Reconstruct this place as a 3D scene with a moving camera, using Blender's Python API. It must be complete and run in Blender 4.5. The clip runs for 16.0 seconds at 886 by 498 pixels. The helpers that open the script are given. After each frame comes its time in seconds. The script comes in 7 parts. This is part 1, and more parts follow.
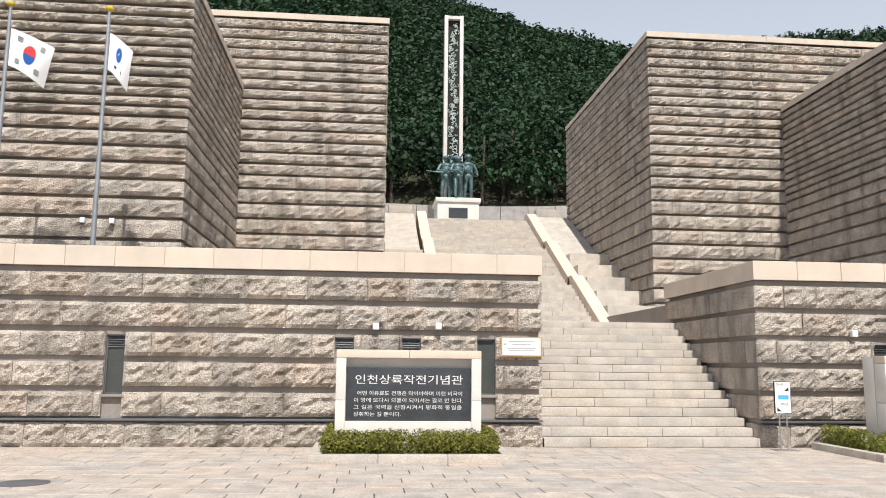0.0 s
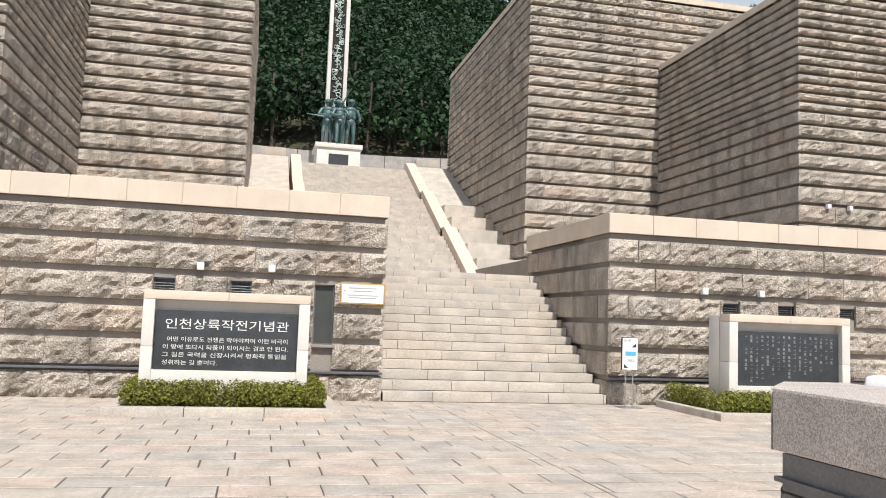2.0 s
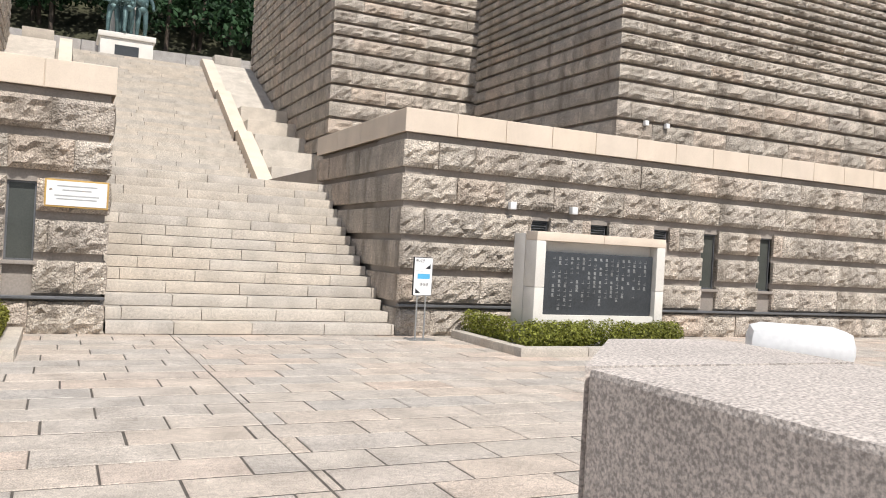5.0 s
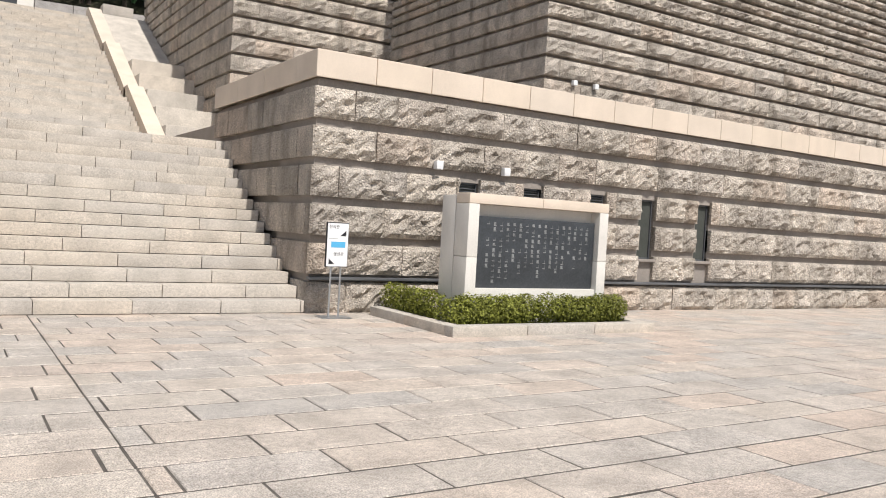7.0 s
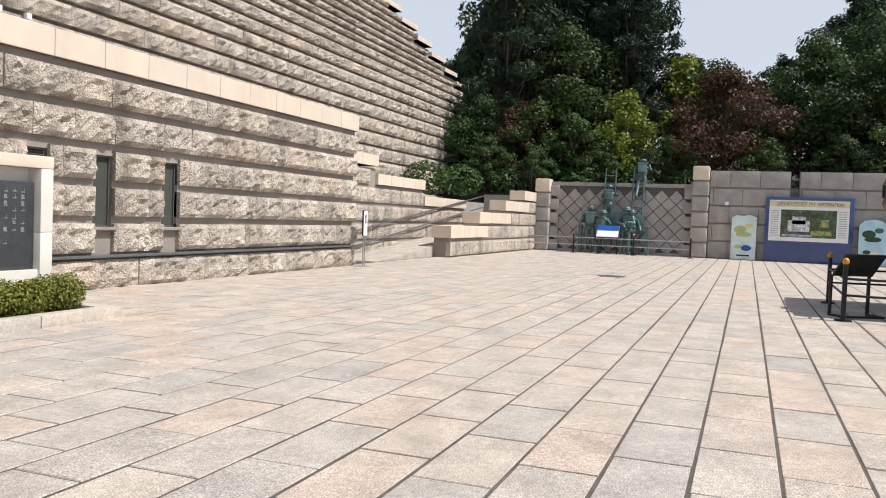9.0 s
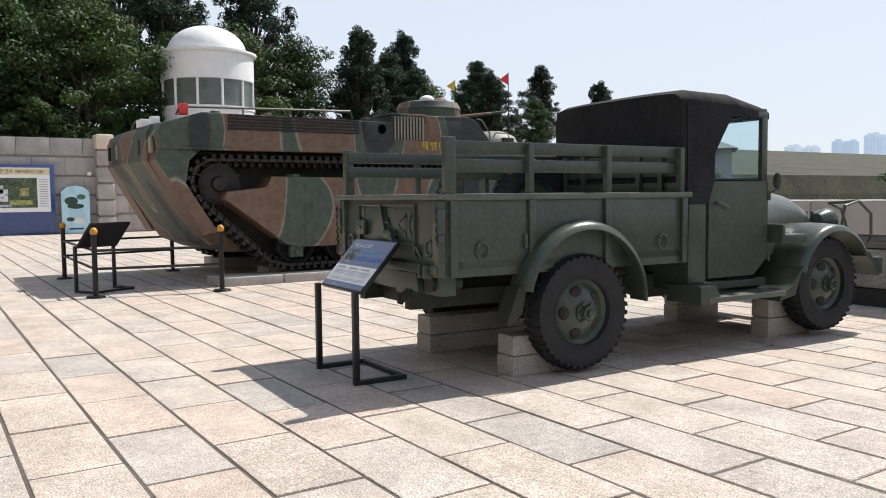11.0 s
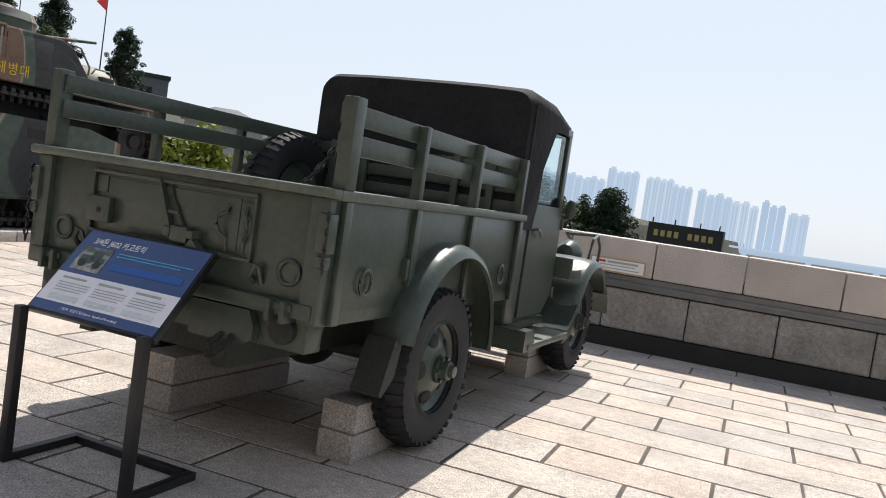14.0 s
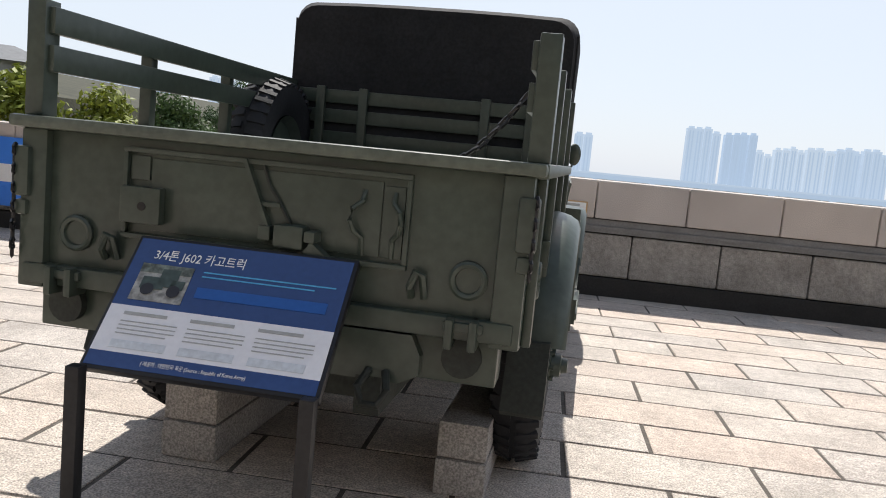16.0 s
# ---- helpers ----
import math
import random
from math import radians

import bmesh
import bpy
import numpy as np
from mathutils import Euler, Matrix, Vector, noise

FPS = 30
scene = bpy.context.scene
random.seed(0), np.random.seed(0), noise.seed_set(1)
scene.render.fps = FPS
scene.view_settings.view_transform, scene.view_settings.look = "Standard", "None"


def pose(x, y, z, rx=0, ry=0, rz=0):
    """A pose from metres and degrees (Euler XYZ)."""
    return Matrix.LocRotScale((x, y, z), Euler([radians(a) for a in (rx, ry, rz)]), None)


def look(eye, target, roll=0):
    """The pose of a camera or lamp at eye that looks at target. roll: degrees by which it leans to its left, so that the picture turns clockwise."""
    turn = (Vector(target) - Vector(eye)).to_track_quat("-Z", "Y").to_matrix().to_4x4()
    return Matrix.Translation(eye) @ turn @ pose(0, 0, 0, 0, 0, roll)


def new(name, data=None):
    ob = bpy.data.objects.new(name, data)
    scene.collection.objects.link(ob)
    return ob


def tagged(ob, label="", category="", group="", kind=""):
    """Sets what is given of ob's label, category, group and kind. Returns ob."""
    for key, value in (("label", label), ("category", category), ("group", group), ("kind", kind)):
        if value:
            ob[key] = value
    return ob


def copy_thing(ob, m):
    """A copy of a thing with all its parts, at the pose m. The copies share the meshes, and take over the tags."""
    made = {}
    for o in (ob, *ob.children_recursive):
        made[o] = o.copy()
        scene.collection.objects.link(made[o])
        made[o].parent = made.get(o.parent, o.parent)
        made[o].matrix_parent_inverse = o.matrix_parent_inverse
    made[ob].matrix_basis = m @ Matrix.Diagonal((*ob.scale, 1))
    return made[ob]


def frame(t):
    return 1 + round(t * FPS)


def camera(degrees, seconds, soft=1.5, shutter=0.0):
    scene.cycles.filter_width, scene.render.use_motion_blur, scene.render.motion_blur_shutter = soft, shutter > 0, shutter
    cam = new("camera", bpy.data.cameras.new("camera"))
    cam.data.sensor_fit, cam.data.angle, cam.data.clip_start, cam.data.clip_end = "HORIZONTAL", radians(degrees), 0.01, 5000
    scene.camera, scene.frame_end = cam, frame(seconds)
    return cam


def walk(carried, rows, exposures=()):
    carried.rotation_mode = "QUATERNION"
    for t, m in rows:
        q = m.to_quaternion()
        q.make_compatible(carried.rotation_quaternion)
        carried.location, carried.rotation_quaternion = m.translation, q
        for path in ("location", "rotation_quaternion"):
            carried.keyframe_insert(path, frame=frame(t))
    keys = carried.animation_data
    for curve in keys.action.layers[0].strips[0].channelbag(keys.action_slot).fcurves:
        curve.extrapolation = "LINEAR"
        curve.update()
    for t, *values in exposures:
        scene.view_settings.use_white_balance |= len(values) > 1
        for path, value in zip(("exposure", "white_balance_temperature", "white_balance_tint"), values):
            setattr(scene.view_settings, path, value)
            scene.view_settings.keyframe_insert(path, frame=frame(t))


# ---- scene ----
cam = camera(57.6, 16.0, 1.0)
PATH = [
    (0, (0.763, 0.59, 1.561), (0.946, 2.562, 1.844), 0.6),
    (0.5, (1.055, 0.796, 1.58), (1.347, 2.742, 1.936), -1.3),
    (1, (1.296, 1.058, 1.538), (1.607, 3.006, 1.871), -1.3),
    (1.5, (1.584, 1.351, 1.491), (1.949, 3.302, 1.733), 0.6),
    (2, (1.88, 1.665, 1.485), (2.326, 3.607, 1.662), 2.1),
    (2.5, (2.14, 2.009, 1.476), (2.607, 3.95, 1.603), 2.1),
    (3, (2.408, 2.386, 1.465), (2.822, 4.341, 1.553), 1.1),
    (3.5, (2.644, 2.77, 1.448), (3.039, 4.73, 1.503), 0.7),
    (4, (2.968, 3.109, 1.432), (3.437, 5.052, 1.457), 1.1),
    (4.5, (3.263, 3.436, 1.419), (3.934, 5.32, 1.437), 2.8),
    (4.7, (3.394, 3.707, 1.434), (4.162, 5.553, 1.45), 3.0),
    (6.8, (4.082, 5.442, 1.332), (5.112, 7.157, 1.279), 3.6),
    (7, (4.166, 5.588, 1.328), (5.224, 7.284, 1.272), 3.3),
    (7.5, (4.413, 5.944, 1.302), (5.588, 7.561, 1.237), 2.6),
    (8, (4.681, 6.443, 1.253), (6.047, 7.902, 1.188), 2.5),
    (8.5, (5.105, 6.921, 1.256), (6.749, 8.059, 1.193), 2.7),
    (9, (5.522, 7.038, 1.288), (7.392, 7.742, 1.209), 2.2),
    (9.2, (5.651, 7.047, 1.288), (7.58, 7.564, 1.197), 2.0),
    (9.5, (5.92, 7.226, 1.282), (7.908, 7.419, 1.171), 1.2),
    (10, (6.35, 7.381, 1.224), (8.321, 7.065, 1.088), 0.6),
    (10.2, (6.516, 7.469, 1.247), (8.447, 6.967, 1.107), 0.2),
    (12.3, (8.449, 7.669, 1.307), (9.644, 6.068, 1.216), 1.3),
    (12.5, (8.643, 7.674, 1.32), (9.779, 6.03, 1.229), 2.0),
    (13, (9.156, 7.657, 1.342), (10.148, 5.923, 1.248), 4.0),
    (13.5, (9.603, 7.568, 1.338), (10.455, 5.761, 1.231), 6.2),
    (14, (10.038, 7.544, 1.317), (10.754, 5.681, 1.196), 8.4),
    (14.5, (10.418, 7.461, 1.291), (11.007, 5.554, 1.164), 9.4),
    (15, (10.804, 7.367, 1.298), (11.282, 5.43, 1.151), 9.1),
    (15.2, (10.958, 7.3, 1.304), (11.394, 5.355, 1.137), 9.3),
    (15.5, (11.205, 7.288, 1.313), (11.569, 5.331, 1.125), 7.5),
    (16, (11.553, 7.092, 1.297), (11.786, 5.119, 1.065), 5.5),
]
walk(cam, [(t, look(eye, target, roll)) for t, eye, target, roll in PATH],
     [(0, 0.08), (5, 0.04), (7, -0.02), (9, 0.1), (10.2, 0.24), (12.5, 0.3), (16, 0.3)])

# ---- world and light ----
SUN_EL, SUN_AZ = 54.8, 184.5
world = bpy.data.worlds.new("world")
scene.world = world
world.use_nodes = True
wn = world.node_tree
sky = wn.nodes.new("ShaderNodeTexSky")
sky.sky_type, sky.sun_disc = "NISHITA", False
sky.sun_elevation, sky.sun_rotation = radians(SUN_EL), radians(SUN_AZ)
sky.air_density, sky.dust_density, sky.ozone_density, sky.altitude = 1.0, 1.2, 1.0, 20
haze = wn.nodes.new("ShaderNodeMix")
haze.data_type = "RGBA"
coord = wn.nodes.new("ShaderNodeTexCoord")
split = wn.nodes.new("ShaderNodeSeparateXYZ")
thin = wn.nodes.new("ShaderNodeMapRange")
thin.inputs["From Min"].default_value, thin.inputs["From Max"].default_value = 0.35, 0.85
thin.inputs["To Min"].default_value, thin.inputs["To Max"].default_value = 0.82, 0.15
wn.links.new(coord.outputs["Generated"], split.inputs[0])
wn.links.new(split.outputs["Z"], thin.inputs["Value"])
wn.links.new(thin.outputs[0], haze.inputs[0])
haze.inputs[7].default_value = (6.8, 7.35, 8.2, 1)
wn.links.new(sky.outputs[0], haze.inputs[6])
wn.links.new(haze.outputs[2], wn.nodes["Background"].inputs[0])
wn.nodes["Background"].inputs[1].default_value = 0.1
sun_data = bpy.data.lights.new("sun", "SUN")
sun_data.energy, sun_data.angle, sun_data.color = 4.7, radians(0.53), (1.0, 0.955, 0.9)
sun = new("sun", sun_data)
sun.matrix_world = look((2.1, -27, 38.4), (0, 0, 0))

# ---- materials ----


def mat(name, color, rough=0.8, metal=0.0, vary=0.12, scale=3.0, fine=60.0, bump=0.15, bump_scale=80.0,
        speck=0.0, bump_dist=0.02, stain=0.0, stain_col=(0.05, 0.045, 0.04), rnd=0.0, tint=None, spec=0.4, stretch=(1, 1, 1)):
    """A surface with two scales of variation, relief, stains and per-piece differences."""
    m = bpy.data.materials.new(name)
    m.use_nodes = True
    n, l = m.node_tree.nodes, m.node_tree.links
    b = n["Principled BSDF"]
    b.inputs["Roughness"].default_value, b.inputs["Metallic"].default_value = rough, metal
    b.inputs["Specular IOR Level"].default_value = spec
    geo = n.new("ShaderNodeNewGeometry")
    mp = n.new("ShaderNodeMapping")
    mp.inputs["Scale"].default_value = stretch
    l.new(geo.outputs["Position"], mp.inputs["Vector"])

    def noise_tex(sc, detail=4.0, vec=mp):
        t = n.new("ShaderNodeTexNoise")
        t.inputs["Scale"].default_value, t.inputs["Detail"].default_value = sc, detail
        l.new(vec.outputs[0], t.inputs["Vector"])
        return t.outputs["Fac"]

    def mix(kind, fac, a, c):
        x = n.new("ShaderNodeMix")
        x.data_type, x.blend_type = "RGBA", kind
        for sock, v in ((x.inputs[0], fac), (x.inputs[6], a), (x.inputs[7], c)):
            if isinstance(v, bpy.types.NodeSocket):
                l.new(v, sock)
            else:
                sock.default_value = (*v, 1) if isinstance(v, tuple) else v
        return x.outputs[2]

    def ramp(v, lo, hi, a, c):
        r = n.new("ShaderNodeMapRange")
        l.new(v, r.inputs["Value"])
        for k, q in (("From Min", lo), ("From Max", hi), ("To Min", a), ("To Max", c)):
            r.inputs[k].default_value = q
        return r.outputs[0]

    col = mix("MULTIPLY", 1.0, color, (1.0, 1.0, 1.0))
    if tint:
        info = n.new("ShaderNodeObjectInfo")
        add = n.new("ShaderNodeMath")
        add.operation = "ADD"
        l.new(info.outputs["Random"], add.inputs[0])
        l.new(geo.outputs["Random Per Island"], add.inputs[1])
        fr = n.new("ShaderNodeMath")
        fr.operation = "FRACT"
        l.new(add.outputs[0], fr.inputs[0])
        cr = n.new("ShaderNodeValToRGB")
        els = cr.color_ramp.elements
        els[0].position, els[0].color = 0.0, (*tint[0], 1)
        els[1].position, els[1].color = 1.0, (*tint[-1], 1)
        for k, tc in enumerate(tint[1:-1]):
            e = els.new((k + 1) / (len(tint) - 1))
            e.color = (*tc, 1)
        l.new(fr.outputs[0], cr.inputs[0])
        col = mix("MULTIPLY", 1.0, col, cr.outputs[0])
    big = ramp(noise_tex(scale), 0.3, 0.7, 1 - vary, 1 + vary)
    col = mix("MULTIPLY", 1.0, col, big)
    small = ramp(noise_tex(fine, 2.0), 0.3, 0.7, 1 - vary * 0.9, 1 + vary * 0.9)
    col = mix("MULTIPLY", 1.0, col, small)
    if speck:
        col = mix("MULTIPLY", 1.0, col, ramp(noise_tex(120.0, 2.0), 0.36, 0.64, 1 - speck, 1 + speck))
    if stain:
        sm = n.new("ShaderNodeMapping")
        sm.inputs["Scale"].default_value = (2.2, 2.2, 0.5)
        l.new(geo.outputs["Position"], sm.inputs["Vector"])
        s = noise_tex(1.1, 6.0, sm)
        col = mix("MIX", ramp(s, 0.5, 0.72, 0.0, stain), col, stain_col)
    l.new(col, b.inputs["Base Color"])
    if bump:
        bp = n.new("ShaderNodeBump")
        bp.inputs["Strength"].default_value, bp.inputs["Distance"].default_value = bump, bump_dist
        l.new(noise_tex(bump_scale, 5.0), bp.inputs["Height"])
        l.new(bp.outputs[0], b.inputs["Normal"])
    return m


# self-lit surface for the far distance; its emission stands in for haze
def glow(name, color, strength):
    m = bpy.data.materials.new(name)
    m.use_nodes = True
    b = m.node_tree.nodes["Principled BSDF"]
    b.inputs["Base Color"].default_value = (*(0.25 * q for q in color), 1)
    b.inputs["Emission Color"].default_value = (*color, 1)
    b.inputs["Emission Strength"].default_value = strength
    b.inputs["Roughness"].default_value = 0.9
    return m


def leaf_mat(name, color, vary=0.35, patch=0.25):
    m = bpy.data.materials.new(name)
    m.use_nodes = True
    n, l = m.node_tree.nodes, m.node_tree.links
    b = n["Principled BSDF"]
    b.inputs["Roughness"].default_value = 0.55
    b.inputs["Specular IOR Level"].default_value = 0.25
    geo = n.new("ShaderNodeNewGeometry")
    info = n.new("ShaderNodeObjectInfo")
    hs = n.new("ShaderNodeHueSaturation")
    hs.inputs["Color"].default_value = (*color, 1)
    for src, key, lo, hi in ((geo.outputs["Random Per Island"], "Value", 1 - vary, 1 + vary), (info.outputs["Random"], "Hue", 0.5 - 0.018, 0.5 + 0.018)):
        r = n.new("ShaderNodeMapRange")
        l.new(src, r.inputs["Value"])
        r.inputs["To Min"].default_value, r.inputs["To Max"].default_value = lo, hi
        l.new(r.outputs[0], hs.inputs[key])
    t = n.new("ShaderNodeTexNoise")
    t.inputs["Scale"].default_value = 0.16
    l.new(geo.outputs["Position"], t.inputs["Vector"])
    r = n.new("ShaderNodeMapRange")
    r.inputs["From Min"].default_value, r.inputs["From Max"].default_value = 0.35, 0.65
    r.inputs["To Min"].default_value, r.inputs["To Max"].default_value = 1 - patch, 1 + patch
    l.new(t.outputs["Fac"], r.inputs["Value"])
    mu = n.new("ShaderNodeMix")
    mu.data_type, mu.blend_type = "RGBA", "MULTIPLY"
    mu.inputs[0].default_value = 1.0
    l.new(hs.outputs[0], mu.inputs[6])
    l.new(r.outputs[0], mu.inputs[7])
    l.new(mu.outputs[2], b.inputs["Base Color"])
    tr = n.new("ShaderNodeBsdfTranslucent")
    l.new(mu.outputs[2], tr.inputs["Color"])
    ms = n.new("ShaderNodeMixShader")
    ms.inputs[0].default_value = 0.22
    l.new(b.outputs[0], ms.inputs[1])
    l.new(tr.outputs[0], ms.inputs[2])
    l.new(ms.outputs[0], n["Material Output"].inputs["Surface"])
    return m


def glass_mat(name, color=(0.8, 0.9, 0.92), rough=0.02):
    m = bpy.data.materials.new(name)
    m.use_nodes = True
    b = m.node_tree.nodes["Principled BSDF"]
    b.inputs["Base Color"].default_value = (*color, 1)
    b.inputs["Roughness"].default_value = rough
    b.inputs["Transmission Weight"].default_value = 1.0
    b.inputs["IOR"].default_value = 1.2
    return m


STONE_TINTS = ((0.88, 0.87, 0.85), (1.0, 0.98, 0.95), (1.07, 1.04, 1.0), (0.95, 0.94, 0.93), (1.05, 0.96, 0.89), (1.02, 1.0, 0.98), (0.84, 0.82, 0.8))
ROCK = mat("split_granite", (0.53, 0.478, 0.42), 0.9, vary=0.24, scale=2.2, fine=34, bump=1.0, bump_scale=30, bump_dist=0.075, speck=0.5, stain=0.7, stain_col=(0.16, 0.135, 0.105), tint=STONE_TINTS)
# colour darkened to paint in shade and dirt of the recessed course bands
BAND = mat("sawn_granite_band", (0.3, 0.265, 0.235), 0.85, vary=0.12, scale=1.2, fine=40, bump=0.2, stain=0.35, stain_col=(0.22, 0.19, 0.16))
COPING = mat("pale_coping_granite", (0.66, 0.57, 0.475), 0.75, vary=0.07, scale=1.5, fine=90, bump=0.08, speck=0.05, stain=0.15, stain_col=(0.4, 0.33, 0.26), tint=((0.95, 0.95, 0.95), (1.04, 1.02, 1.0), (1.0, 0.98, 0.95)))
STEP = mat("stair_granite", (0.5, 0.46, 0.41), 0.8, vary=0.13, scale=2.4, fine=30, bump=0.3, speck=0.22, stain=0.3, stain_col=(0.3, 0.27, 0.23), tint=((0.92, 0.92, 0.93), (1.03, 1.02, 1.0), (1.06, 1.02, 0.97), (0.98, 0.97, 0.96)))
PAVER = mat("paving_granite", (0.48, 0.43, 0.38), 0.72, vary=0.17, scale=2.6, fine=22, bump=0.5, bump_scale=70, speck=0.38, stain=0.34, stain_col=(0.27, 0.235, 0.195),
            tint=((0.86, 0.88, 0.9), (1.0, 0.98, 0.96), (1.06, 1.0, 0.95), (0.96, 0.96, 0.96), (1.04, 1.02, 0.99), (1.08, 0.98, 0.92), (0.92, 0.93, 0.94)))
JOINT = mat("joint_soil", (0.1, 0.087, 0.074), 0.95, vary=0.3, scale=4, fine=60)
GRANITE = mat("grey_granite", (0.38, 0.36, 0.335), 0.8, vary=0.15, scale=2, fine=60, bump=0.35, bump_scale=110, speck=0.28, stain=0.2, stain_col=(0.2, 0.18, 0.16), tint=((0.93, 0.93, 0.95), (1.05, 1.02, 1.0)))
PALEGRAN = mat("stele_granite", (0.68, 0.65, 0.6), 0.7, vary=0.06, scale=2, fine=80, bump=0.1, speck=0.05, stain=0.12, stain_col=(0.4, 0.38, 0.35))
SLATE = mat("black_slate", (0.045, 0.05, 0.056), 0.45, vary=0.18, scale=3, fine=40, bump=0.05)
LETTER = mat("white_letter_paint", (0.75, 0.75, 0.72), 0.7, vary=0.05, bump=0)
LETTER_DIM = mat("worn_letter_paint", (0.4, 0.41, 0.4), 0.7, vary=0.1, bump=0)
# near-black: paints the shade inside holes and recesses; also joints, windows and plinths
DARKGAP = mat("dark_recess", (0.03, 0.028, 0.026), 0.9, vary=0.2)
STEEL = mat("galvanised_steel", (0.45, 0.46, 0.47), 0.4, 0.8, vary=0.1, bump=0.02)
LEDGE = mat("grey_lead_ledge", (0.17, 0.175, 0.185), 0.45, 0.5, vary=0.15, bump=0.05)
IRON = mat("black_iron", (0.02, 0.02, 0.022), 0.4, 0.3, vary=0.2, bump=0.03)
OLIVE = mat("olive_drab_paint", (0.05, 0.064, 0.051), 0.3, vary=0.16, scale=2.5, fine=30, bump=0.06, bump_scale=18, stain=0.25, stain_col=(0.05, 0.055, 0.04))
OLIVE_L = mat("worn_olive_rail", (0.09, 0.105, 0.083), 0.42, vary=0.2, scale=4, fine=40, bump=0.08)
CANVAS = mat("black_canvas", (0.016, 0.0165, 0.018), 0.85, vary=0.25, scale=3, fine=50, bump=0.5, bump_scale=9, bump_dist=0.03, spec=0.25)
RUBBER = mat("tyre_rubber", (0.014, 0.0145, 0.017), 0.7, vary=0.25, scale=6, fine=50, bump=0.1)
CHASSIS = mat("dark_chassis", (0.026, 0.03, 0.025), 0.7, vary=0.25, bump=0.1)
BRONZE = mat("green_bronze", (0.1, 0.16, 0.16), 0.5, 0.4, vary=0.3, scale=3, fine=20, bump=0.2, bump_scale=25)
WHITE = mat("white_paint", (0.8, 0.8, 0.8), 0.5, vary=0.04, bump=0.02)
BARK = mat("bark", (0.09, 0.07, 0.055), 0.95, vary=0.3, scale=4, fine=30, bump=0.8, bump_scale=14)
SOIL = mat("forest_floor", (0.045, 0.045, 0.025), 0.95, vary=0.4, scale=0.4, fine=6, bump=0.3, bump_scale=3)
LEAF_PINE = leaf_mat("pine_needles", (0.026, 0.05, 0.026))
LEAF_HILL = leaf_mat("wood_leaves", (0.026, 0.054, 0.022), 0.4, 0.4)
LEAF_GREEN = leaf_mat("green_leaves", (0.05, 0.088, 0.026))
LEAF_LIME = leaf_mat("yellow_green_leaves", (0.2, 0.23, 0.035))
LEAF_RED = leaf_mat("russet_maple_leaves", (0.085, 0.05, 0.028))
LEAF_HEDGE = leaf_mat("box_hedge_leaves", (0.2, 0.215, 0.04), 0.65)

YELLOW = mat("yellow_paint", (0.62, 0.42, 0.03), 0.5, vary=0.08, bump=0)
RED = mat("red_cloth", (0.6, 0.04, 0.045), 0.6, vary=0.1, bump=0)
BRIGHTBLUE = mat("bright_blue_vinyl", (0.05, 0.22, 0.75), 0.5, vary=0.05, bump=0)
TRACK = mat("track_steel", (0.035, 0.032, 0.03), 0.6, 0.5, vary=0.4, scale=5, bump=0.1)
GLASS = glass_mat("window_glass")


def camo_mat(name, cols, scale):
    """Camouflage paint: soft-edged patches of three colours."""
    m = mat(name, cols[0], 0.6, vary=0.12, scale=3, fine=20, bump=0.08, bump_scale=16)
    n, l = m.node_tree.nodes, m.node_tree.links
    b = n["Principled BSDF"]
    geo = n.new("ShaderNodeNewGeometry")
    t = n.new("ShaderNodeTexNoise")
    t.inputs["Scale"].default_value, t.inputs["Detail"].default_value = scale, 0.6
    flow = n.new("ShaderNodeMapping")
    flow.inputs["Scale"].default_value, flow.inputs["Location"].default_value = (1.0, 1.0, 0.5), (0.4, 0.9, 0.2)
    l.new(geo.outputs["Position"], flow.inputs["Vector"])
    l.new(flow.outputs[0], t.inputs["Vector"])
    cr = n.new("ShaderNodeValToRGB")
    e = cr.color_ramp.elements
    e[0].position, e[0].color = 0.515, (*cols[0], 1)
    e[1].position, e[1].color = 0.545, (*cols[1], 1)
    for p, c in ((0.522, cols[3]), (0.534, cols[1]), (0.63, cols[1]), (0.64, cols[2])):
        e.new(p).color = (*c, 1)
    l.new(t.outputs["Fac"], cr.inputs[0])
    t2 = n.new("ShaderNodeTexNoise")
    t2.inputs["Scale"].default_value, t2.inputs["Detail"].default_value = 9, 5
    l.new(geo.outputs["Position"], t2.inputs["Vector"])
    mr = n.new("ShaderNodeMapRange")
    l.new(t2.outputs["Fac"], mr.inputs["Value"])
    mr.inputs["From Min"].default_value, mr.inputs["From Max"].default_value = 0.3, 0.7
    mr.inputs["To Min"].default_value, mr.inputs["To Max"].default_value = 0.78, 1.2
    mx = n.new("ShaderNodeMix")
    mx.data_type, mx.blend_type = "RGBA", "MULTIPLY"
    mx.inputs[0].default_value = 1.0
    l.new(cr.outputs[0], mx.inputs[6])
    l.new(mr.outputs[0], mx.inputs[7])
    l.new(mx.outputs[2], b.inputs["Base Color"])
    return m


CAMO = camo_mat("camouflage_paint", ((0.15, 0.095, 0.065), (0.06, 0.08, 0.062), (0.028, 0.03, 0.03), (0.27, 0.25, 0.2)), 0.95)
CAMO_PALE = mat("faded_camouflage", (0.25, 0.24, 0.19), 0.6, vary=0.2, bump=0.05)

# ---- building helpers ----


def mesh_from(verts, faces, name="m", smooth=False):
    me = bpy.data.meshes.new(name)
    me.from_pydata([tuple(v) for v in verts], [], faces)
    me.update()
    if smooth:
        me.shade_smooth()
    return me


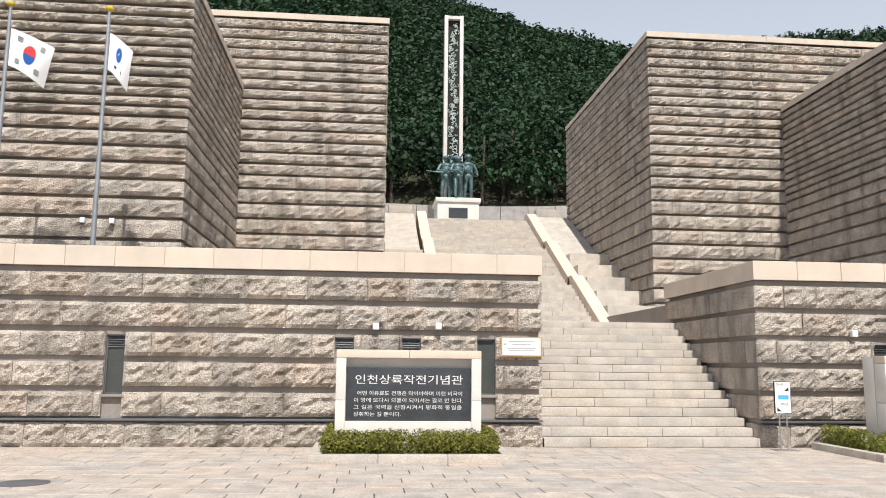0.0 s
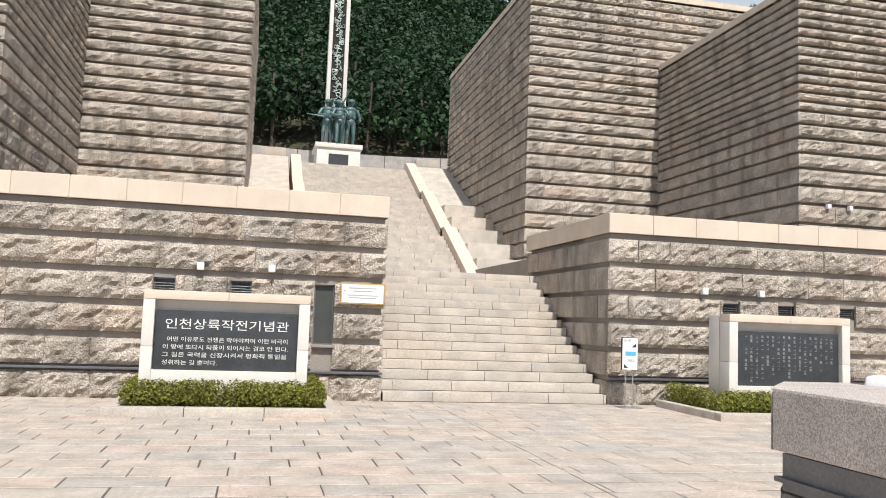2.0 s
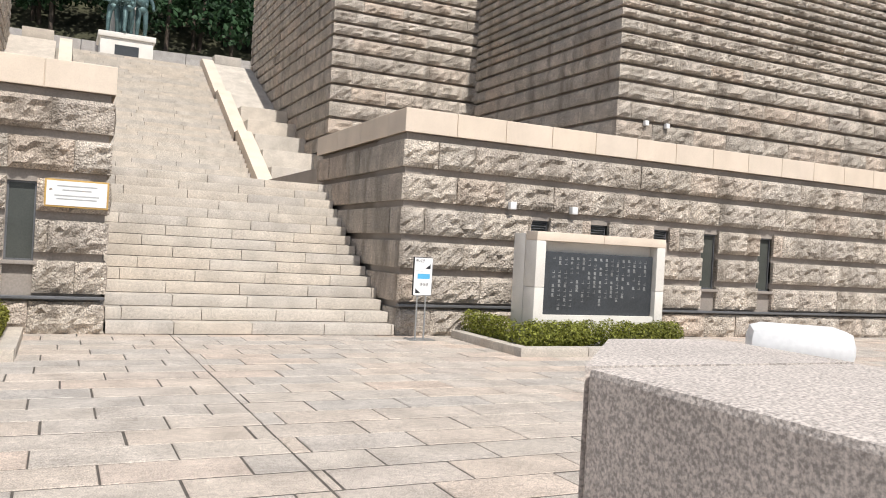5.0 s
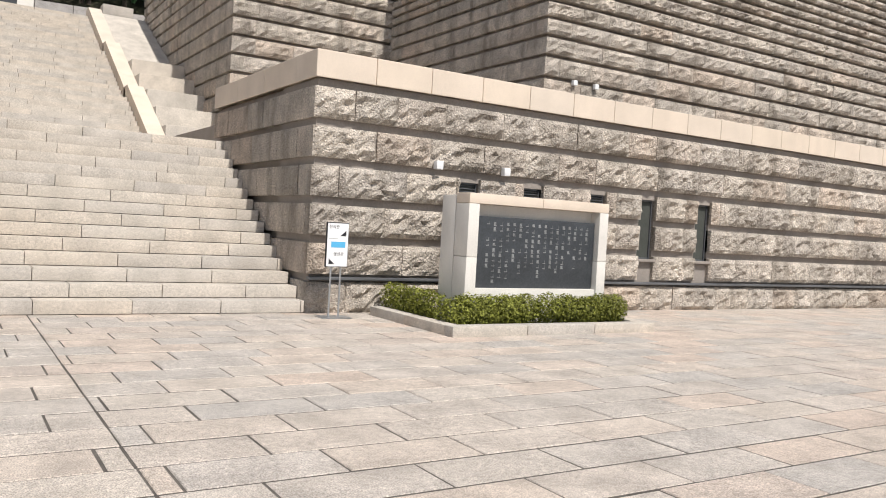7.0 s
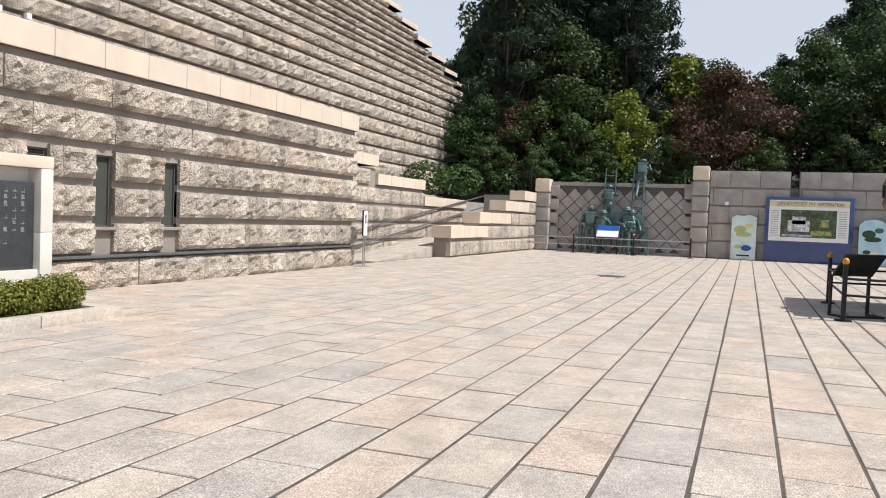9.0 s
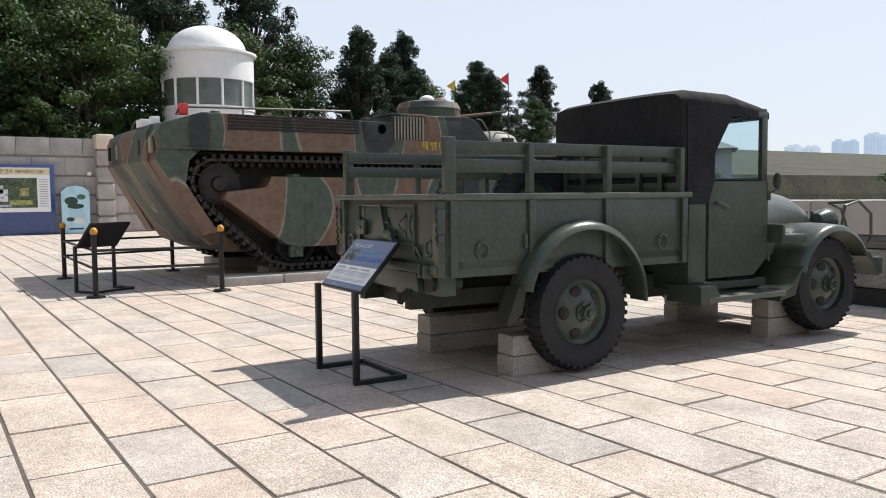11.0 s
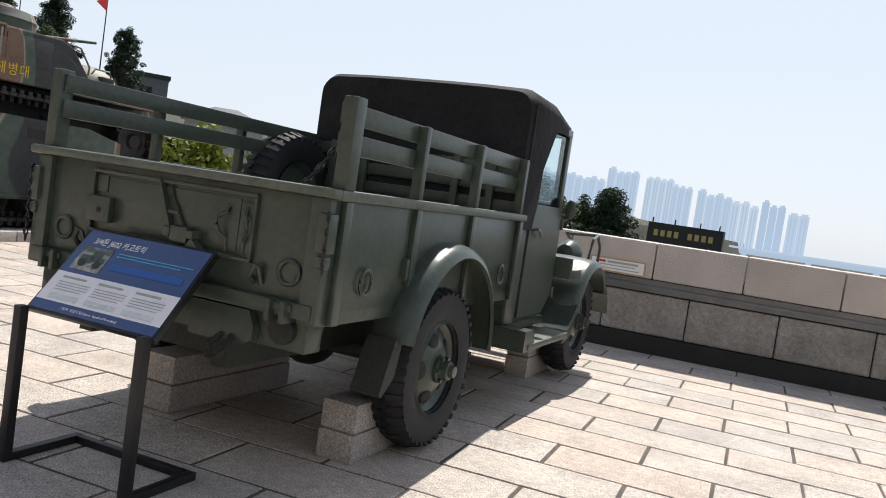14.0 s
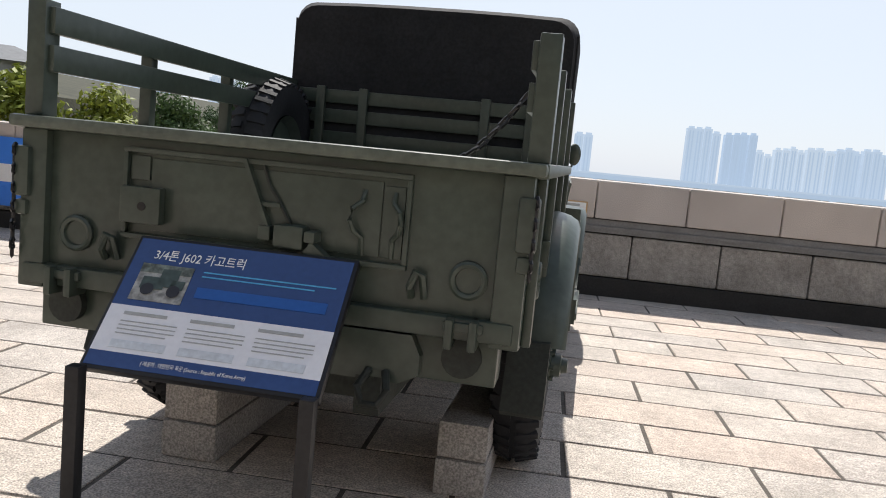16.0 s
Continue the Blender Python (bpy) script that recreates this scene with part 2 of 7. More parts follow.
def bm_mesh(bm, name, smooth=False):
    me = bpy.data.meshes.new(name)
    bmesh.ops.recalc_face_normals(bm, faces=bm.faces)
    bm.to_mesh(me)
    bm.free()
    if smooth:
        me.shade_smooth()
        me.set_sharp_from_angle(angle=radians(38))
    return me


def part(name, bm, material, parent=None, label="", smooth=True):
    """Links a bmesh or mesh as one object under a thing or a part."""
    me = bm if isinstance(bm, bpy.types.Mesh) else bm_mesh(bm, name, smooth)
    if material and not me.materials:
        me.materials.append(material)
    ob = new(name, me)
    ob.parent = parent
    if label:
        tagged(ob, label)
    return ob


def thing(name, label, category, m=None, group=""):
    ob = new(name)
    ob.empty_display_size = 0.1
    if m is not None:
        ob.matrix_world = m
    return tagged(ob, label, category, group)


def structure(name, bm, material, label, category="wall", smooth=False):
    return tagged(part(name, bm, material, None, "", smooth), label, category, kind="structure")


def box(bm, x0, x1, y0, y1, z0, z1, bevel=0.0):
    vs = [bm.verts.new((x, y, z)) for z in (z0, z1) for y in (y0, y1) for x in (x0, x1)]
    fs = [bm.faces.new([vs[i] for i in q]) for q in ((0, 2, 3, 1), (4, 5, 7, 6), (0, 1, 5, 4), (1, 3, 7, 5), (3, 2, 6, 7), (2, 0, 4, 6))]
    if bevel:
        bmesh.ops.bevel(bm, geom=list({e for f in fs for e in f.edges}), offset=bevel, segments=2, affect="EDGES", profile=0.6)
    return bm


def boxes(*rows, bevel=0.0):
    bm = bmesh.new()
    for r in rows:
        box(bm, *r, bevel=bevel)
    return bm


def rod(bm, a, b, r, r2=None, seg=10):
    """A tapered round bar from a to b."""
    a, b = Vector(a), Vector(b)
    d = b - a
    m = Matrix.Translation((a + b) / 2) @ d.to_track_quat("Z", "Y").to_matrix().to_4x4()
    bmesh.ops.create_cone(bm, cap_ends=True, segments=seg, radius1=r, radius2=r if r2 is None else r2, depth=d.length, matrix=m)
    return bm


def ball(bm, c, r, seg=12, rot=None):
    r = (r, r, r) if not isinstance(r, tuple) else r
    m = Matrix.Translation(c) @ (rot or Matrix()) @ Matrix.Diagonal((*r, 1))
    bmesh.ops.create_uvsphere(bm, u_segments=seg, v_segments=max(6, seg * 2 // 3), radius=1, matrix=m)
    return bm


def beam(bm, a, b, w, h, up=(0, 0, 1)):
    """A rectangular bar from a to b, w wide and h high."""
    a, b = Vector(a), Vector(b)
    d = (b - a).normalized()
    s = d.cross(Vector(up)).normalized() * (w / 2)
    u = s.cross(d).normalized() * (h / 2)
    vs = [bm.verts.new(p + i * s + j * u) for p in (a, b) for i, j in ((-1, -1), (1, -1), (1, 1), (-1, 1))]
    for q in ((0, 1, 2, 3), (7, 6, 5, 4), (0, 4, 5, 1), (1, 5, 6, 2), (2, 6, 7, 3), (3, 7, 4, 0)):
        bm.faces.new([vs[i] for i in q])
    return bm


def prism(bm, pts, axis, a, b):
    """A polygon in the plane across axis, drawn out from a to b."""
    def at(p, k):
        return {"x": (k, *p), "y": (p[0], k, p[1]), "z": (*p, k)}[axis]
    lo, hi = [bm.verts.new(at(p, a)) for p in pts], [bm.verts.new(at(p, b)) for p in pts]
    bm.faces.new(lo)
    bm.faces.new(hi[::-1])
    for i in range(len(pts)):
        j = (i + 1) % len(pts)
        bm.faces.new((lo[i], hi[i], hi[j], lo[j]))
    return bm


def tube(bm, pts, r, seg=8):
    """A round bar along a line of points."""
    rings = []
    pts = [Vector(p) for p in pts]
    for i, p in enumerate(pts):
        d = (pts[min(i + 1, len(pts) - 1)] - pts[max(i - 1, 0)]).normalized()
        s = d.cross(Vector((0.13, 0.21, 0.97))).normalized()
        u = s.cross(d)
        rings.append([bm.verts.new(p + r * (math.cos(k) * s + math.sin(k) * u)) for k in np.linspace(0, 2 * math.pi, seg, endpoint=False)])
    for a, b in zip(rings, rings[1:]):
        for k in range(seg):
            bm.faces.new((a[k], a[(k + 1) % seg], b[(k + 1) % seg], b[k]))
    bm.faces.new(rings[0][::-1])
    bm.faces.new(rings[-1])
    return bm


def lathe(bm, prof, m=Matrix(), seg=40):
    """Turns a profile of (radius, along) about the x axis."""
    rings = [[bm.verts.new(m @ Vector((x, r * math.cos(k), r * math.sin(k)))) for k in np.linspace(0, 2 * math.pi, seg, endpoint=False)] for r, x in prof]
    for a, b in zip(rings, rings[1:]):
        for k in range(seg):
            bm.faces.new((a[k], a[(k + 1) % seg], b[(k + 1) % seg], b[k]))
    return bm


def text_mesh(body, size, m, align="LEFT", width=None, depth=0.003, spacing=1.0):
    """Raised letters in the built-in font."""
    c = bpy.data.curves.new("letters", "FONT")
    c.body, c.size, c.align_x, c.extrude, c.resolution_u, c.space_character = body, size, align, depth, 2, spacing
    o = bpy.data.objects.new("letters", c)
    scene.collection.objects.link(o)
    me = bpy.data.meshes.new_from_object(o.evaluated_get(bpy.context.evaluated_depsgraph_get()))
    bpy.data.objects.remove(o)
    bpy.data.curves.remove(c)
    if width and len(me.vertices):
        xs = [v.co.x for v in me.vertices]
        k = width / max(max(xs) - min(xs), 1e-6)
        me.transform(Matrix.Diagonal((k, 1, 1, 1)))
    me.transform(m)
    return me


rng = np.random.default_rng(5)


def rock_face(L, H, nx, ny, depth=0.16, bulge=0.035, seed=0):
    """Vertices and faces of one split stone, its rough face towards -y, from (0, 0, 0) to (L, depth, H)."""
    vs, fs = [], []
    off = Vector((seed * 3.17, seed * 1.71, seed * 0.77))
    for j in range(ny + 1):
        for i in range(nx + 1):
            u, v = i / nx, j / ny
            e = min(1, min(u, 1 - u) * L / 0.05, min(v, 1 - v) * H / 0.05)
            n = noise.noise(Vector((u * L * 4, 0, v * H * 5)) + off) * 0.6 + noise.noise(Vector((u * L * 11, 3, v * H * 12)) + off) * 0.8
            edge = 0.006 * noise.noise(Vector((u * 9, v * 9, 5)) + off)
            y = -(bulge * (0.7 + 1.3 * n)) * e + (0.006 if e == 0 else 0)
            vs.append((u * L + (edge if 0 < u < 1 else 0), y, v * H + (edge if 0 < v < 1 else 0)))
    for j in range(ny):
        for i in range(nx):
            a = j * (nx + 1) + i
            fs.append((a, a + 1, a + nx + 2, a + nx + 1))
    b = len(vs)
    vs += [(0, depth, 0), (L, depth, 0), (L, depth, H), (0, depth, H)]
    row = lambda j: [j * (nx + 1) + i for i in range(nx + 1)]
    col = lambda i: [j * (nx + 1) + i for j in range(ny + 1)]
    fs += [tuple(row(0)[::-1] + [b, b + 1]), tuple(row(ny) + [b + 2, b + 3]), tuple(col(0) + [b + 3, b]), tuple(col(nx)[::-1] + [b + 1, b + 2])]
    return vs, fs


SPLIT = {}


def split_stone(L, H, bulge, k):
    """One of a few shared split-stone meshes of a size."""
    key = (max(0.1, round(L, 1)), round(H, 2), bulge, k % 7)
    if key not in SPLIT:
        me = mesh_from(*rock_face(key[0], key[1], max(3, round(key[0] / 0.075)), 6, bulge=bulge, seed=k % 7 + key[1]), name="stone")
        me.materials.append(ROCK)
        SPLIT[key] = me
    return SPLIT[key], L / key[0], H / key[1]


def stone_courses(wall, m, length, courses, stone_len, band, bulge, singles, keep=None, seed=0, holes=()):
    """Split stones laid in courses (z0, z1) over a backing wall; the first ones singly, the others joined. keep(x, z): is the stone there."""
    r = random.Random(seed)
    vs, fs, count = [], [], 0
    for z0, z1 in courses:
        x = -r.uniform(0, 0.5) * stone_len
        while x < length - 0.02:
            L = stone_len * r.uniform(0.72, 1.28)
            a, b = max(x, 0), min(x + L, length)
            if length - b < stone_len * 0.3:
                b = length
            x = b
            segs = [(a, b)]
            for h0, h1, hz0, hz1 in holes:
                if hz0 < z1 - band and hz1 > z0:
                    segs = [s for p, q in segs for s in ((p, min(q, h0)), (max(p, h1), q)) if s[1] - s[0] > 0.04]
            for a, b in segs:
                h = z1 - z0 - band
                if b - a < 0.04 or (keep and not keep((a + b) / 2, z1)):
                    continue
                inset = 0.006
                if count < singles:
                    me, sx, sz = split_stone(b - a - inset, h, bulge, r.randrange(99))
                    ob = new("stone", me)
                    ob.parent = wall
                    ob.matrix_world = m @ Matrix.Translation((a, r.uniform(-0.012, 0.012), z0)) @ Matrix.Diagonal((sx, 1, sz, 1))
                    count += 1
                else:
                    v, f = rock_face(b - a - inset, h, max(2, round((b - a) / 0.15)), 4, bulge=bulge, seed=r.uniform(0, 50))
                    k, dy = len(vs), r.uniform(-0.012, 0.012)
                    vs += [m @ Vector((p[0] + a, p[1] + dy, p[2] + z0)) for p in v]
                    fs += [tuple(i + k for i in q) for q in f]
    if vs:
        me = mesh_from(vs, fs, "stones")
        me.materials.append(ROCK)
        tagged(part("stones", me, None, wall), kind="stuff")


# ---- ground ----


def ground_height(x, y):
    z = -0.03
    if y > 60:
        ridge = np.interp(x, (-160, -60, 0, 33, 51, 66, 85, 110, 140, 220), (90, 96, 96, 86, 76, 66, 60, 74, 77, 72))
        z += min(12.5 + (y - 60) * (ridge - 12.5) / 140, ridge) - (max(0, y - 205) * 0.5)
    if x > 41.6:
        z += min(2.6, (x - 41.6) * 3) + max(0, min(x - 46, 60)) * 0.12
    if y < -2.0:
        z -= min(15, (-2.0 - y) * 0.7) * min(1, max(0, (41.6 - x) / 3.6)) if x > 38 else min(15, (-2.0 - y) * 0.7)
    return max(z, -16)


def grid_line(lo, hi, dense, step, far=(60, 150, 400, 1200, 4600)):
    mid = list(np.arange(lo, hi + 0.01, step))
    return [lo - f for f in far[::-1]] + mid + [hi + f for f in far]


gx, gy = grid_line(-120, 180, 0, 6), grid_line(-48, 240, 0, 6)
gx, gy = sorted(set(gx + [41.5, 42.6])), sorted(set(gy + [-2.0, -2.1, 60.0, 60.2]))
gv = [(x, y, ground_height(x, y)) for y in gy for x in gx]
gf = [(j * len(gx) + i, j * len(gx) + i + 1, (j + 1) * len(gx) + i + 1, (j + 1) * len(gx) + i) for j in range(len(gy) - 1) for i in range(len(gx) - 1)]
structure("ground", mesh_from(gv, gf, "ground"), SOIL, "dark earth and forest floor under the woods", "ground")
# distant haze over the water, painted as a pale blue emission
SEA = glow("glowing_hazy_water", (0.5, 0.62, 0.74), 0.5)
structure("backdrop", boxes((-4300, 4300, -4400, -330, -15.9, -15.6)), SEA, "blue flats and water in the distance with a painted haze glow", "backdrop")

FRONT = 16.19
COURSE = [(0.553 * k, 0.553 * (k + 1)) for k in range(6)]
TOP = 3.318


def wall_holes(rows):
    return [(x - w / 2, x + w / 2, z0, z1) for x, w, z0, z1 in rows]


# low front walls, split granite in six courses under a pale coping
LEFT_X0 = -14.0
left_holes = wall_holes([(-3.9, 0.36, 0.95, 2.05), (0.34, 0.37, 1.8, 2.05), (1.62, 0.37, 1.8, 2.05), (3.08, 0.36, 0.98, 2.05)])
right_holes = wall_holes([(11.22, 0.4, 1.8, 2.04), (12.5, 0.4, 1.8, 2.04), (13.95, 0.4, 1.8, 2.04), (15.2, 0.38, 0.94, 2.03), (16.72, 0.38, 0.94, 2.03)])


def backing_with_holes(x0, x1, y0, y1, holes):
    """The wall body behind the stones, with its window openings left out."""
    bm = bmesh.new()
    x = x0
    for h0, h1, z0, z1 in sorted(holes):
        box(bm, x, h0, y0, y1, 0, TOP)
        box(bm, h0, h1, y0, y1, 0, z0)
        box(bm, h0, h1, y0, y1, z1, TOP)
        box(bm, h0, h1, y0 + 0.28, y1, z0, z1)
        x = h1
    box(bm, x, x1, y0, y1, 0, TOP)
    return bm


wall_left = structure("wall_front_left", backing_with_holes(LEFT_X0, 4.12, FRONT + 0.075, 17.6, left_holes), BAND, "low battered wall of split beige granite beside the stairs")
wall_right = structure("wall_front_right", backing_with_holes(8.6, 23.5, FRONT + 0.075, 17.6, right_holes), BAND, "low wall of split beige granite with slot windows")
stone_courses(wall_left, Matrix.Translation((LEFT_X0, FRONT, 0)), 4.18 - LEFT_X0, COURSE, 0.95, 0.115, 0.07, 230, seed=3, holes=[(a - LEFT_X0, b - LEFT_X0, c, d) for a, b, c, d in left_holes])
stone_courses(wall_right, Matrix.Translation((8.54, FRONT, 0)), 23.56 - 8.54, COURSE, 0.95, 0.115, 0.07, 230, seed=4, holes=[(a - 8.54, b - 8.54, c, d) for a, b, c, d in right_holes])
# return walls along the stairs
side_r = structure("wall_stair_right", boxes((8.66, 9.3, 17.6, 21.1, 0, TOP)), BAND, "smooth granite return wall along the stairs")
side_l = structure("wall_stair_left", boxes((3.4, 4.12, 17.6, 21.1, 0, TOP)), BAND, "smooth granite return wall along the stairs")
stone_courses(side_r, pose(8.54, 21.1, 0, 0, 0, -90), 21.1 - FRONT - 0.16, COURSE, 1.0, 0.11, 0.012, 80, seed=5)
stone_courses(side_l, pose(4.18, FRONT + 0.16, 0, 0, 0, 90), 21.1 - FRONT - 0.16, COURSE, 1.0, 0.11, 0.02, 80, seed=6)
end_r = structure("wall_front_right_end", boxes((23.4, 23.5, 16.4, 17.6, 0, TOP)), BAND, "end of the low granite wall")
stone_courses(end_r, pose(23.56, FRONT + 0.16, 0, 0, 0, 90), 1.4, COURSE, 0.8, 0.11, 0.03, 30, seed=61)


def coping(name, x0, x1, y0, y1, z0, z1, along, length, label="pale smooth granite coping blocks"):
    """A row of coping blocks with fine joints, each a block of its own."""
    base = structure(name, boxes((x0 + 0.02, x1 - 0.02, y0 + 0.02, y1 - 0.02, z0, z1 - 0.02)), COPING, label, "coping")
    lo, hi = (x0, x1) if along == "x" else (y0, y1)
    n = max(1, round((hi - lo) / length))
    step = (hi - lo) / n
    blk = boxes((0, step - 0.008, 0, y1 - y0, 0, z1 - z0), bevel=0.012) if along == "x" else boxes((0, x1 - x0, 0, step - 0.008, 0, z1 - z0), bevel=0.012)
    me = bm_mesh(blk, "coping_block")
    me.materials.append(COPING)
    for i in range(n):
        ob = new("coping_block", me)
        ob.parent = base
        ob.location = (lo + i * step, y0, z0) if along == "x" else (x0, lo + i * step, z0)
    return base


coping("coping_front_left", LEFT_X0, 4.19, FRONT - 0.02, 16.95, TOP + 0.003, 3.71, "x", 0.93)
coping("coping_front_right", 8.53, 23.57, FRONT - 0.02, 16.95, TOP + 0.003, 3.71, "x", 0.93)
coping("coping_stair_right", 8.53, 9.25, 16.953, 21.15, TOP + 0.003, 3.709, "y", 1.2)
coping("coping_stair_left", 3.45, 4.19, 16.953, 21.15, TOP + 0.003, 3.709, "y", 1.2)
structure("ledge_left", boxes((LEFT_X0, 4.17, FRONT - 0.07, FRONT + 0.05, 0.475, 0.515), bevel=0.006), LEDGE, "grey metal drip ledge along the wall", "trim")
structure("ledge_right", boxes((8.56, 23.55, FRONT - 0.07, FRONT + 0.05, 0.475, 0.515), bevel=0.006), LEDGE, "grey metal drip ledge along the wall", "trim")
structure("terrace_left", boxes((LEFT_X0, 4.12, 17.6, 29.0, -0.02, 3.3)), BAND, "paved terrace behind the low wall", "floor")
structure("terrace_right", boxes((9.3, 23.5, 17.6, 29.0, -0.02, 3.3)), BAND, "paved terrace behind the low wall", "floor")

# ---- tower walls ----


def heights(top, low, row):
    zs, z = [], top
    for h in row + [0.55] * 20:
        if z - h < low - 0.3:
            break
        zs.append((z - h, z))
        z -= h
    return zs


B_COURSES = heights(11.3, 3.2, [0.27] * 13 + [0.38, 0.4, 0.42, 0.44, 0.48, 0.52])
A_COURSES = heights(14.1, 2.6, [0.38] * 11 + [0.42] * 4 + [0.5, 0.53])
AX, AY, BX, BY = 11.2, 29.2, 16.42, 21.05


def b_top(x):
    return 11.3 if x < 28 else 11.3 - 0.215 * (math.floor((x - 28) / 1.75) * 1.75)


def tower_faces(name, m_front, len_front, m_side, len_side, courses, body, label, singles, keep=None):
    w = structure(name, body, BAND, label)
    stone_courses(w, m_front, len_front, courses, 1.15, 0.095, 0.07, singles, keep, seed=len(name))
    if m_side is not None:
        stone_courses(w, m_side, len_side, courses, 1.3, 0.09, 0.03, 0, None, seed=len(name) + 1)
    return w


body = boxes((AX + 0.13, 40, AY + 0.15, 42.0, 2.6, 14.0))
tower_faces("tower_wall_right_rear", Matrix.Translation((AX, AY, 0)), 14, pose(AX, 42, 0, 0, 0, -90), 42 - AY - 0.16, A_COURSES, body, "tall ribbed wall of split granite courses", 60)
mir = 12.5
body = boxes((-16, mir - AX - 0.13, AY + 0.15, 42.0, 2.6, 14.0))
tower_faces("tower_wall_left_rear", Matrix.Translation((mir - AX - 14, AY, 0)), 14, pose(mir - AX, AY + 0.16, 0, 0, 0, 90), 42 - AY - 0.16, A_COURSES, body, "tall ribbed wall of split granite courses", 60)
bm = boxes((BX + 0.13, 28, BY + 0.15, 29.0, 2.6, 11.2))
for k in range(15):
    x = 28 + 1.75 * k
    box(bm, x, x + 1.75, BY + 0.15, 29.0, -0.02, b_top(x + 0.1) - 0.1)
B_LOW = B_COURSES + [(B_COURSES[-1][0] - 0.55 * (k + 1), B_COURSES[-1][0] - 0.55 * k) for k in range(5)]
tower_faces("tower_wall_right_front", Matrix.Translation((BX, BY, 0)), 38, pose(BX, AY, 0, 0, 0, -90), AY - BY - 0.16, B_LOW, bm,
            "tall ribbed granite wall whose top steps down", 300, lambda x, z: z <= b_top(x + BX) + 0.02 and (z > 2.5 or x > 9))
body = boxes((-24, mir - BX - 0.13, BY + 0.15, 29.0, 2.6, 11.2))
tower_faces("tower_wall_left_front", Matrix.Translation((mir - BX - 14, BY, 0)), 14, pose(mir - BX, BY + 0.16, 0, 0, 0, 90), AY - BY - 0.16, B_COURSES, body, "tall ribbed wall of split granite courses", 60)
for nm, x0, x1, y0, y1, z in (("coping_tower_1", AX - 0.04, 40, AY - 0.05, AY + 1.1, 14.1), ("coping_tower_2", -16, mir - AX + 0.04, AY - 0.05, AY + 1.1, 14.1),
                              ("coping_tower_3", BX - 0.04, 28, BY - 0.05, BY + 1.1, 11.3), ("coping_tower_4", -24, mir - BX + 0.04, BY - 0.05, BY + 1.1, 11.3)):
    coping(nm, x0, x1, y0, y1, z - 0.02, z + 0.2, "x", 1.6)
for nm, x0, x1, y0, y1, z in (("coping_tower_5", AX - 0.04, AX + 1.0, AY + 1.1, 42, 14.1), ("coping_tower_6", mir - AX - 1.0, mir - AX + 0.04, AY + 1.1, 42, 14.1),
                              ("coping_tower_7", BX - 0.04, BX + 1.0, BY + 1.1, AY - 0.06, 11.3), ("coping_tower_8", mir - BX - 1.0, mir - BX + 0.04, BY + 1.1, AY - 0.06, 11.3)):
    coping(nm, x0, x1, y0, y1, z - 0.02, z + 0.2, "y", 1.6)
for k in range(12):
    x = 28 + 1.75 * k
    coping("coping_slope_%d" % (k + 1), x, x + 1.75, BY - 0.04, BY + 1.0, b_top(x + 0.1) + 0.003, b_top(x + 0.1) + 0.2, "x", 1.75)

# ---- stairs ----
RISE, RUN = 2.65 / 15, 0.3
stairs = structure("stairs", boxes((4.18, 8.54, 16.35, 28.4, -0.02, 0.01)), STEP, "broad pale granite stairs up to the monument", "stairs")
r = random.Random(8)
for k in range(15):
    y0, z1 = FRONT - 0.02 + k * RUN, (k + 1) * RISE
    x = 4.2 - r.uniform(0, 0.9)
    part("step_core", boxes((4.2, 8.53, y0 + 0.03, y0 + RUN + 0.04, max(0, z1 - RISE - 0.02), z1 - 0.015)), JOINT, stairs)
    while x < 8.52:
        a, b = max(x, 4.2), min(x + 1.12, 8.53)
        x += 1.12
        if b - a > 0.05:
            part("step_block", boxes((a, b - 0.008, y0 + r.uniform(-0.006, 0.006), y0 + RUN + 0.05, z1 - RISE + 0.009, z1), bevel=0.008), STEP, stairs)
part("landing", boxes((4.2, 8.53, FRONT + 15 * RUN, 21.15, 0, 2.645), (3.4, 11.26, 21.15, 28.5, 0, 2.645)), STEP, stairs)
UP0, UPZ, FL = 28.5, 2.65, 0.34
y, z, n_up = UP0, UPZ, 0
flights = []
for f in range(3):
    ya, za = y, z
    for k in range(12):
        z += 0.1765
        n_up += 1
        x = 3.7 - r.uniform(0, 0.9)
        bmf = bmesh.new()
        while x < 8.95:
            a, b = max(x, 3.7), min(x + 1.3, 8.95)
            x += 1.3
            if b - a > 0.05:
                box(bmf, a, b - 0.012, y + r.uniform(-0.008, 0.008), y + FL + 0.06, z - 0.1765 + 0.01, z)
        part("step", bmf, STEP, stairs, smooth=False)
        part("step_core", boxes((3.7, 8.95, y + 0.03, y + FL + 0.05, z - 0.4, z - 0.015)), JOINT, stairs)
        y += FL
    flights.append((ya, za, y, z))
    if f < 2:
        part("landing", boxes((3.7, 8.95, y, y + 0.5, z - 0.4, z - 0.002)), STEP, stairs)
        y += 0.5
TOPY, TOPZ = y, z
for sx in (9.2, 3.42):
    rail = structure("stair_rail_%d" % (1 if sx > 5 else 2), boxes((sx - 0.2, sx + 0.2, UP0, UP0 + 0.02, UPZ, UPZ + 0.3)), COPING, "pale granite balustrade slabs climbing beside the stairs", "balustrade")
    for ya, za, yb, zb in flights:
        bmr = prism(bmesh.new(), [(ya - 0.3, za - 0.3), (ya - 0.3, za + 0.28), (yb - 0.1, zb + 0.42), (yb + 0.5, zb + 0.42), (yb + 0.5, zb - 0.5)], "x", sx - 0.24, sx + 0.24)
        part("rail_slab", bmr, COPING, rail, smooth=False)
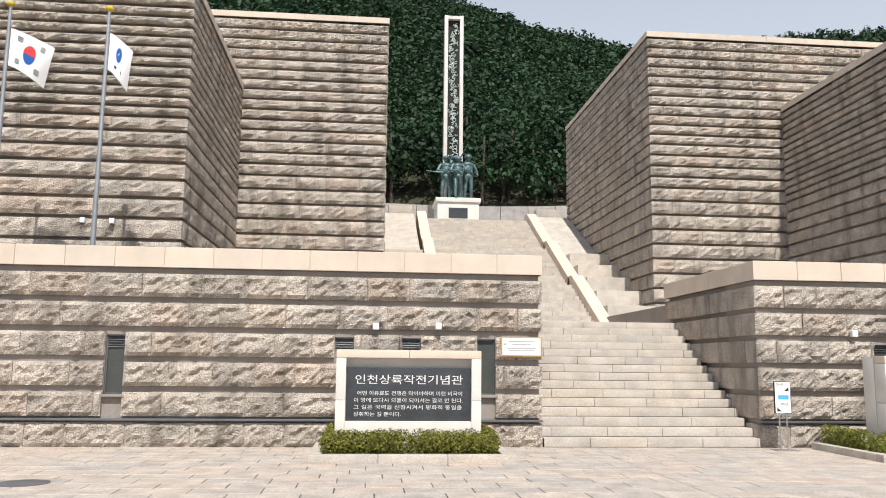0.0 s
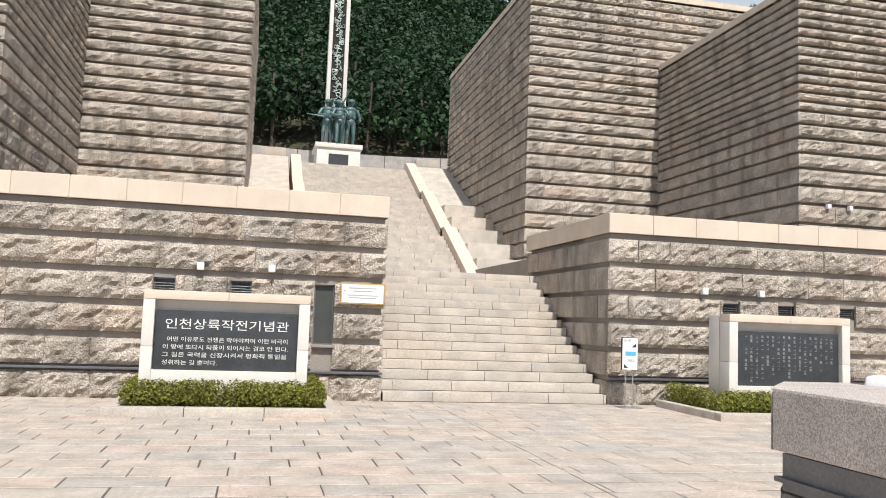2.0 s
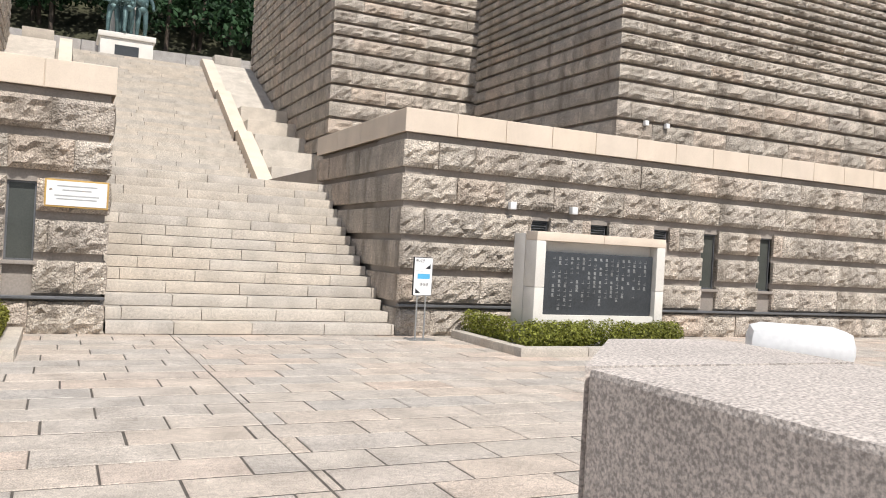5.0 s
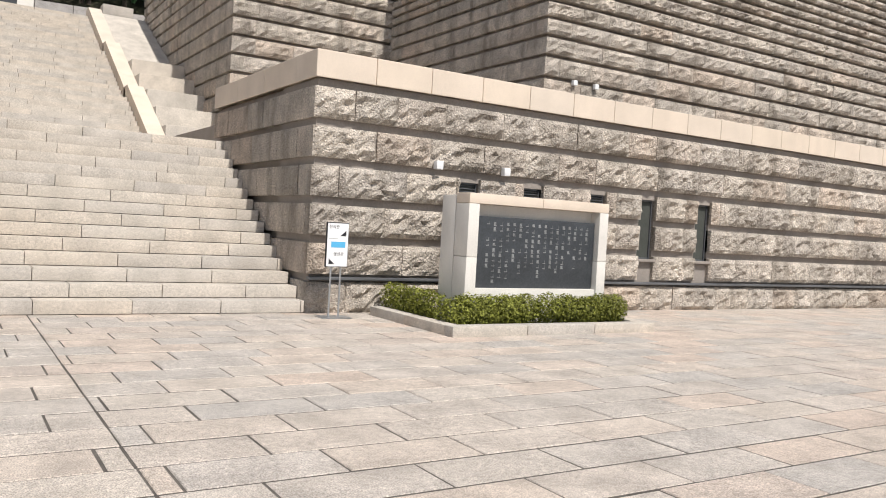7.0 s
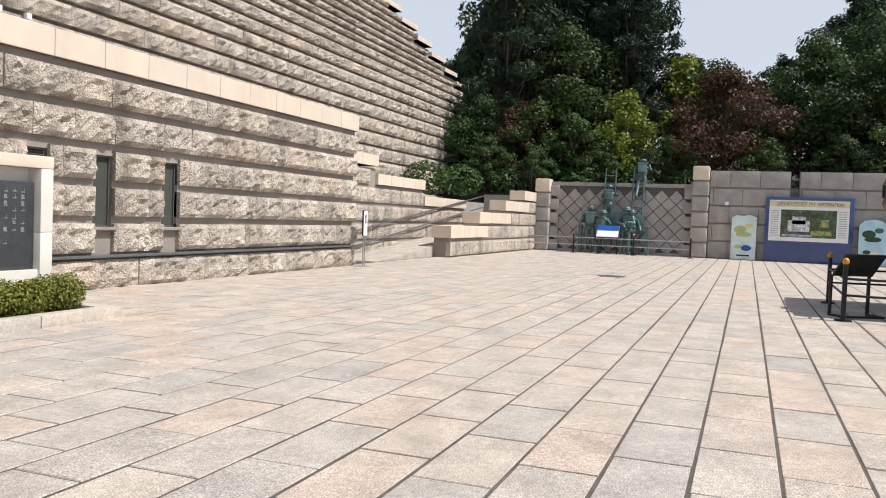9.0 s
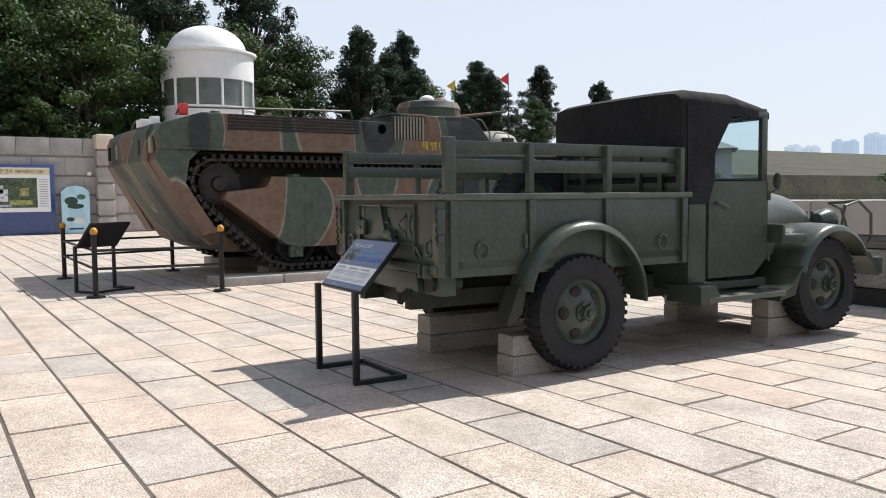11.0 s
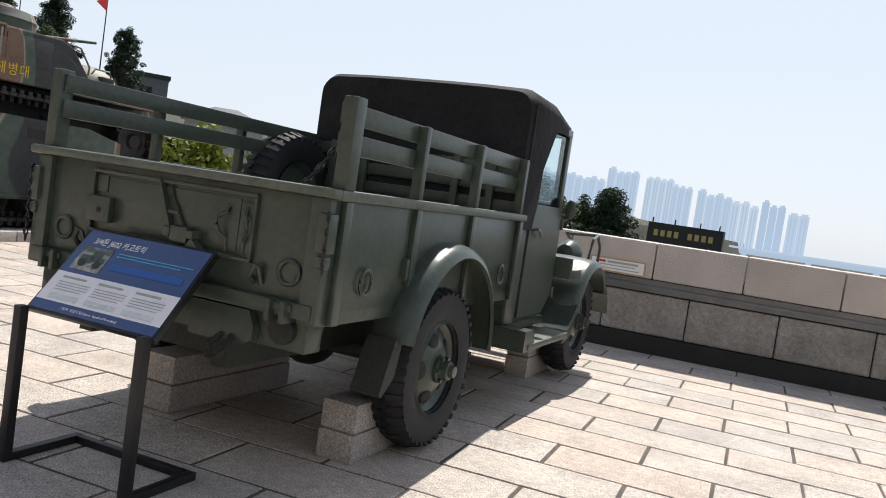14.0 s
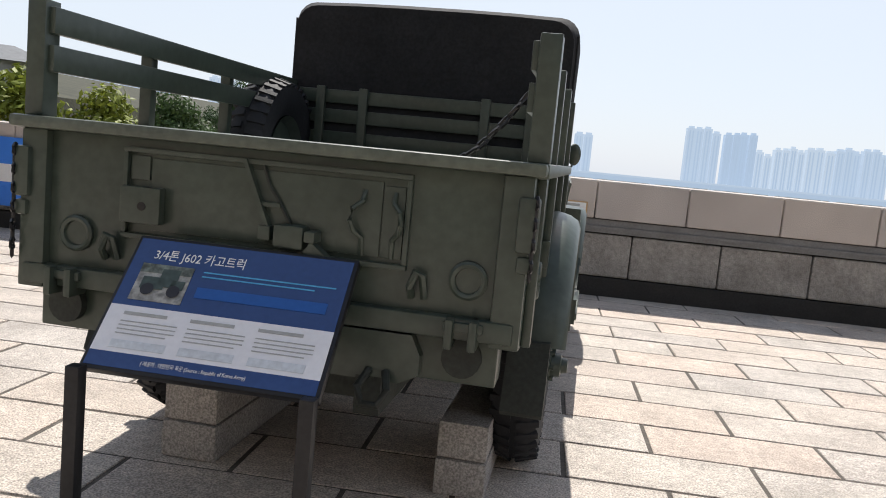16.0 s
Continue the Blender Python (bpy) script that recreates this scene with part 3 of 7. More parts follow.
for sgn in (1, -1):
    tb = structure("stair_terraces_%d" % (1 if sgn > 0 else 2), boxes(tuple(sorted((mir / 2 + sgn * 3.2, mir / 2 + sgn * 5.0))) + (28.5, 29.2, 0, 3.2)), STEP, "stepped granite terraces beside the stairs", "terrace")
    for k in range(5):
        ya = 29.2 + 1.35 * k
        x0, x1 = sorted((mir / 2 + sgn * 3.2, mir / 2 + sgn * (5.0 - 0.002 * k)))
        part("terrace_block", boxes((x0, x1, ya, ya + 1.37, 0, 3.75 + 0.66 * k), bevel=0.02), STEP, tb)
    x0, x1 = sorted((mir / 2 + sgn * 3.2, mir / 2 + sgn * 4.98))
    part("terrace_ramp", prism(bmesh.new(), [(35.95, 0), (35.95, 6.4), (41.8, 9.3), (41.8, 0)], "x", x0, x1), STEP, tb, smooth=False)
    part("terrace_cap", boxes((mir / 2 + sgn * 3.9 - 0.6, mir / 2 + sgn * 3.9 + 0.6, 41.9, 42.6, 9.2, 9.75), bevel=0.02), STEP, tb)
structure("platform_top", boxes((-10, 22.5, TOPY, 60.0, 0, TOPZ - 0.002)), STEP, "paved platform round the monument", "floor")
bm = bmesh.new()
for k in range(24):
    a0, a1 = radians(25 + 130 * k / 24), radians(25 + 130 * (k + 1) / 24)
    c = [(6.25 + R * math.cos(a) * 1.1, 45 + R * math.sin(a) * 0.7) for a, R in ((a0, 20), (a1 - 0.002, 20), (a1 - 0.002, 20.8), (a0, 20.8))]
    for z0, z1 in ((TOPZ, TOPZ + 1.5), (TOPZ + 1.53, TOPZ + 3.0), (TOPZ + 3.03, TOPZ + 4.2)):
        prism(bm, c, "z", z0, z1)
structure("wall_curved", bm, GRANITE, "curved grey granite retaining wall behind the monument")

# ---- far side of the plaza ----
WX = 41.0
wing = structure("wall_wing", boxes((23.56, 28.1, 17.86, 20.9, 0, 2.7), (28.1, 32.0, 17.86, 20.9, 0, 2.2), (32.0, 36.5, 17.86, 20.9, 0, 1.65), (36.5, WX, 17.86, 20.9, 0, 1.3)), BAND, "stepped granite side wall beside the rising path")
stone_courses(wing, Matrix.Translation((23.56, 17.8, 0)), WX - 23.56, [(0.553 * k, 0.553 * (k + 1)) for k in range(5)], 1.0, 0.11, 0.035, 90,
              lambda x, z: z <= (2.8 if x < 4.5 else 2.25 if x < 8.4 else 1.7 if x < 12.9 else 1.15), seed=9)
for k, (x0, x1, z) in enumerate(((23.6, 28.1, 2.765), (28.1, 32.0, 2.212), (32.0, 36.5, 1.66))):
    coping("coping_wing_%d" % (k + 1), x0, x1, 17.75, 18.4, z + 0.003, z + 0.34, "x", 1.0)
par = structure("wall_path", boxes((29.8, WX, 15.97, 16.5, 0, 0.62), (32.6, WX, 15.97, 16.5, 0.62, 1.1), (35.8, WX, 15.97, 16.5, 1.1, 1.6), (38.6, WX, 15.97, 16.5, 1.6, 2.1)), BAND, "stepped low granite wall beside the rising path")
stone_courses(par, Matrix.Translation((29.75, 15.92, 0)), WX - 29.75, [(0.05 + 0.52 * k, 0.05 + 0.52 * (k + 1)) for k in range(4)], 1.2, 0.07, 0.03, 60,
              lambda x, z: z <= (0.6 if x < 2.9 else 1.1 if x < 6.1 else 1.65 if x < 8.9 else 2.2), seed=10)
for k, (x0, x1, z) in enumerate(((29.7, 33.6, 0.62), (32.6, 36.6, 1.12), (35.8, 39.4, 1.63), (38.6, WX, 2.13))):
    coping("coping_path_%d" % (k + 1), x0, x1, 15.88 + 0.003 * k, 16.56, z + 0.003, z + 0.4, "x", 1.3)
structure("path_ramp", prism(bmesh.new(), [(25.5, -0.01), (WX, 1.25), (WX, -0.02)], "y", 16.5, 17.86), PAVER, "paved ramp rising beside the wall", "ramp")
RELIEFBACK = mat("relief_mortar", (0.12, 0.115, 0.11), 0.9)
relief = structure("wall_relief", boxes((WX + 0.1, WX + 0.6, 9.3, 15.4, 0, 2.98)), RELIEFBACK, "dark relief wall of diagonal stone slabs")
dia = bm_mesh(boxes((0, 0.12, 0.012, 0.428, 0.012, 0.428), bevel=0.02), "slab")
dia.materials.append(GRANITE)
for i in range(-16, 30):
    for j in range(-16, 30):
        cy, cz = 9.3 + (i - j) * 0.311, (i + j) * 0.311
        if 9.58 < cy < 15.15 and 0.2 < cz < 2.75:
            o = new("slab", dia)
            o.parent = relief
            o.matrix_world = Matrix.Translation((WX + r.uniform(-0.03, 0.05), cy, cz - 0.311)) @ Matrix.Rotation(radians(45), 4, "X")
part("frame", boxes((WX - 0.02, WX + 0.12, 9.3, 15.4, 2.9, 3.06), (WX - 0.02, WX + 0.12, 9.3, 15.4, 0, 0.12)), GRANITE, relief)
far = structure("wall_far", boxes((WX + 0.06, WX + 0.7, -14, 5.15, 0, 3.65), (WX + 0.06, WX + 0.7, 5.5, 8.9, 0, 3.65), (WX + 0.3, WX + 0.7, 5.15, 5.5, 0, 3.0)), BAND, "grey coursed granite wall at the end of the plaza")
for k in range(5):
    for ya, yb in ((-14.0, 5.15), (5.5, 8.6)):
        yy = ya - (0.5 if k % 2 else 0)
        while yy < yb:
            p, q = max(yy, ya), min(yy + 1.15, yb)
            yy += 1.15
            if q - p > 0.1:
                part("block", boxes((WX, WX + 0.2, p, q - 0.015, 0.03 + 0.74 * k, 0.74 * (k + 1) - 0.05), bevel=0.012), GRANITE, far)
for nm, y in (("pier_1", 8.95), ("pier_2", 15.65), ("pier_3", 1.35)):
    pier = structure(nm, boxes((WX - 0.32, WX + 0.3, y - 0.26, y + 0.26, 0, 3.1 if y > 10 else 3.7)), BAND, "pier of stacked rounded granite blocks", "pier")
    n = 5 if y > 10 else 6
    for k in range(n):
        h = (3.2 if y > 10 else 3.85) / n
        bmp = boxes((WX - 0.4, WX + 0.35, y - 0.33, y + 0.33, k * h + 0.03, (k + 1) * h - 0.03), bevel=0.07)
        part("block", bmp, GRANITE if k < n - 1 else COPING, pier)
for k in range(5):
    for yb in (9.35, 15.15):
        part("quoin", boxes((WX - 0.1, WX + 0.3, yb - 0.2, yb + 0.25, k * 0.6 + 0.03, k * 0.6 + 0.5), bevel=0.03), GRANITE, relief)

# ---- parapets on the open side ----


def parapet(name, x0, x1, y0, y1, along, label, cap=0.8, slip=0.0):
    """A granite parapet: rough dado, grey metal channel, big coping blocks."""
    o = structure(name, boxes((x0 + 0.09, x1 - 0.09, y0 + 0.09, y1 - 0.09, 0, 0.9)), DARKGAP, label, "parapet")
    lo, hi = (x0, x1) if along == "x" else (y0, y1)
    for nm, z0, z1, ins, L, mt, bv in (("dado_block", 0.2, 0.64, 0.05, 0.893, ROCKY, 0.02), ("cap_block", cap, 1.19, 0.0, 0.92, CAPS, 0.018)):
        n = max(1, round((hi - lo) / L))
        st = (hi - lo) / n
        me = bm_mesh(boxes((0.004, st - 0.006, ins, y1 - y0 - ins, 0, z1 - z0), bevel=bv) if along == "x" else boxes((ins, x1 - x0 - ins, 0.004, st - 0.006, 0, z1 - z0), bevel=bv), nm)
        me.materials.append(mt)
        for k in range(n):
            b = new(nm, me)
            b.parent = o
            d = slip if nm == "dado_block" else 0.0
            b.location = (lo + k * st - d, y0, z0) if along == "x" else (x0, lo + k * st, z0)
    part("channel", boxes((x0 + 0.04, x1 - 0.04, y0 + 0.04, y1 - 0.04, 0.655, cap - 0.01)), LEDGE, o)
    part("channel_lip", boxes((x0 + 0.01, x1 - 0.01, y0 + 0.01, y1 - 0.01, 0.7, 0.725)), LEDGE, o)
    # shadow gap at the parapet foot, painted as a near-black strip
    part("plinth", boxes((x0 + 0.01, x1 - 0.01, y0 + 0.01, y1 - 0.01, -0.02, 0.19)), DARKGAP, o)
    return o


ROCKY = mat("rough_parapet_granite", (0.3, 0.28, 0.255), 0.9, vary=0.2, scale=3, fine=30, bump=0.9, bump_scale=30, speck=0.3, stain=0.3, stain_col=(0.1, 0.09, 0.08))
CAPS = mat("parapet_cap_granite", (0.5, 0.455, 0.415), 0.8, vary=0.12, scale=2, fine=140, bump=0.3, bump_scale=170, bump_dist=0.01, speck=0.34, stain=0.2, stain_col=(0.25, 0.21, 0.18), tint=((0.95, 0.95, 0.97), (1.05, 1.02, 1.0)))
parapet("parapet_south", 5.5, 37.7, -2.0, -1.3, "x", "granite parapet with rough dado and smooth cap blocks", slip=0.26)
gate = parapet("parapet_gate", 4.62, 5.49, -2.0, 5.55, "y", "granite parapet end with smooth cap beside the entrance", cap=0.86)
part("end_cap", prism(bmesh.new(), [(4.62, 5.553), (5.49, 5.553), (5.49, 6.05), (5.06, 6.05)], "z", 0.86, 1.19), CAPS, gate, smooth=False)
part("end_dado", prism(bmesh.new(), [(4.68, 5.553), (5.44, 5.553), (5.44, 5.98), (5.06, 5.98)], "z", 0.0, 0.66), ROCKY, gate, smooth=False)

# ---- plants and distance ----


def leaf_cloud(n, lobes, size, shell=0.55, up=0.4, thin=0.6, seed=0):
    """Many small leaf faces over the given lobes (centre, radii), looser at the rim."""
    g = np.random.default_rng(seed)
    c = np.array([p for p, _ in lobes], float)
    rad = np.array([q for _, q in lobes], float)
    w = np.prod(rad, axis=1) ** 0.67
    k = g.choice(len(lobes), n, p=w / w.sum())
    d = g.normal(size=(n, 3))
    d /= np.linalg.norm(d, axis=1)[:, None]
    f = shell + (1.08 - shell) * g.random(n) ** 0.6
    p = c[k] + rad[k] * d * f[:, None]
    nrm = d + g.normal(size=(n, 3)) * 0.55 + np.array([0, 0, up])
    nrm /= np.linalg.norm(nrm, axis=1)[:, None]
    a = np.cross(nrm, g.normal(size=(n, 3)))
    a /= np.linalg.norm(a, axis=1)[:, None]
    b = np.cross(nrm, a)
    s = size * g.uniform(0.6, 1.35, n)[:, None]
    bend = nrm * s * 0.25
    v = np.stack([p - a * s, p - b * s * thin + bend * 0.4, p + a * s, p + b * s * thin - bend], 1).reshape(-1, 3)
    return v.tolist(), [(4 * i, 4 * i + 1, 4 * i + 2, 4 * i + 3) for i in range(n)]


def tree(kind, label, material, h, spread, seed, leaves, size):
    """A tree at the origin: tapered trunk with limbs, and a crown of many leaves in uneven lobes."""
    g = random.Random(seed)
    t = thing(kind, label, "tree", group="trees round the plaza")
    bm = bmesh.new()
    base = h * (0.3 if "pine" in kind else 0.22)
    pts = [Vector((g.uniform(-0.03, 0.03) * h * k / 6, g.uniform(-0.03, 0.03) * h * k / 6, h * 0.9 * k / 6 - 0.5)) for k in range(7)]
    for k in range(6):
        rod(bm, pts[k], pts[k + 1], h * 0.02 * (1 - k / 7), h * 0.02 * (1 - (k + 1) / 7), 8)
    lobes = []
    pine = "pine" in kind
    n = 120 if pine else 46
    for k in range(n):
        f = (k + 0.5) / n
        ang = k * 2.4 + g.uniform(-0.5, 0.5)
        z = base + (h - base) * f
        if pine:
            z += g.uniform(-0.03, 0.04) * h
            reach = spread * (1.0 - 0.8 * f ** 1.3) * g.uniform(0.15, 1.1)
            rr = (spread * g.uniform(0.08, 0.2), spread * g.uniform(0.08, 0.2), h * g.uniform(0.02, 0.05))
        else:
            reach = spread * math.sin(math.pi * min(0.96, 0.22 + f * 0.74)) * g.uniform(0.25, 1.0)
            rr = (spread * g.uniform(0.16, 0.34), spread * g.uniform(0.16, 0.34), h * g.uniform(0.05, 0.1))
            z += g.uniform(-0.05, 0.06) * h
        c = (math.cos(ang) * reach, math.sin(ang) * reach, z)
        lobes.append((c, rr))
        s = pts[min(6, int(f * 5) + 1)]
        rod(bm, s, (c[0], c[1], c[2] - rr[2] * 0.3), h * 0.006, h * 0.002, 5)
    lobes.append(((0, 0, h * 0.95), (spread * 0.22, spread * 0.22, h * 0.08)))
    part("trunk", bm, BARK, t)
    me = mesh_from(*leaf_cloud(leaves, lobes, size, 0.25 if pine else 0.35, 0.5, 0.2 if pine else 0.6, seed), name="crown")
    part("crown", me, material, t, "", False)
    return t


protos = {
    "pine_1": tree("pine_tree", "dark green pine with layered needle clumps and a bare trunk", LEAF_PINE, 9.0, 3.2, 1, 20000, 0.12),
    "pine_2": tree("pine_tree", "dark green pine with layered needle clumps and a bare trunk", LEAF_PINE, 9.0, 2.8, 2, 20000, 0.12),
    "broad_1": tree("broadleaf_tree", "leafy green tree with a dense uneven crown", LEAF_GREEN, 7.0, 3.2, 3, 19000, 0.085),
    "broad_2": tree("broadleaf_tree", "leafy green tree with a dense uneven crown", LEAF_GREEN, 7.0, 3.5, 4, 19000, 0.085),
    "maple": tree("maple_tree", "russet maple with a wide airy crown", LEAF_RED, 5.2, 3.0, 5, 11000, 0.075),
    "lime": tree("young_tree", "small tree with bright yellow-green leaves", LEAF_LIME, 4.2, 1.5, 6, 6500, 0.07),
    "shrub": tree("garden_shrub", "clipped dark evergreen garden shrub", LEAF_GREEN, 2.6, 1.4, 7, 8000, 0.055),
}
rt = random.Random(12)
PLACES = [("pine_1", 47, 19.5, 1.35), ("pine_2", 50.5, 17.0, 1.5), ("broad_1", 46.5, 15.6, 1.15), ("pine_1", 52, 14.4, 1.4), ("pine_2", 48.5, 13.2, 1.15), ("maple", 45.3, 18.2, 0.85),
          ("lime", 44.6, 12.6, 1.15), ("maple", 45.2, 8.2, 1.05), ("broad_2", 49.5, 8.8, 0.85), ("lime", 49.6, 10.4, 1.55), ("pine_1", 55, 10.4, 0.8), ("pine_2", 53.6, 5.6, 0.85), ("broad_1", 47.2, 4.2, 0.95), ("broad_2", 45.4, 1.2, 1.05),
          ("broad_2", 50.0, 1.4, 1.1), ("pine_1", 54.8, 1.6, 1.2), ("broad_1", 46.0, -2.9, 0.85), ("pine_2", 52.0, -4.2, 1.3), ("broad_1", 48.2, -6.2, 1.05), ("pine_1", 54.0, -9.4, 1.2), ("broad_2", 49.8, -10.4, 0.95),
          ("pine_2", 48.4, -13.8, 0.85), ("pine_1", 50.6, -16.8, 0.8), ("pine_2", 54.4, -20.2, 0.85), ("pine_1", 51.4, -24.2, 0.72), ("pine_2", 46.2, -21.4, 0.66), ("pine_1", 53.0, -31.0, 0.75), ("pine_2", 49.2, -33.2, 0.7), ("broad_1", 56.0, -27.0, 0.8), ("broad_2", 52.0, -20.0, 0.75), ("broad_1", 50.0, -28.0, 0.6),
          ("shrub", 43.4, 13.6, 0.9), ("shrub", 43.6, 10.6, 1.0), ("shrub", 43.2, 6.4, 0.9), ("shrub", 43.5, 3.4, 1.0), ("shrub", 43.3, -0.2, 0.9), ("shrub", 43.0, 16.6, 0.8), ("pine_1", 58, 16.0, 1.6), ("pine_2", 61, 7.0, 0.7), ("pine_1", 60, -3.0, 1.5),
          ("pine_2", 57, 21.5, 1.5), ("broad_1", 51.5, 20.8, 1.4), ("shrub", 44.4, 15.2, 1.3), ("broad_2", 43.9, 20.0, 0.7), ("shrub", 42.6, 18.9, 0.9), ("shrub", 40.0, 19.6, 0.7),
          ("pine_1", 49.5, -18.2, 0.66), ("pine_2", 52.8, -15.5, 0.72)]
BELOW = [("lime", 19.9, -5.0, 2.15, 0.95), ("lime", 18.7, -5.3, 1.95, 0.8), ("broad_1", 17.3, -4.9, 1.95, 0.36), ("lime", 21.6, -4.9, 2.35, 0.75), ("broad_1", 27.4, -56.5, 4.9, 1.15), ("pine_1", 20.6, -53.0, 4.2, 1.8), ("pine_2", 22.4, -52.4, 3.3, 1.7), ("shrub", 22.6, -52.0, 2.6, 2.0), ("broad_2", 29.2, -37.9, 4.5, 0.7), ("shrub", 25.2, -54.0, 3.2, 2.0)]
for kind, x, y, s in PLACES:
    top = {"shrub": 1.95, "pine_1": 2.15, "pine_2": 1.75, "broad_1": 2.55, "broad_2": 1.95, "lime": 2.3}.get(kind, 2)
    z = ground_height(x, y) - 0.1 if y > -4 or x > 25 else top - protos[kind].children[0].dimensions.z * s * 1.0
    copy_thing(protos[kind], pose(x, y, z, 0, 0, rt.uniform(0, 360)) @ Matrix.Diagonal((s, s, s * rt.uniform(0.92, 1.1), 1)))
for kind, x, y, top, s in BELOW:
    high = max(v.co.z for c in protos[kind].children for v in c.data.vertices)
    copy_thing(protos[kind], pose(x, y, top - high * s, 0, 0, rt.uniform(0, 360)) @ Matrix.Diagonal((s, s, s, 1)))
for k, o in enumerate(protos.values()):
    o.matrix_world = pose(64 + 3.0 * k, 26 + 2 * k, ground_height(64 + 3 * k, 26 + 2 * k), 0, 0, 40 * k) @ Matrix.Diagonal((1.2, 1.2, 1.2, 1))

# hillside woods as one mass of crowns
hv, hf = [], []
gh = np.random.default_rng(31)
y = 62.0
while y < 206:
    x = -34 + (60 - y) * 0.05
    lim = 20 + (y - 20) * 0.75
    while x < lim:
        xx, yy = x + gh.uniform(-1.4, 1.4), y + gh.uniform(-1.4, 1.4)
        hgt = gh.uniform(4.5, 8.5)
        rr = gh.uniform(1.9, 3.2)
        z0 = ground_height(xx, yy)
        near = yy < 95
        lob = [((xx, yy, z0 + hgt * 0.62), (rr, rr, hgt * 0.3)), ((xx + gh.uniform(-1.2, 1.2), yy - 0.8, z0 + hgt * 0.45), (rr * 0.8, rr * 0.8, hgt * 0.22)), ((xx + gh.uniform(-0.6, 0.6), yy, z0 + hgt * 0.9), (rr * 0.5, rr * 0.5, hgt * 0.18))]
        v, f = leaf_cloud(560 if near else 260, lob, 0.24 if near else 0.4, 0.6, 0.5, 0.6, int(gh.integers(1e6)))
        k = len(hv)
        hv += v
        hf += [tuple(i + k for i in q) for q in f]
        x += 3.4
    y += 3.1
tagged(structure("woods", mesh_from(hv, hf, "woods"), LEAF_HILL, "dense dark green woods covering the hillside", "woods"), kind="stuff")
bm = bmesh.new()
for k in range(46):
    x, y = rt.uniform(-12, 26), rt.uniform(61.5, 70)
    z = ground_height(x, y)
    rod(bm, (x, y, z - 1), (x + rt.uniform(-0.5, 0.5), y, z + 6), 0.16, 0.09, 6)
tagged(structure("tree_trunks", bm, BARK, "thin dark trunks at the edge of the woods", "woods"), kind="stuff")
bm = bmesh.new()
hv, hf = leaf_cloud(9000, [((x, yy, 3.0), (1.3, 0.9, 0.7)) for x, yy in ((42.8, 17.8), (40.4, 19.4), (38.2, 20.2), (44.6, 16.4), (42.9, 14.4), (43.0, 11.8), (42.9, 9.6), (43, 7.0), (43, 4.4), (43, 1.8), (43, -0.8), (43.2, -3.4))], 0.09, 0.7, 0.5, 0.6, 77)
tagged(structure("shrubbery", mesh_from(hv, hf, "shrubbery"), LEAF_GREEN, "low evergreen shrubs above the end wall", "shrubs"), kind="stuff")
structure("planter_wall", boxes((36.6, WX + 0.4, 18.4, 18.9, 0, 2.0), (WX - 0.2, WX + 0.4, 16.5, 18.4, 0, 2.4)), GRANITE, "grey granite planter wall below the shrubs")

# hazy skyline across the water; the haze is painted as pale blue glow
HAZE_GLOW = [glow("haze_%d" % k, c, 0.62) for k, c in enumerate(((0.5, 0.63, 0.8), (0.56, 0.68, 0.83), (0.61, 0.72, 0.85)))]
HAZE_GLOW_WIN = glow("haze_windows", (0.5, 0.63, 0.8), 0.6)
rc = random.Random(4)


def apartment(x, w, h, d=-1500.0):
    b = tagged(thing("apartment_tower", "pale blue high-rise tower with haze painted into its colour", "building", Matrix.Translation((x, d, -16)), "hazy skyline"), kind="structure")
    n = max(2, round(w / 14))
    mt = rc.choice(HAZE_GLOW)
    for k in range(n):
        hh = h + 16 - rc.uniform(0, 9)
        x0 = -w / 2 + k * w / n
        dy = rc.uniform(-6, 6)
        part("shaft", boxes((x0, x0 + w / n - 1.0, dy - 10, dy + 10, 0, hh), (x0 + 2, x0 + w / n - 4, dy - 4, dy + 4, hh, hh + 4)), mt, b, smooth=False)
        part("window_bays", boxes(*[(x0 + w / n * q - 1.2, x0 + w / n * q + 1.2, dy + 10, dy + 10.4, 12, hh - 4) for q in (0.3, 0.65)]), HAZE_GLOW_WIN, b, smooth=False)


for x, w, h in ((890, 46, 100), (832, 40, 110), (760, 50, 92), (640, 60, 108), (600, 30, 84), (535, 60, 97), (430, 120, 88), (330, 80, 85), (256, 56, 106), (190, 50, 98), (150, 36, 90), (92, 60, 84), (40, 46, 72), (-6, 40, 80), (-48, 34, 66),
                (-258, 60, 92), (-322, 56, 90), (-366, 28, 60), (-408, 50, 73), (-460, 48, 75), (-530, 90, 78), (-640, 90, 70), (980, 70, 96), (1080, 80, 90)):
    apartment(x, w, h)
bridge = tagged(thing("road_bridge", "long pale road bridge on thin piers in a painted haze colour", "bridge", Matrix.Translation((0, -1000, 0))), kind="structure")
part("deck", boxes((-420, 700, -5, 5, -4.5, -2.2)), HAZE_GLOW[1], bridge)
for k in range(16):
    part("pier", boxes((-400 + 70 * k, -394 + 70 * k, -3, 3, -16, -4.5)), HAZE_GLOW[0], bridge)
structure("far_shore", boxes((-1600, 2400, -1480, -1440, -16, -4), (200, 1500, -700, -640, -16, -6)), HAZE_GLOW[0], "low shore with trees in a painted haze colour", "backdrop")
SIGNBAND = mat("dark_fascia", (0.03, 0.032, 0.03), 0.6)
GOLD = mat("gold_letters", (0.5, 0.4, 0.15), 0.5)
hotel = tagged(thing("hotel_block", "dark flat roof fascia of a building below the parapet", "building", pose(19.8, -112, 0, 0, 0, 0)), kind="structure")
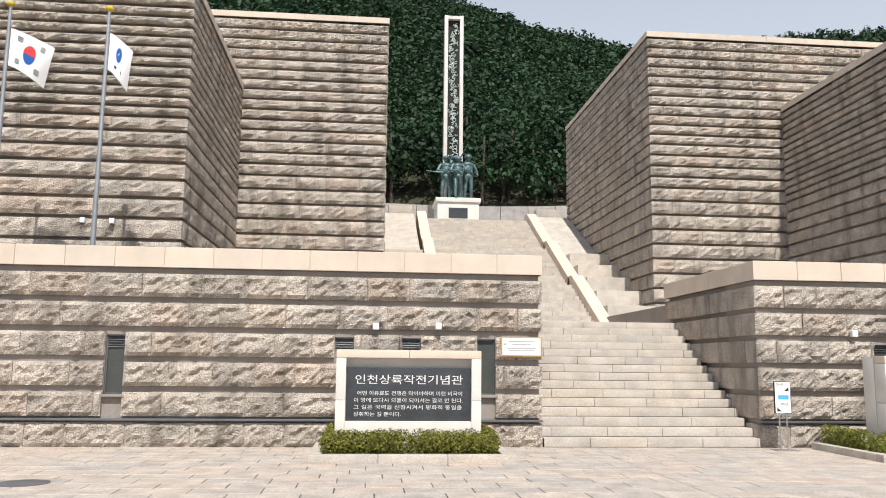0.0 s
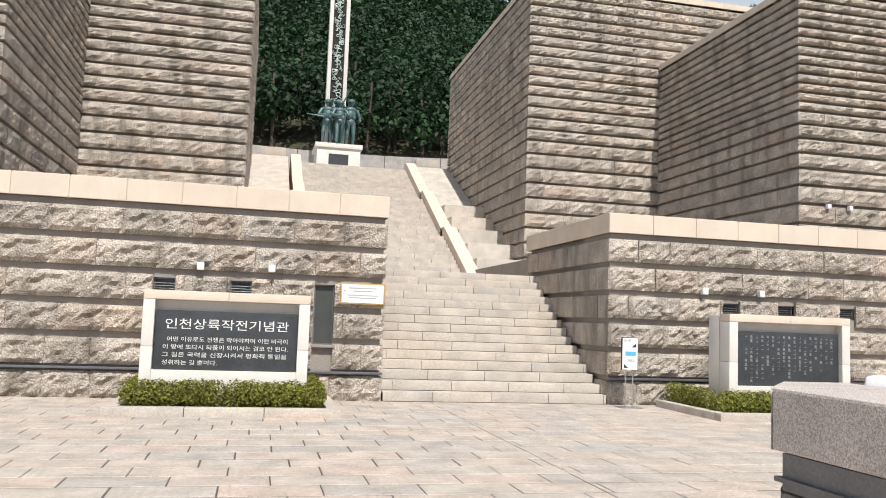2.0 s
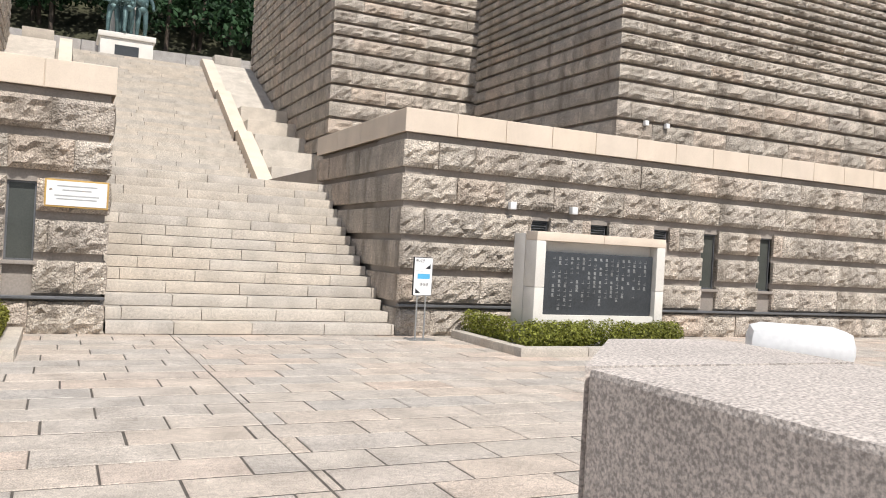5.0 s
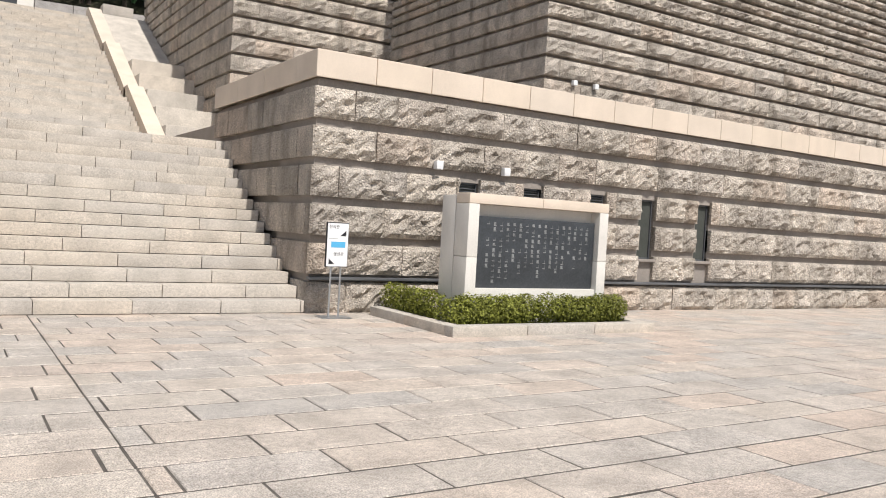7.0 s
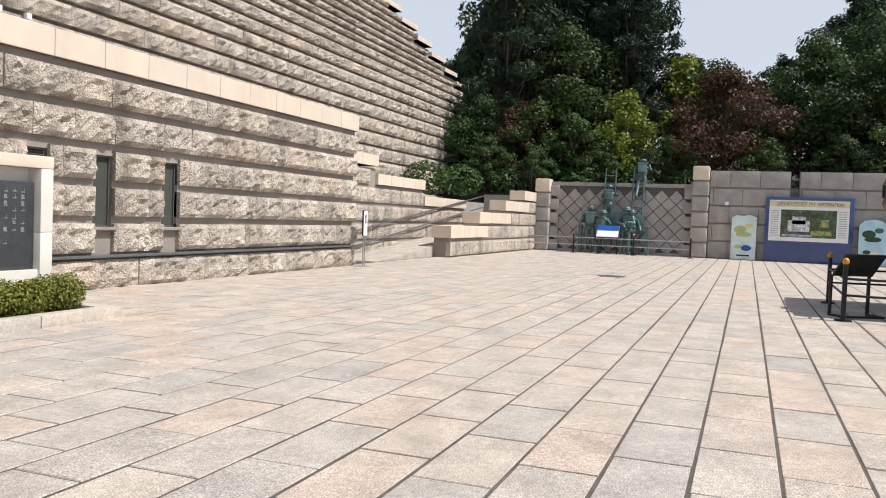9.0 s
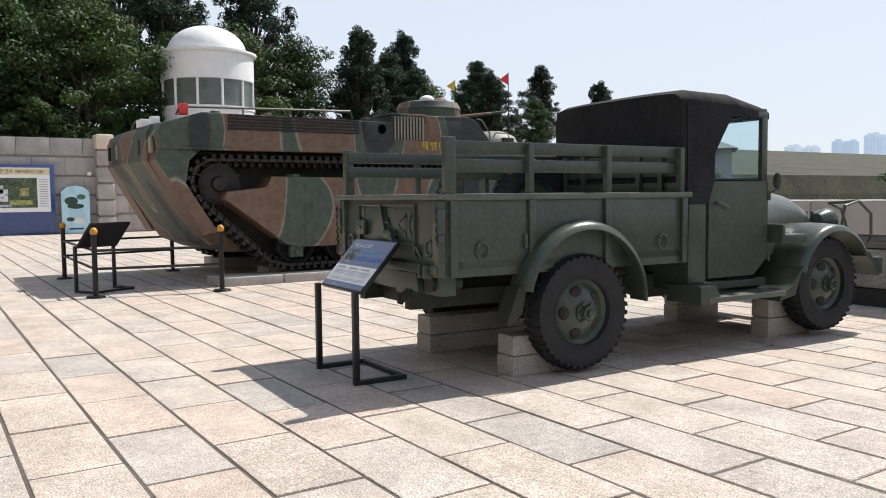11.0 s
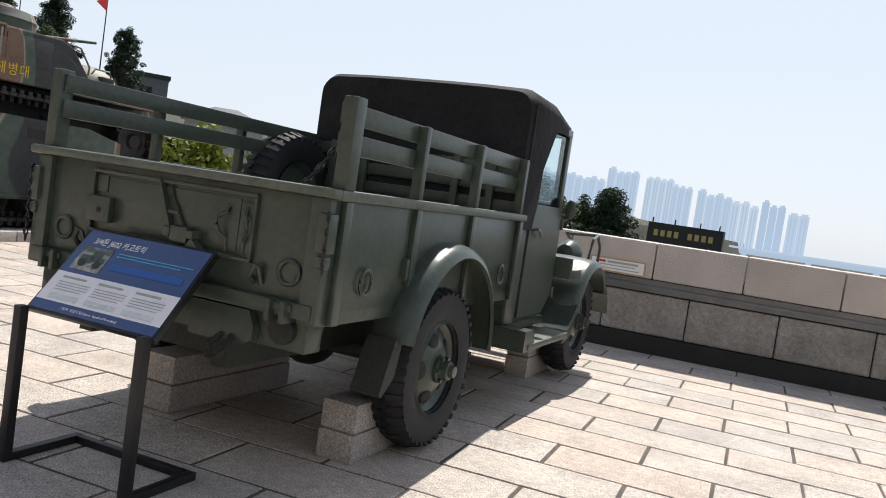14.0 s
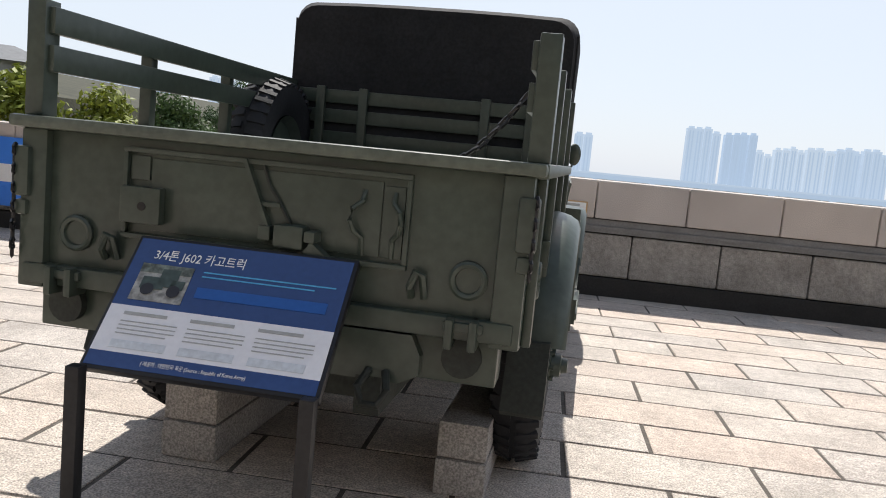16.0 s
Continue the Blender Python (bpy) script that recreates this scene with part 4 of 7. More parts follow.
part("fascia", boxes((-5.2, 5.2, -6, 0, -14, 2.6)), SIGNBAND, hotel)
for k in range(9):
    if k != 4:
        part("letter_bar", boxes((4.0 - k * 0.95 - 0.3, 4.0 - k * 0.95 + 0.3, 0, 0.12, 0.7, 1.6)), GOLD, hotel)
for x in (-4.6, -2.0, 1.5, 4.6):
    part("lamp", boxes((x - 0.08, x + 0.08, 0.0, 0.5, 2.6, 3.3)), SIGNBAND, hotel)
house = tagged(thing("distant_house", "grey flat-roofed house with dark windows", "house", pose(67.2, -53.8, 0, 0, 0, 44)), kind="structure")
part("walls", boxes((-2.7, 2.7, -3, 3, -8, 8.6)), mat("grey_render", (0.14, 0.15, 0.17), 0.8), house)
part("roof", boxes((-2.85, 2.85, -3.15, 3.15, 8.6, 8.95)), SIGNBAND, house)
for q in (-1.3, 0.2):
    part("window", boxes((q, q + 0.8, 2.99, 3.04, 6.4, 7.7)), DARKGAP, house)
pav = tagged(thing("distant_pavilion", "pale hip-roofed pavilion among the trees", "building", pose(40.4, -32.5, 0, 0, 0, 38)), kind="structure")
part("walls", boxes((-2.2, 2.2, -2, 2, -8, 3.9)), mat("pale_render", (0.45, 0.47, 0.47), 0.8), pav)
bm = bmesh.new()
bmesh.ops.create_cone(bm, cap_ends=True, segments=4, radius1=3.6, radius2=0.9, depth=0.85, matrix=Matrix.Translation((0, 0, 4.32)) @ Matrix.Rotation(radians(45), 4, "Z"))
part("roof", bm, mat("grey_roof_tiles", (0.16, 0.17, 0.18), 0.7), pav, smooth=False)

# ---- cargo truck ----
TRUCK = pose(12.39, 4.708, 0.0, 0, 0, 176.8)
truck = thing("cargo_truck", "olive drab military cargo truck raised on granite blocks", "truck", TRUCK)
HW, BZ, FZ, BL = 0.815, 1.298, 0.8, 2.2

body = part("cargo_bed", boxes((-HW, HW, 0.05, BL, FZ, FZ + 0.05), (-HW + 0.02, HW - 0.02, BL - 0.05, BL, FZ, BZ)), OLIVE, truck)
for s in (1, -1):
    x0, x1 = sorted((s * (HW - 0.035), s * HW))
    sp = part("side_panel", boxes((x0, x1, 0.0, BL, 0.745, BZ - 0.03), bevel=0.006), OLIVE, body)
    xa, xb = sorted((s * (HW - 0.06), s * (HW + 0.035)))
    part("side_rail", boxes((xa, xb, -0.02, BL + 0.02, BZ - 0.045, BZ), bevel=0.012), OLIVE_L, body)
    for yy in (0.03, 0.66, 1.34, 2.12):
        xa, xb = sorted((s * HW, s * (HW + 0.028)))
        part("rib", boxes((xa, xb, yy, yy + 0.055, 0.75, BZ - 0.045), bevel=0.006), OLIVE, sp)
    for yy in (0.28, 1.92):
        bm = bmesh.new()
        tube(bm, [(s * (HW + 0.018), yy + 0.048 * math.cos(a), 0.92 + 0.055 * math.sin(a)) for a in np.linspace(0, 2 * math.pi, 15)], 0.008, 6)
        part("lashing_ring", bm, OLIVE, sp)
    part("stake_hook", boxes((s * HW - 0.008, s * HW + 0.03, 0.62, 0.645, 0.92, 1.02), bevel=0.005), OLIVE, sp)
# tailgate with its clutter of welded fittings
gate = part("tailgate", boxes((-HW + 0.02, HW - 0.02, -0.015, 0.02, 0.78, BZ - 0.04), bevel=0.006), OLIVE, truck)
part("top_rail", boxes((-HW - 0.03, HW + 0.03, -0.075, 0.05, BZ - 0.04, BZ), bevel=0.014), OLIVE_L, gate)
part("bottom_rail", boxes((-HW + 0.02, HW - 0.02, -0.055, 0.0, 0.765, 0.83), bevel=0.012), OLIVE, gate)
for s in (-1, 1):
    part("corner_post", boxes((s * (HW - 0.045) - 0.045, s * (HW - 0.045) + 0.045, -0.045, 0.03, 0.75, BZ - 0.04), bevel=0.01), OLIVE, gate)
x0, x1, z0, z1 = -0.465, 0.46, 0.945, 1.23
for a in ((x0, x1, z1 - 0.016, z1), (x0, x1, z0, z0 + 0.016), (x0, x0 + 0.016, z0 + 0.016, z1 - 0.016), (x1 - 0.016, x1, z0 + 0.016, z1 - 0.016)):
    part("panel_frame", boxes((a[0], a[1], -0.036, -0.013, a[2], a[3]), bevel=0.004), OLIVE, gate)
part("stamped_panel", boxes((x0 + 0.09, x1 - 0.09, -0.021, -0.013, z0 + 0.03, z1 - 0.03), bevel=0.003), OLIVE, gate)
part("stamped_panel", boxes((x0 + 0.02, x0 + 0.085, -0.024, -0.013, 1.13, 1.205), bevel=0.004), OLIVE, gate)
part("stamped_panel", boxes((x1 - 0.085, x1 - 0.02, -0.024, -0.013, z0 + 0.03, z1 - 0.04), bevel=0.004), OLIVE, gate)
part("latch_plate", boxes((-0.462, -0.325, -0.055, -0.02, 0.995, 1.11), bevel=0.008), OLIVE, gate)
bm = bmesh.new()
lathe(bm, [(0.0, -0.003), (0.014, 0.0), (0.014, 0.004)], Matrix.Translation((-0.385, -0.058, 1.05)) @ Matrix.Rotation(radians(90), 4, "Z"), 10)
part("latch_hole", bm, DARKGAP, gate)
part("latch_box", boxes((0.055, 0.15, -0.075, -0.015, 0.975, 1.045), bevel=0.01), OLIVE, gate)
part("latch_clip", boxes((0.155, 0.19, -0.085, -0.015, 1.0, 1.035), bevel=0.008), OLIVE, gate)
part("latch_clip", boxes((0.0, 0.04, -0.06, -0.015, 0.99, 1.035), bevel=0.008), OLIVE, gate)
bm = bmesh.new()
beam(bm, (0.165, -0.06, 0.985), (0.22, -0.065, 0.945), 0.035, 0.045)
part("latch_tongue", bm, OLIVE, gate, smooth=False)
bm = bmesh.new()
beam(bm, (-0.06, -0.02, 1.225), (0.03, -0.024, 1.02), 0.012, 0.055, (0, 1, 0))
part("strap", bm, OLIVE, gate, smooth=False)
part("strap_keeper", boxes((-0.005, 0.06, -0.042, -0.02, 1.09, 1.105), bevel=0.004), OLIVE, gate)
bm = bmesh.new()
tube(bm, [(-0.01, -0.026, 1.228), (0.02, -0.03, 1.15), (0.045, -0.028, 1.12), (0.09, -0.03, 1.045)], 0.006, 6)
part("cable", bm, CHASSIS, gate)
for sx, bow in ((0.315, -1), (0.41, 1)):
    bm = bmesh.new()
    tube(bm, [(sx, -0.02, 1.17), (sx, -0.035, 1.14), (sx + 0.025 * bow, -0.055, 1.115), (sx + 0.03 * bow, -0.06, 1.08), (sx + 0.02 * bow, -0.05, 1.05), (sx, -0.03, 1.03), (sx, -0.02, 0.975)], 0.009, 8)
    part("hand_loop", bm, OLIVE, gate)
for sx in (-0.625, 0.648):
    bm = bmesh.new()
    lathe(bm, [(0.058, -0.015), (0.058, -0.028), (0.05, -0.034), (0.04, -0.03), (0.038, -0.02), (0.0, -0.02)], Matrix.Translation((sx, 0, 0.938)) @ Matrix.Rotation(radians(90), 4, "Z"), 24)
    part("reflector_ring", bm, OLIVE, gate)
for sx in (-0.5, 0.5):
    bm = bmesh.new()
    tube(bm, [(sx - 0.02, -0.02, 0.87), (sx - 0.02, -0.045, 0.9), (sx - 0.005, -0.05, 0.95), (sx + 0.015, -0.045, 0.94), (sx + 0.02, -0.02, 0.87)], 0.012, 6)
    part("bracket", bm, OLIVE, gate)
for sx in (-0.64, 0.65):
    part("hinge", boxes((sx - 0.05, sx - 0.025, -0.09, 0, 0.74, 0.83), (sx + 0.02, sx + 0.045, -0.09, 0, 0.74, 0.83), (sx - 0.06, sx + 0.06, -0.07, -0.02, 0.79, 0.82), bevel=0.008), OLIVE, gate)


def chain(points, r, parent):
    bm = bmesh.new()
    for k in range(len(points) - 1):
        a, b = Vector(points[k]), Vector(points[k + 1])
        d = (b - a)
        side = d.cross(Vector((0, 0, 1)) if k % 2 else Vector((1, 0.3, 0.2))).normalized() * r * 2.0
        tube(bm, [a - d * 0.15, a + d * 0.2 + side, b - d * 0.2 + side, b + d * 0.15, b - d * 0.2 - side, a + d * 0.2 - side, a - d * 0.15], r, 5)
    return part("chain", bm, IRON, parent)


for s in (-1, 1):
    chain([(s * (HW + 0.01), -0.06, 1.2 - 0.03 * k) for k in range(9 if s > 0 else 13)], 0.006, gate)
    part("latch_hook", boxes((s * (HW - 0.01) - 0.03, s * (HW - 0.01) + 0.03, -0.065, 0.0, 1.04, 1.2), (s * (HW - 0.01) - 0.022, s * (HW - 0.01) + 0.022, -0.06, 0.0, 0.98, 1.03), bevel=0.012), OLIVE, gate)
    st = Vector((s * (HW - 0.05), 0.05, 1.5))
    en = Vector((s * 0.36, 0.12, 1.24))
    if s > 0:
        chain([st.lerp(en, k / 14) - Vector((0, 0, 0.09 * math.sin(math.pi * k / 14))) for k in range(15)], 0.006, gate)
# stake sides
for s in (-1, 1):
    rack = part("stake_side", boxes((s * HW - 0.03 if s < 0 else s * HW - 0.035, s * HW + 0.035 if s < 0 else s * HW + 0.03, 0.0, 0.075, BZ, 1.665), bevel=0.006), OLIVE, truck)
    for yy in (0.66, 1.36, 2.1):
        part("stake", boxes((s * HW - 0.03, s * HW + 0.02, yy, yy + 0.045, BZ - 0.02, 1.64), bevel=0.006), OLIVE, rack)
    for z in (1.39 + 0.05, 1.56):
        xa, xb = sorted((s * (HW - 0.03), s * (HW - 0.055)))
        part("slat", boxes((xa, xb, 0.02, BL, z, z + 0.085), bevel=0.005), OLIVE, rack)
front = part("front_rack", boxes((-HW + 0.03, HW - 0.03, BL - 0.06, BL - 0.03, 1.3, 1.37), bevel=0.005), OLIVE, truck)
for z in (1.42, 1.53):
    part("slat", boxes((-HW + 0.03, HW - 0.03, BL - 0.06, BL - 0.03, z, z + 0.075), bevel=0.005), OLIVE, front)
for sx in (-0.6, -0.35, 0.35, 0.6):
    part("stake", boxes((sx - 0.025, sx + 0.025, BL - 0.09, BL - 0.055, BZ - 0.3, 1.62), bevel=0.005), OLIVE, front)
for s in (-1, 1):
    xa, xb = sorted((s * 0.44, s * 0.755))
    # pale colour paints the sun's gleam on the bench tops
    bench = part("bench", boxes((xa, xb, 0.08, BL - 0.12, 1.255, 1.285), bevel=0.005), mat("sunlit_bench_paint", (0.26, 0.27, 0.24), 0.3, vary=0.25, scale=5, fine=40, bump=0.1), truck)

# wheels
WR = 0.425


def wheel(parent, x, y, z, side, name="wheel"):
    """A wheel with lugged tyre, dished rim with oval holes and hub."""
    m = Matrix.Translation((x, y, z)) @ Matrix.Rotation(radians(0 if side > 0 else 180), 4, "Z")
    bm = bmesh.new()
    lathe(bm, [(0.235, 0.07), (0.27, 0.085), (0.33, 0.1), (0.39, 0.088), (WR - 0.012, 0.06), (WR - 0.008, 0.0), (WR - 0.012, -0.06), (0.39, -0.088), (0.33, -0.1), (0.27, -0.085), (0.235, -0.07), (0.23, 0), (0.235, 0.07)], m, 48)
    body, bm = bm, bmesh.new()
    for k in range(40):
        a = 2 * math.pi * k / 40
        for sgn in (1, -1):
            q = m @ Matrix.Rotation(a + (0.08 if sgn > 0 else 0), 4, "X")
            vs = [bm.verts.new(q @ Vector(p)) for p in ((sgn * 0.012, -0.017, WR - 0.014), (sgn * 0.012, 0.017, WR - 0.014), (sgn * 0.092, 0.017, WR - 0.037), (sgn * 0.092, -0.017, WR - 0.037),
                                                        (sgn * 0.012, -0.014, WR + 0.006), (sgn * 0.012, 0.014, WR + 0.006), (sgn * 0.1, 0.014, WR - 0.021), (sgn * 0.1, -0.014, WR - 0.021))]
            for f in ((0, 1, 2, 3), (4, 5, 6, 7), (0, 1, 5, 4), (1, 2, 6, 5), (2, 3, 7, 6), (3, 0, 4, 7)):
                bm.faces.new([vs[i] for i in f])
    w = part(name, body, RUBBER, parent, "black lugged rubber tyre on an olive steel rim")
    tagged(part("tread", bm, RUBBER, w), kind="stuff")
    bm = bmesh.new()
    lathe(bm, [(0.24, 0.09), (0.25, 0.075), (0.235, 0.055), (0.215, 0.04), (0.205, 0.03), (0.17, 0.045), (0.12, 0.075), (0.09, 0.085), (0.0, 0.085)], m, 40)
    lathe(bm, [(0.236, -0.08), (0.2, -0.03), (0.0, -0.03)], m, 24)
    part("rim", bm, OLIVE, w)
    for k in range(5):
        bm = bmesh.new()
        a = 2 * math.pi * k / 5 + 0.3
        q = m @ Matrix.Rotation(a, 4, "X") @ Matrix.Translation((0.056, 0, 0.158)) @ Matrix.Rotation(radians(-24), 4, "Y")
        bmesh.ops.create_uvsphere(bm, u_segments=14, v_segments=8, radius=1, matrix=q @ Matrix.Diagonal((0.014, 0.05, 0.04, 1)))
        # dark solid oval standing for the shaded hole in the rim
        part("rim_hole", bm, DARKGAP, w)
    bm = bmesh.new()
    lathe(bm, [(0.075, 0.08), (0.075, 0.105), (0.055, 0.11), (0.05, 0.15), (0.035, 0.155), (0.03, 0.18), (0.0, 0.182)], m, 20)
    for k in range(6):
        a = 2 * math.pi * k / 6
        p = m @ Vector((0.1, 0.064 * math.cos(a), 0.064 * math.sin(a)))
        q = m @ Vector((0.125, 0.064 * math.cos(a), 0.064 * math.sin(a)))
        rod(bm, p, q, 0.011, None, 6)
    part("hub", bm, OLIVE, w)
    return w


for s in (1, -1):
    wheel(truck, s * 0.775, 1.12, 0.443, s)
    wheel(truck, s * 0.76, 3.92, 0.47, s)
spare = wheel(truck, -HW + 0.06, 1.85, 1.19, -1, "spare_wheel")


def arch(parent, s, yc, zc, r, a0, a1, x_in, x_out, name="fender"):
    """A mudguard swept over a wheel: a rounded sheet with a rolled edge."""
    bm = bmesh.new()
    n = 22
    prof = [(x_in, 0.0), ((x_in + x_out) / 2, 0.012), (x_out - 0.05, 0.0), (x_out - 0.015, -0.02), (x_out, -0.055), (x_out - 0.02, -0.06), (x_out - 0.035, -0.03), (x_in, -0.02)]
    rings = []
    for k in range(n + 1):
        a = a0 + (a1 - a0) * k / n
        rings.append([bm.verts.new((s * x, yc + (r + dz) * math.cos(a), zc + (r + dz) * math.sin(a))) for x, dz in prof])
    m = len(prof)
    for a, b in zip(rings, rings[1:]):
        for k in range(m):
            bm.faces.new((a[k], a[(k + 1) % m], b[(k + 1) % m], b[k]))
    bm.faces.new(rings[0])
    bm.faces.new(rings[-1][::-1])
    return part(name, bm, OLIVE, parent)


for s in (1, -1):
    arch(truck, s, 1.12, 0.52, 0.575, radians(-3), radians(168), 0.74, 0.945, "rear_fender")
    part("mud_flap", prism(bmesh.new(), [(0.6, 0.66), (0.56, 0.48), (0.46, 0.4), (0.435, 0.42), (0.53, 0.66)], "x", *sorted((s * 0.74, s * 0.89))), CHASSIS, truck, smooth=False)
    # front mudguard: arch running back into the running board
    arch(truck, s, 3.92, 0.48, 0.52, radians(28), radians(165), 0.42, 0.96, "front_fender")
    fx = sorted((s * 0.42, s * 0.95))
    part("fender_apron", prism(bmesh.new(), [(3.42, 0.62), (3.44, 0.66), (3.3, 0.5), (3.16, 0.43), (3.14, 0.38), (3.34, 0.42)], "x", *fx), OLIVE, truck)
    part("running_board", boxes((*sorted((s * 0.62, s * 0.97)), 2.28, 3.2, 0.425, 0.47), bevel=0.012), OLIVE_L, truck)
    part("board_plate", prism(bmesh.new(), [(2.2, 0.56), (2.36, 0.56), (2.42, 0.47), (2.3, 0.42), (2.2, 0.42)], "x", *sorted((s * 0.6, s * 0.96))), OLIVE, truck, smooth=False)
    part("fender_front", prism(bmesh.new(), [(4.36, 0.74), (4.46, 0.66), (4.52, 0.52), (4.49, 0.52), (4.42, 0.63), (4.34, 0.7)], "x", *fx), OLIVE, truck)
# cab
cab = part("cab", boxes((-0.77, 0.77, 2.24, 2.3, 0.55, 1.42), (-0.76, 0.76, 2.24, 3.2, 0.5, 0.56), bevel=0.01), OLIVE, truck)
for s in (1, -1):
    xo = sorted((s * 0.74, s * 0.79))
    part("rear_quarter", boxes((*xo, 2.24, 2.45, 0.56, 1.4), bevel=0.03), OLIVE, cab)
    d = part("door", prism(bmesh.new(), [(2.46, 0.6), (2.46, 1.38), (3.17, 1.38), (3.17, 0.74), (3.0, 0.6)], "x", *sorted((s * 0.745, s * 0.795))), OLIVE, cab, smooth=False)
    for a in ((2.46, 2.51, 1.38, 1.95), (3.1, 3.17, 1.38, 1.93)):
        part("window_post", boxes((*sorted((s * 0.75, s * 0.785)), *a), bevel=0.006), OLIVE, d)
    part("window_head", boxes((*sorted((s * 0.75, s * 0.785)), 2.46, 3.17, 1.91, 1.96), bevel=0.006), OLIVE, d)
    g = part("window_glass", boxes((*sorted((s * 0.764, s * 0.77)), 2.52, 3.09, 1.39, 1.91)), GLASS, d)
    g.visible_shadow = False
    bm = bmesh.new()
    tube(bm, [(s * 0.795, 2.52, 1.2), (s * 0.83, 2.53, 1.21), (s * 0.83, 2.58, 1.2), (s * 0.825, 2.66, 1.16)], 0.011, 6)
    part("door_handle", bm, OLIVE, d)
    for z in (0.75, 1.26):
        bm = bmesh.new()
        rod(bm, (s * 0.8, 3.18, z - 0.04), (s * 0.8, 3.18, z + 0.04), 0.014, None, 8)
        part("hinge", bm, OLIVE, d)
    bm = bmesh.new()
    tube(bm, [(s * 0.79, 3.2, 1.28), (s * 0.82, 3.23, 1.3), (s * 0.83, 3.24, 1.34)], 0.008, 6)
    ball(bm, (s * 0.83, 3.24, 1.38), (0.045, 0.02, 0.075), 12)
    part("mirror", bm, OLIVE, cab)
# windscreen, cowl and hood
part("windscreen_frame", boxes((-0.76, 0.76, 3.16, 3.21, 1.36, 1.42), (-0.76, 0.76, 3.14, 3.19, 1.93, 1.99), (-0.76, -0.7, 3.15, 3.2, 1.4, 1.95), (0.7, 0.76, 3.15, 3.2, 1.4, 1.95), (-0.03, 0.03, 3.15, 3.2, 1.4, 1.95), bevel=0.01), OLIVE, cab)
g = part("windscreen_glass", boxes((-0.7, 0.7, 3.168, 3.175, 1.42, 1.93)), GLASS, cab)
g.visible_shadow = False
part("seat", boxes((-0.68, 0.68, 2.36, 2.85, 0.56, 0.85), (-0.68, 0.68, 2.33, 2.47, 0.85, 1.3), bevel=0.04), CHASSIS, cab)
bm = bmesh.new()
secs = ((3.18, 0.76, 0.74, 1.38), (3.34, 0.68, 0.74, 1.38), (3.7, 0.52, 0.76, 1.34), (4.1, 0.42, 0.78, 1.28), (4.3, 0.38, 0.78, 1.2), (4.34, 0.35, 0.8, 1.1))
rings = []
for y, w, z0, z1 in secs:
    ring = [(-w, z0), (-w, z1 - 0.2)] + [(-w + w * (1 - math.cos(a)) * 0.95, z1 - 0.2 + 0.2 * math.sin(a)) for a in np.linspace(0.25, 1.57, 6)]
    ring = ring + [(-x, z) for x, z in ring[::-1]]
    rings.append([bm.verts.new((x, y, z)) for x, z in ring])
for a, b in zip(rings, rings[1:]):
    for k in range(len(a) - 1):
        bm.faces.new((a[k], a[k + 1], b[k + 1], b[k]))
bm.faces.new(rings[0])
bm.faces.new(rings[-1][::-1])
hood = part("hood", bm, OLIVE, truck)
for s in (1, -1):
    bm = bmesh.new()
    lathe(bm, [(0.0, -0.16), (0.07, -0.13), (0.105, -0.05), (0.115, 0.03), (0.11, 0.045), (0.0, 0.055)], Matrix.Translation((s * 0.6, 4.22, 1.02)) @ Matrix.Rotation(radians(90), 4, "Z"), 20)
    lamp = part("headlamp", bm, OLIVE, truck)
    bm = bmesh.new()
    tube(bm, [(s * 0.78, 4.2, 0.96), (s * 0.8, 4.22, 1.16), (s * 0.78, 4.45, 1.2), (s * 0.76, 4.68, 1.08), (s * 0.74, 4.72, 0.86), (s * 0.72, 4.62, 0.74)], 0.014, 8)
    tube(bm, [(s * 0.5, 4.42, 1.18), (s * 0.5, 4.62, 1.12), (s * 0.5, 4.72, 0.9), (s * 0.5, 4.62, 0.74)], 0.014, 8)
    tube(bm, [(s * 0.78, 4.45, 1.2), (s * 0.5, 4.42, 1.18)], 0.014, 8)
    part("brush_guard", bm, OLIVE_L, truck)
    xa, xb = sorted((s * 0.72, s * 0.92))
    part("tool_box", boxes((xa, xb, 3.22, 3.52, 0.86, 0.93), (xa, xb, 3.2, 3.24, 0.86, 1.02), bevel=0.01), OLIVE, truck)
part("grille", boxes(*[(-0.36 + 0.08 * k, -0.33 + 0.08 * k, 4.34, 4.38, 0.7, 1.1) for k in range(10)], bevel=0.006), OLIVE, truck)
part("front_bumper", boxes((-0.9, 0.9, 4.56, 4.66, 0.52, 0.68), bevel=0.015), OLIVE, truck)
# soft top
bm = bmesh.new()
rings = []
for y, w, z0, z1, rr in ((2.16, 0.79, 1.2, 2.07, 0.12), (2.24, 0.815, 1.2, 2.1, 0.11), (2.7, 0.81, 1.38, 2.09, 0.1), (3.12, 0.78, 1.93, 2.0, 0.05), (3.2, 0.77, 1.93, 1.97, 0.03)):
    z0 = 1.2 if y < 2.5 else 1.9
    ring = [(-w, z0), (-w, z1 - rr)] + [(-w + rr * (1 - math.cos(a)), z1 - rr + rr * math.sin(a)) for a in np.linspace(0.2, 1.57, 5)]
    ring += [(-w * q, z1 + 0.012 * math.cos(q * 1.5)) for q in (0.55, 0.25)]
    ring = ring + [(-x, z) for x, z in ring[::-1]]
    rings.append([bm.verts.new((x, y, z)) for x, z in ring])
for a, b in zip(rings, rings[1:]):
    for k in range(len(a) - 1):
        bm.faces.new((a[k], a[k + 1], b[k + 1], b[k]))
bm.faces.new(rings[0])
bm.faces.new(rings[-1][::-1])
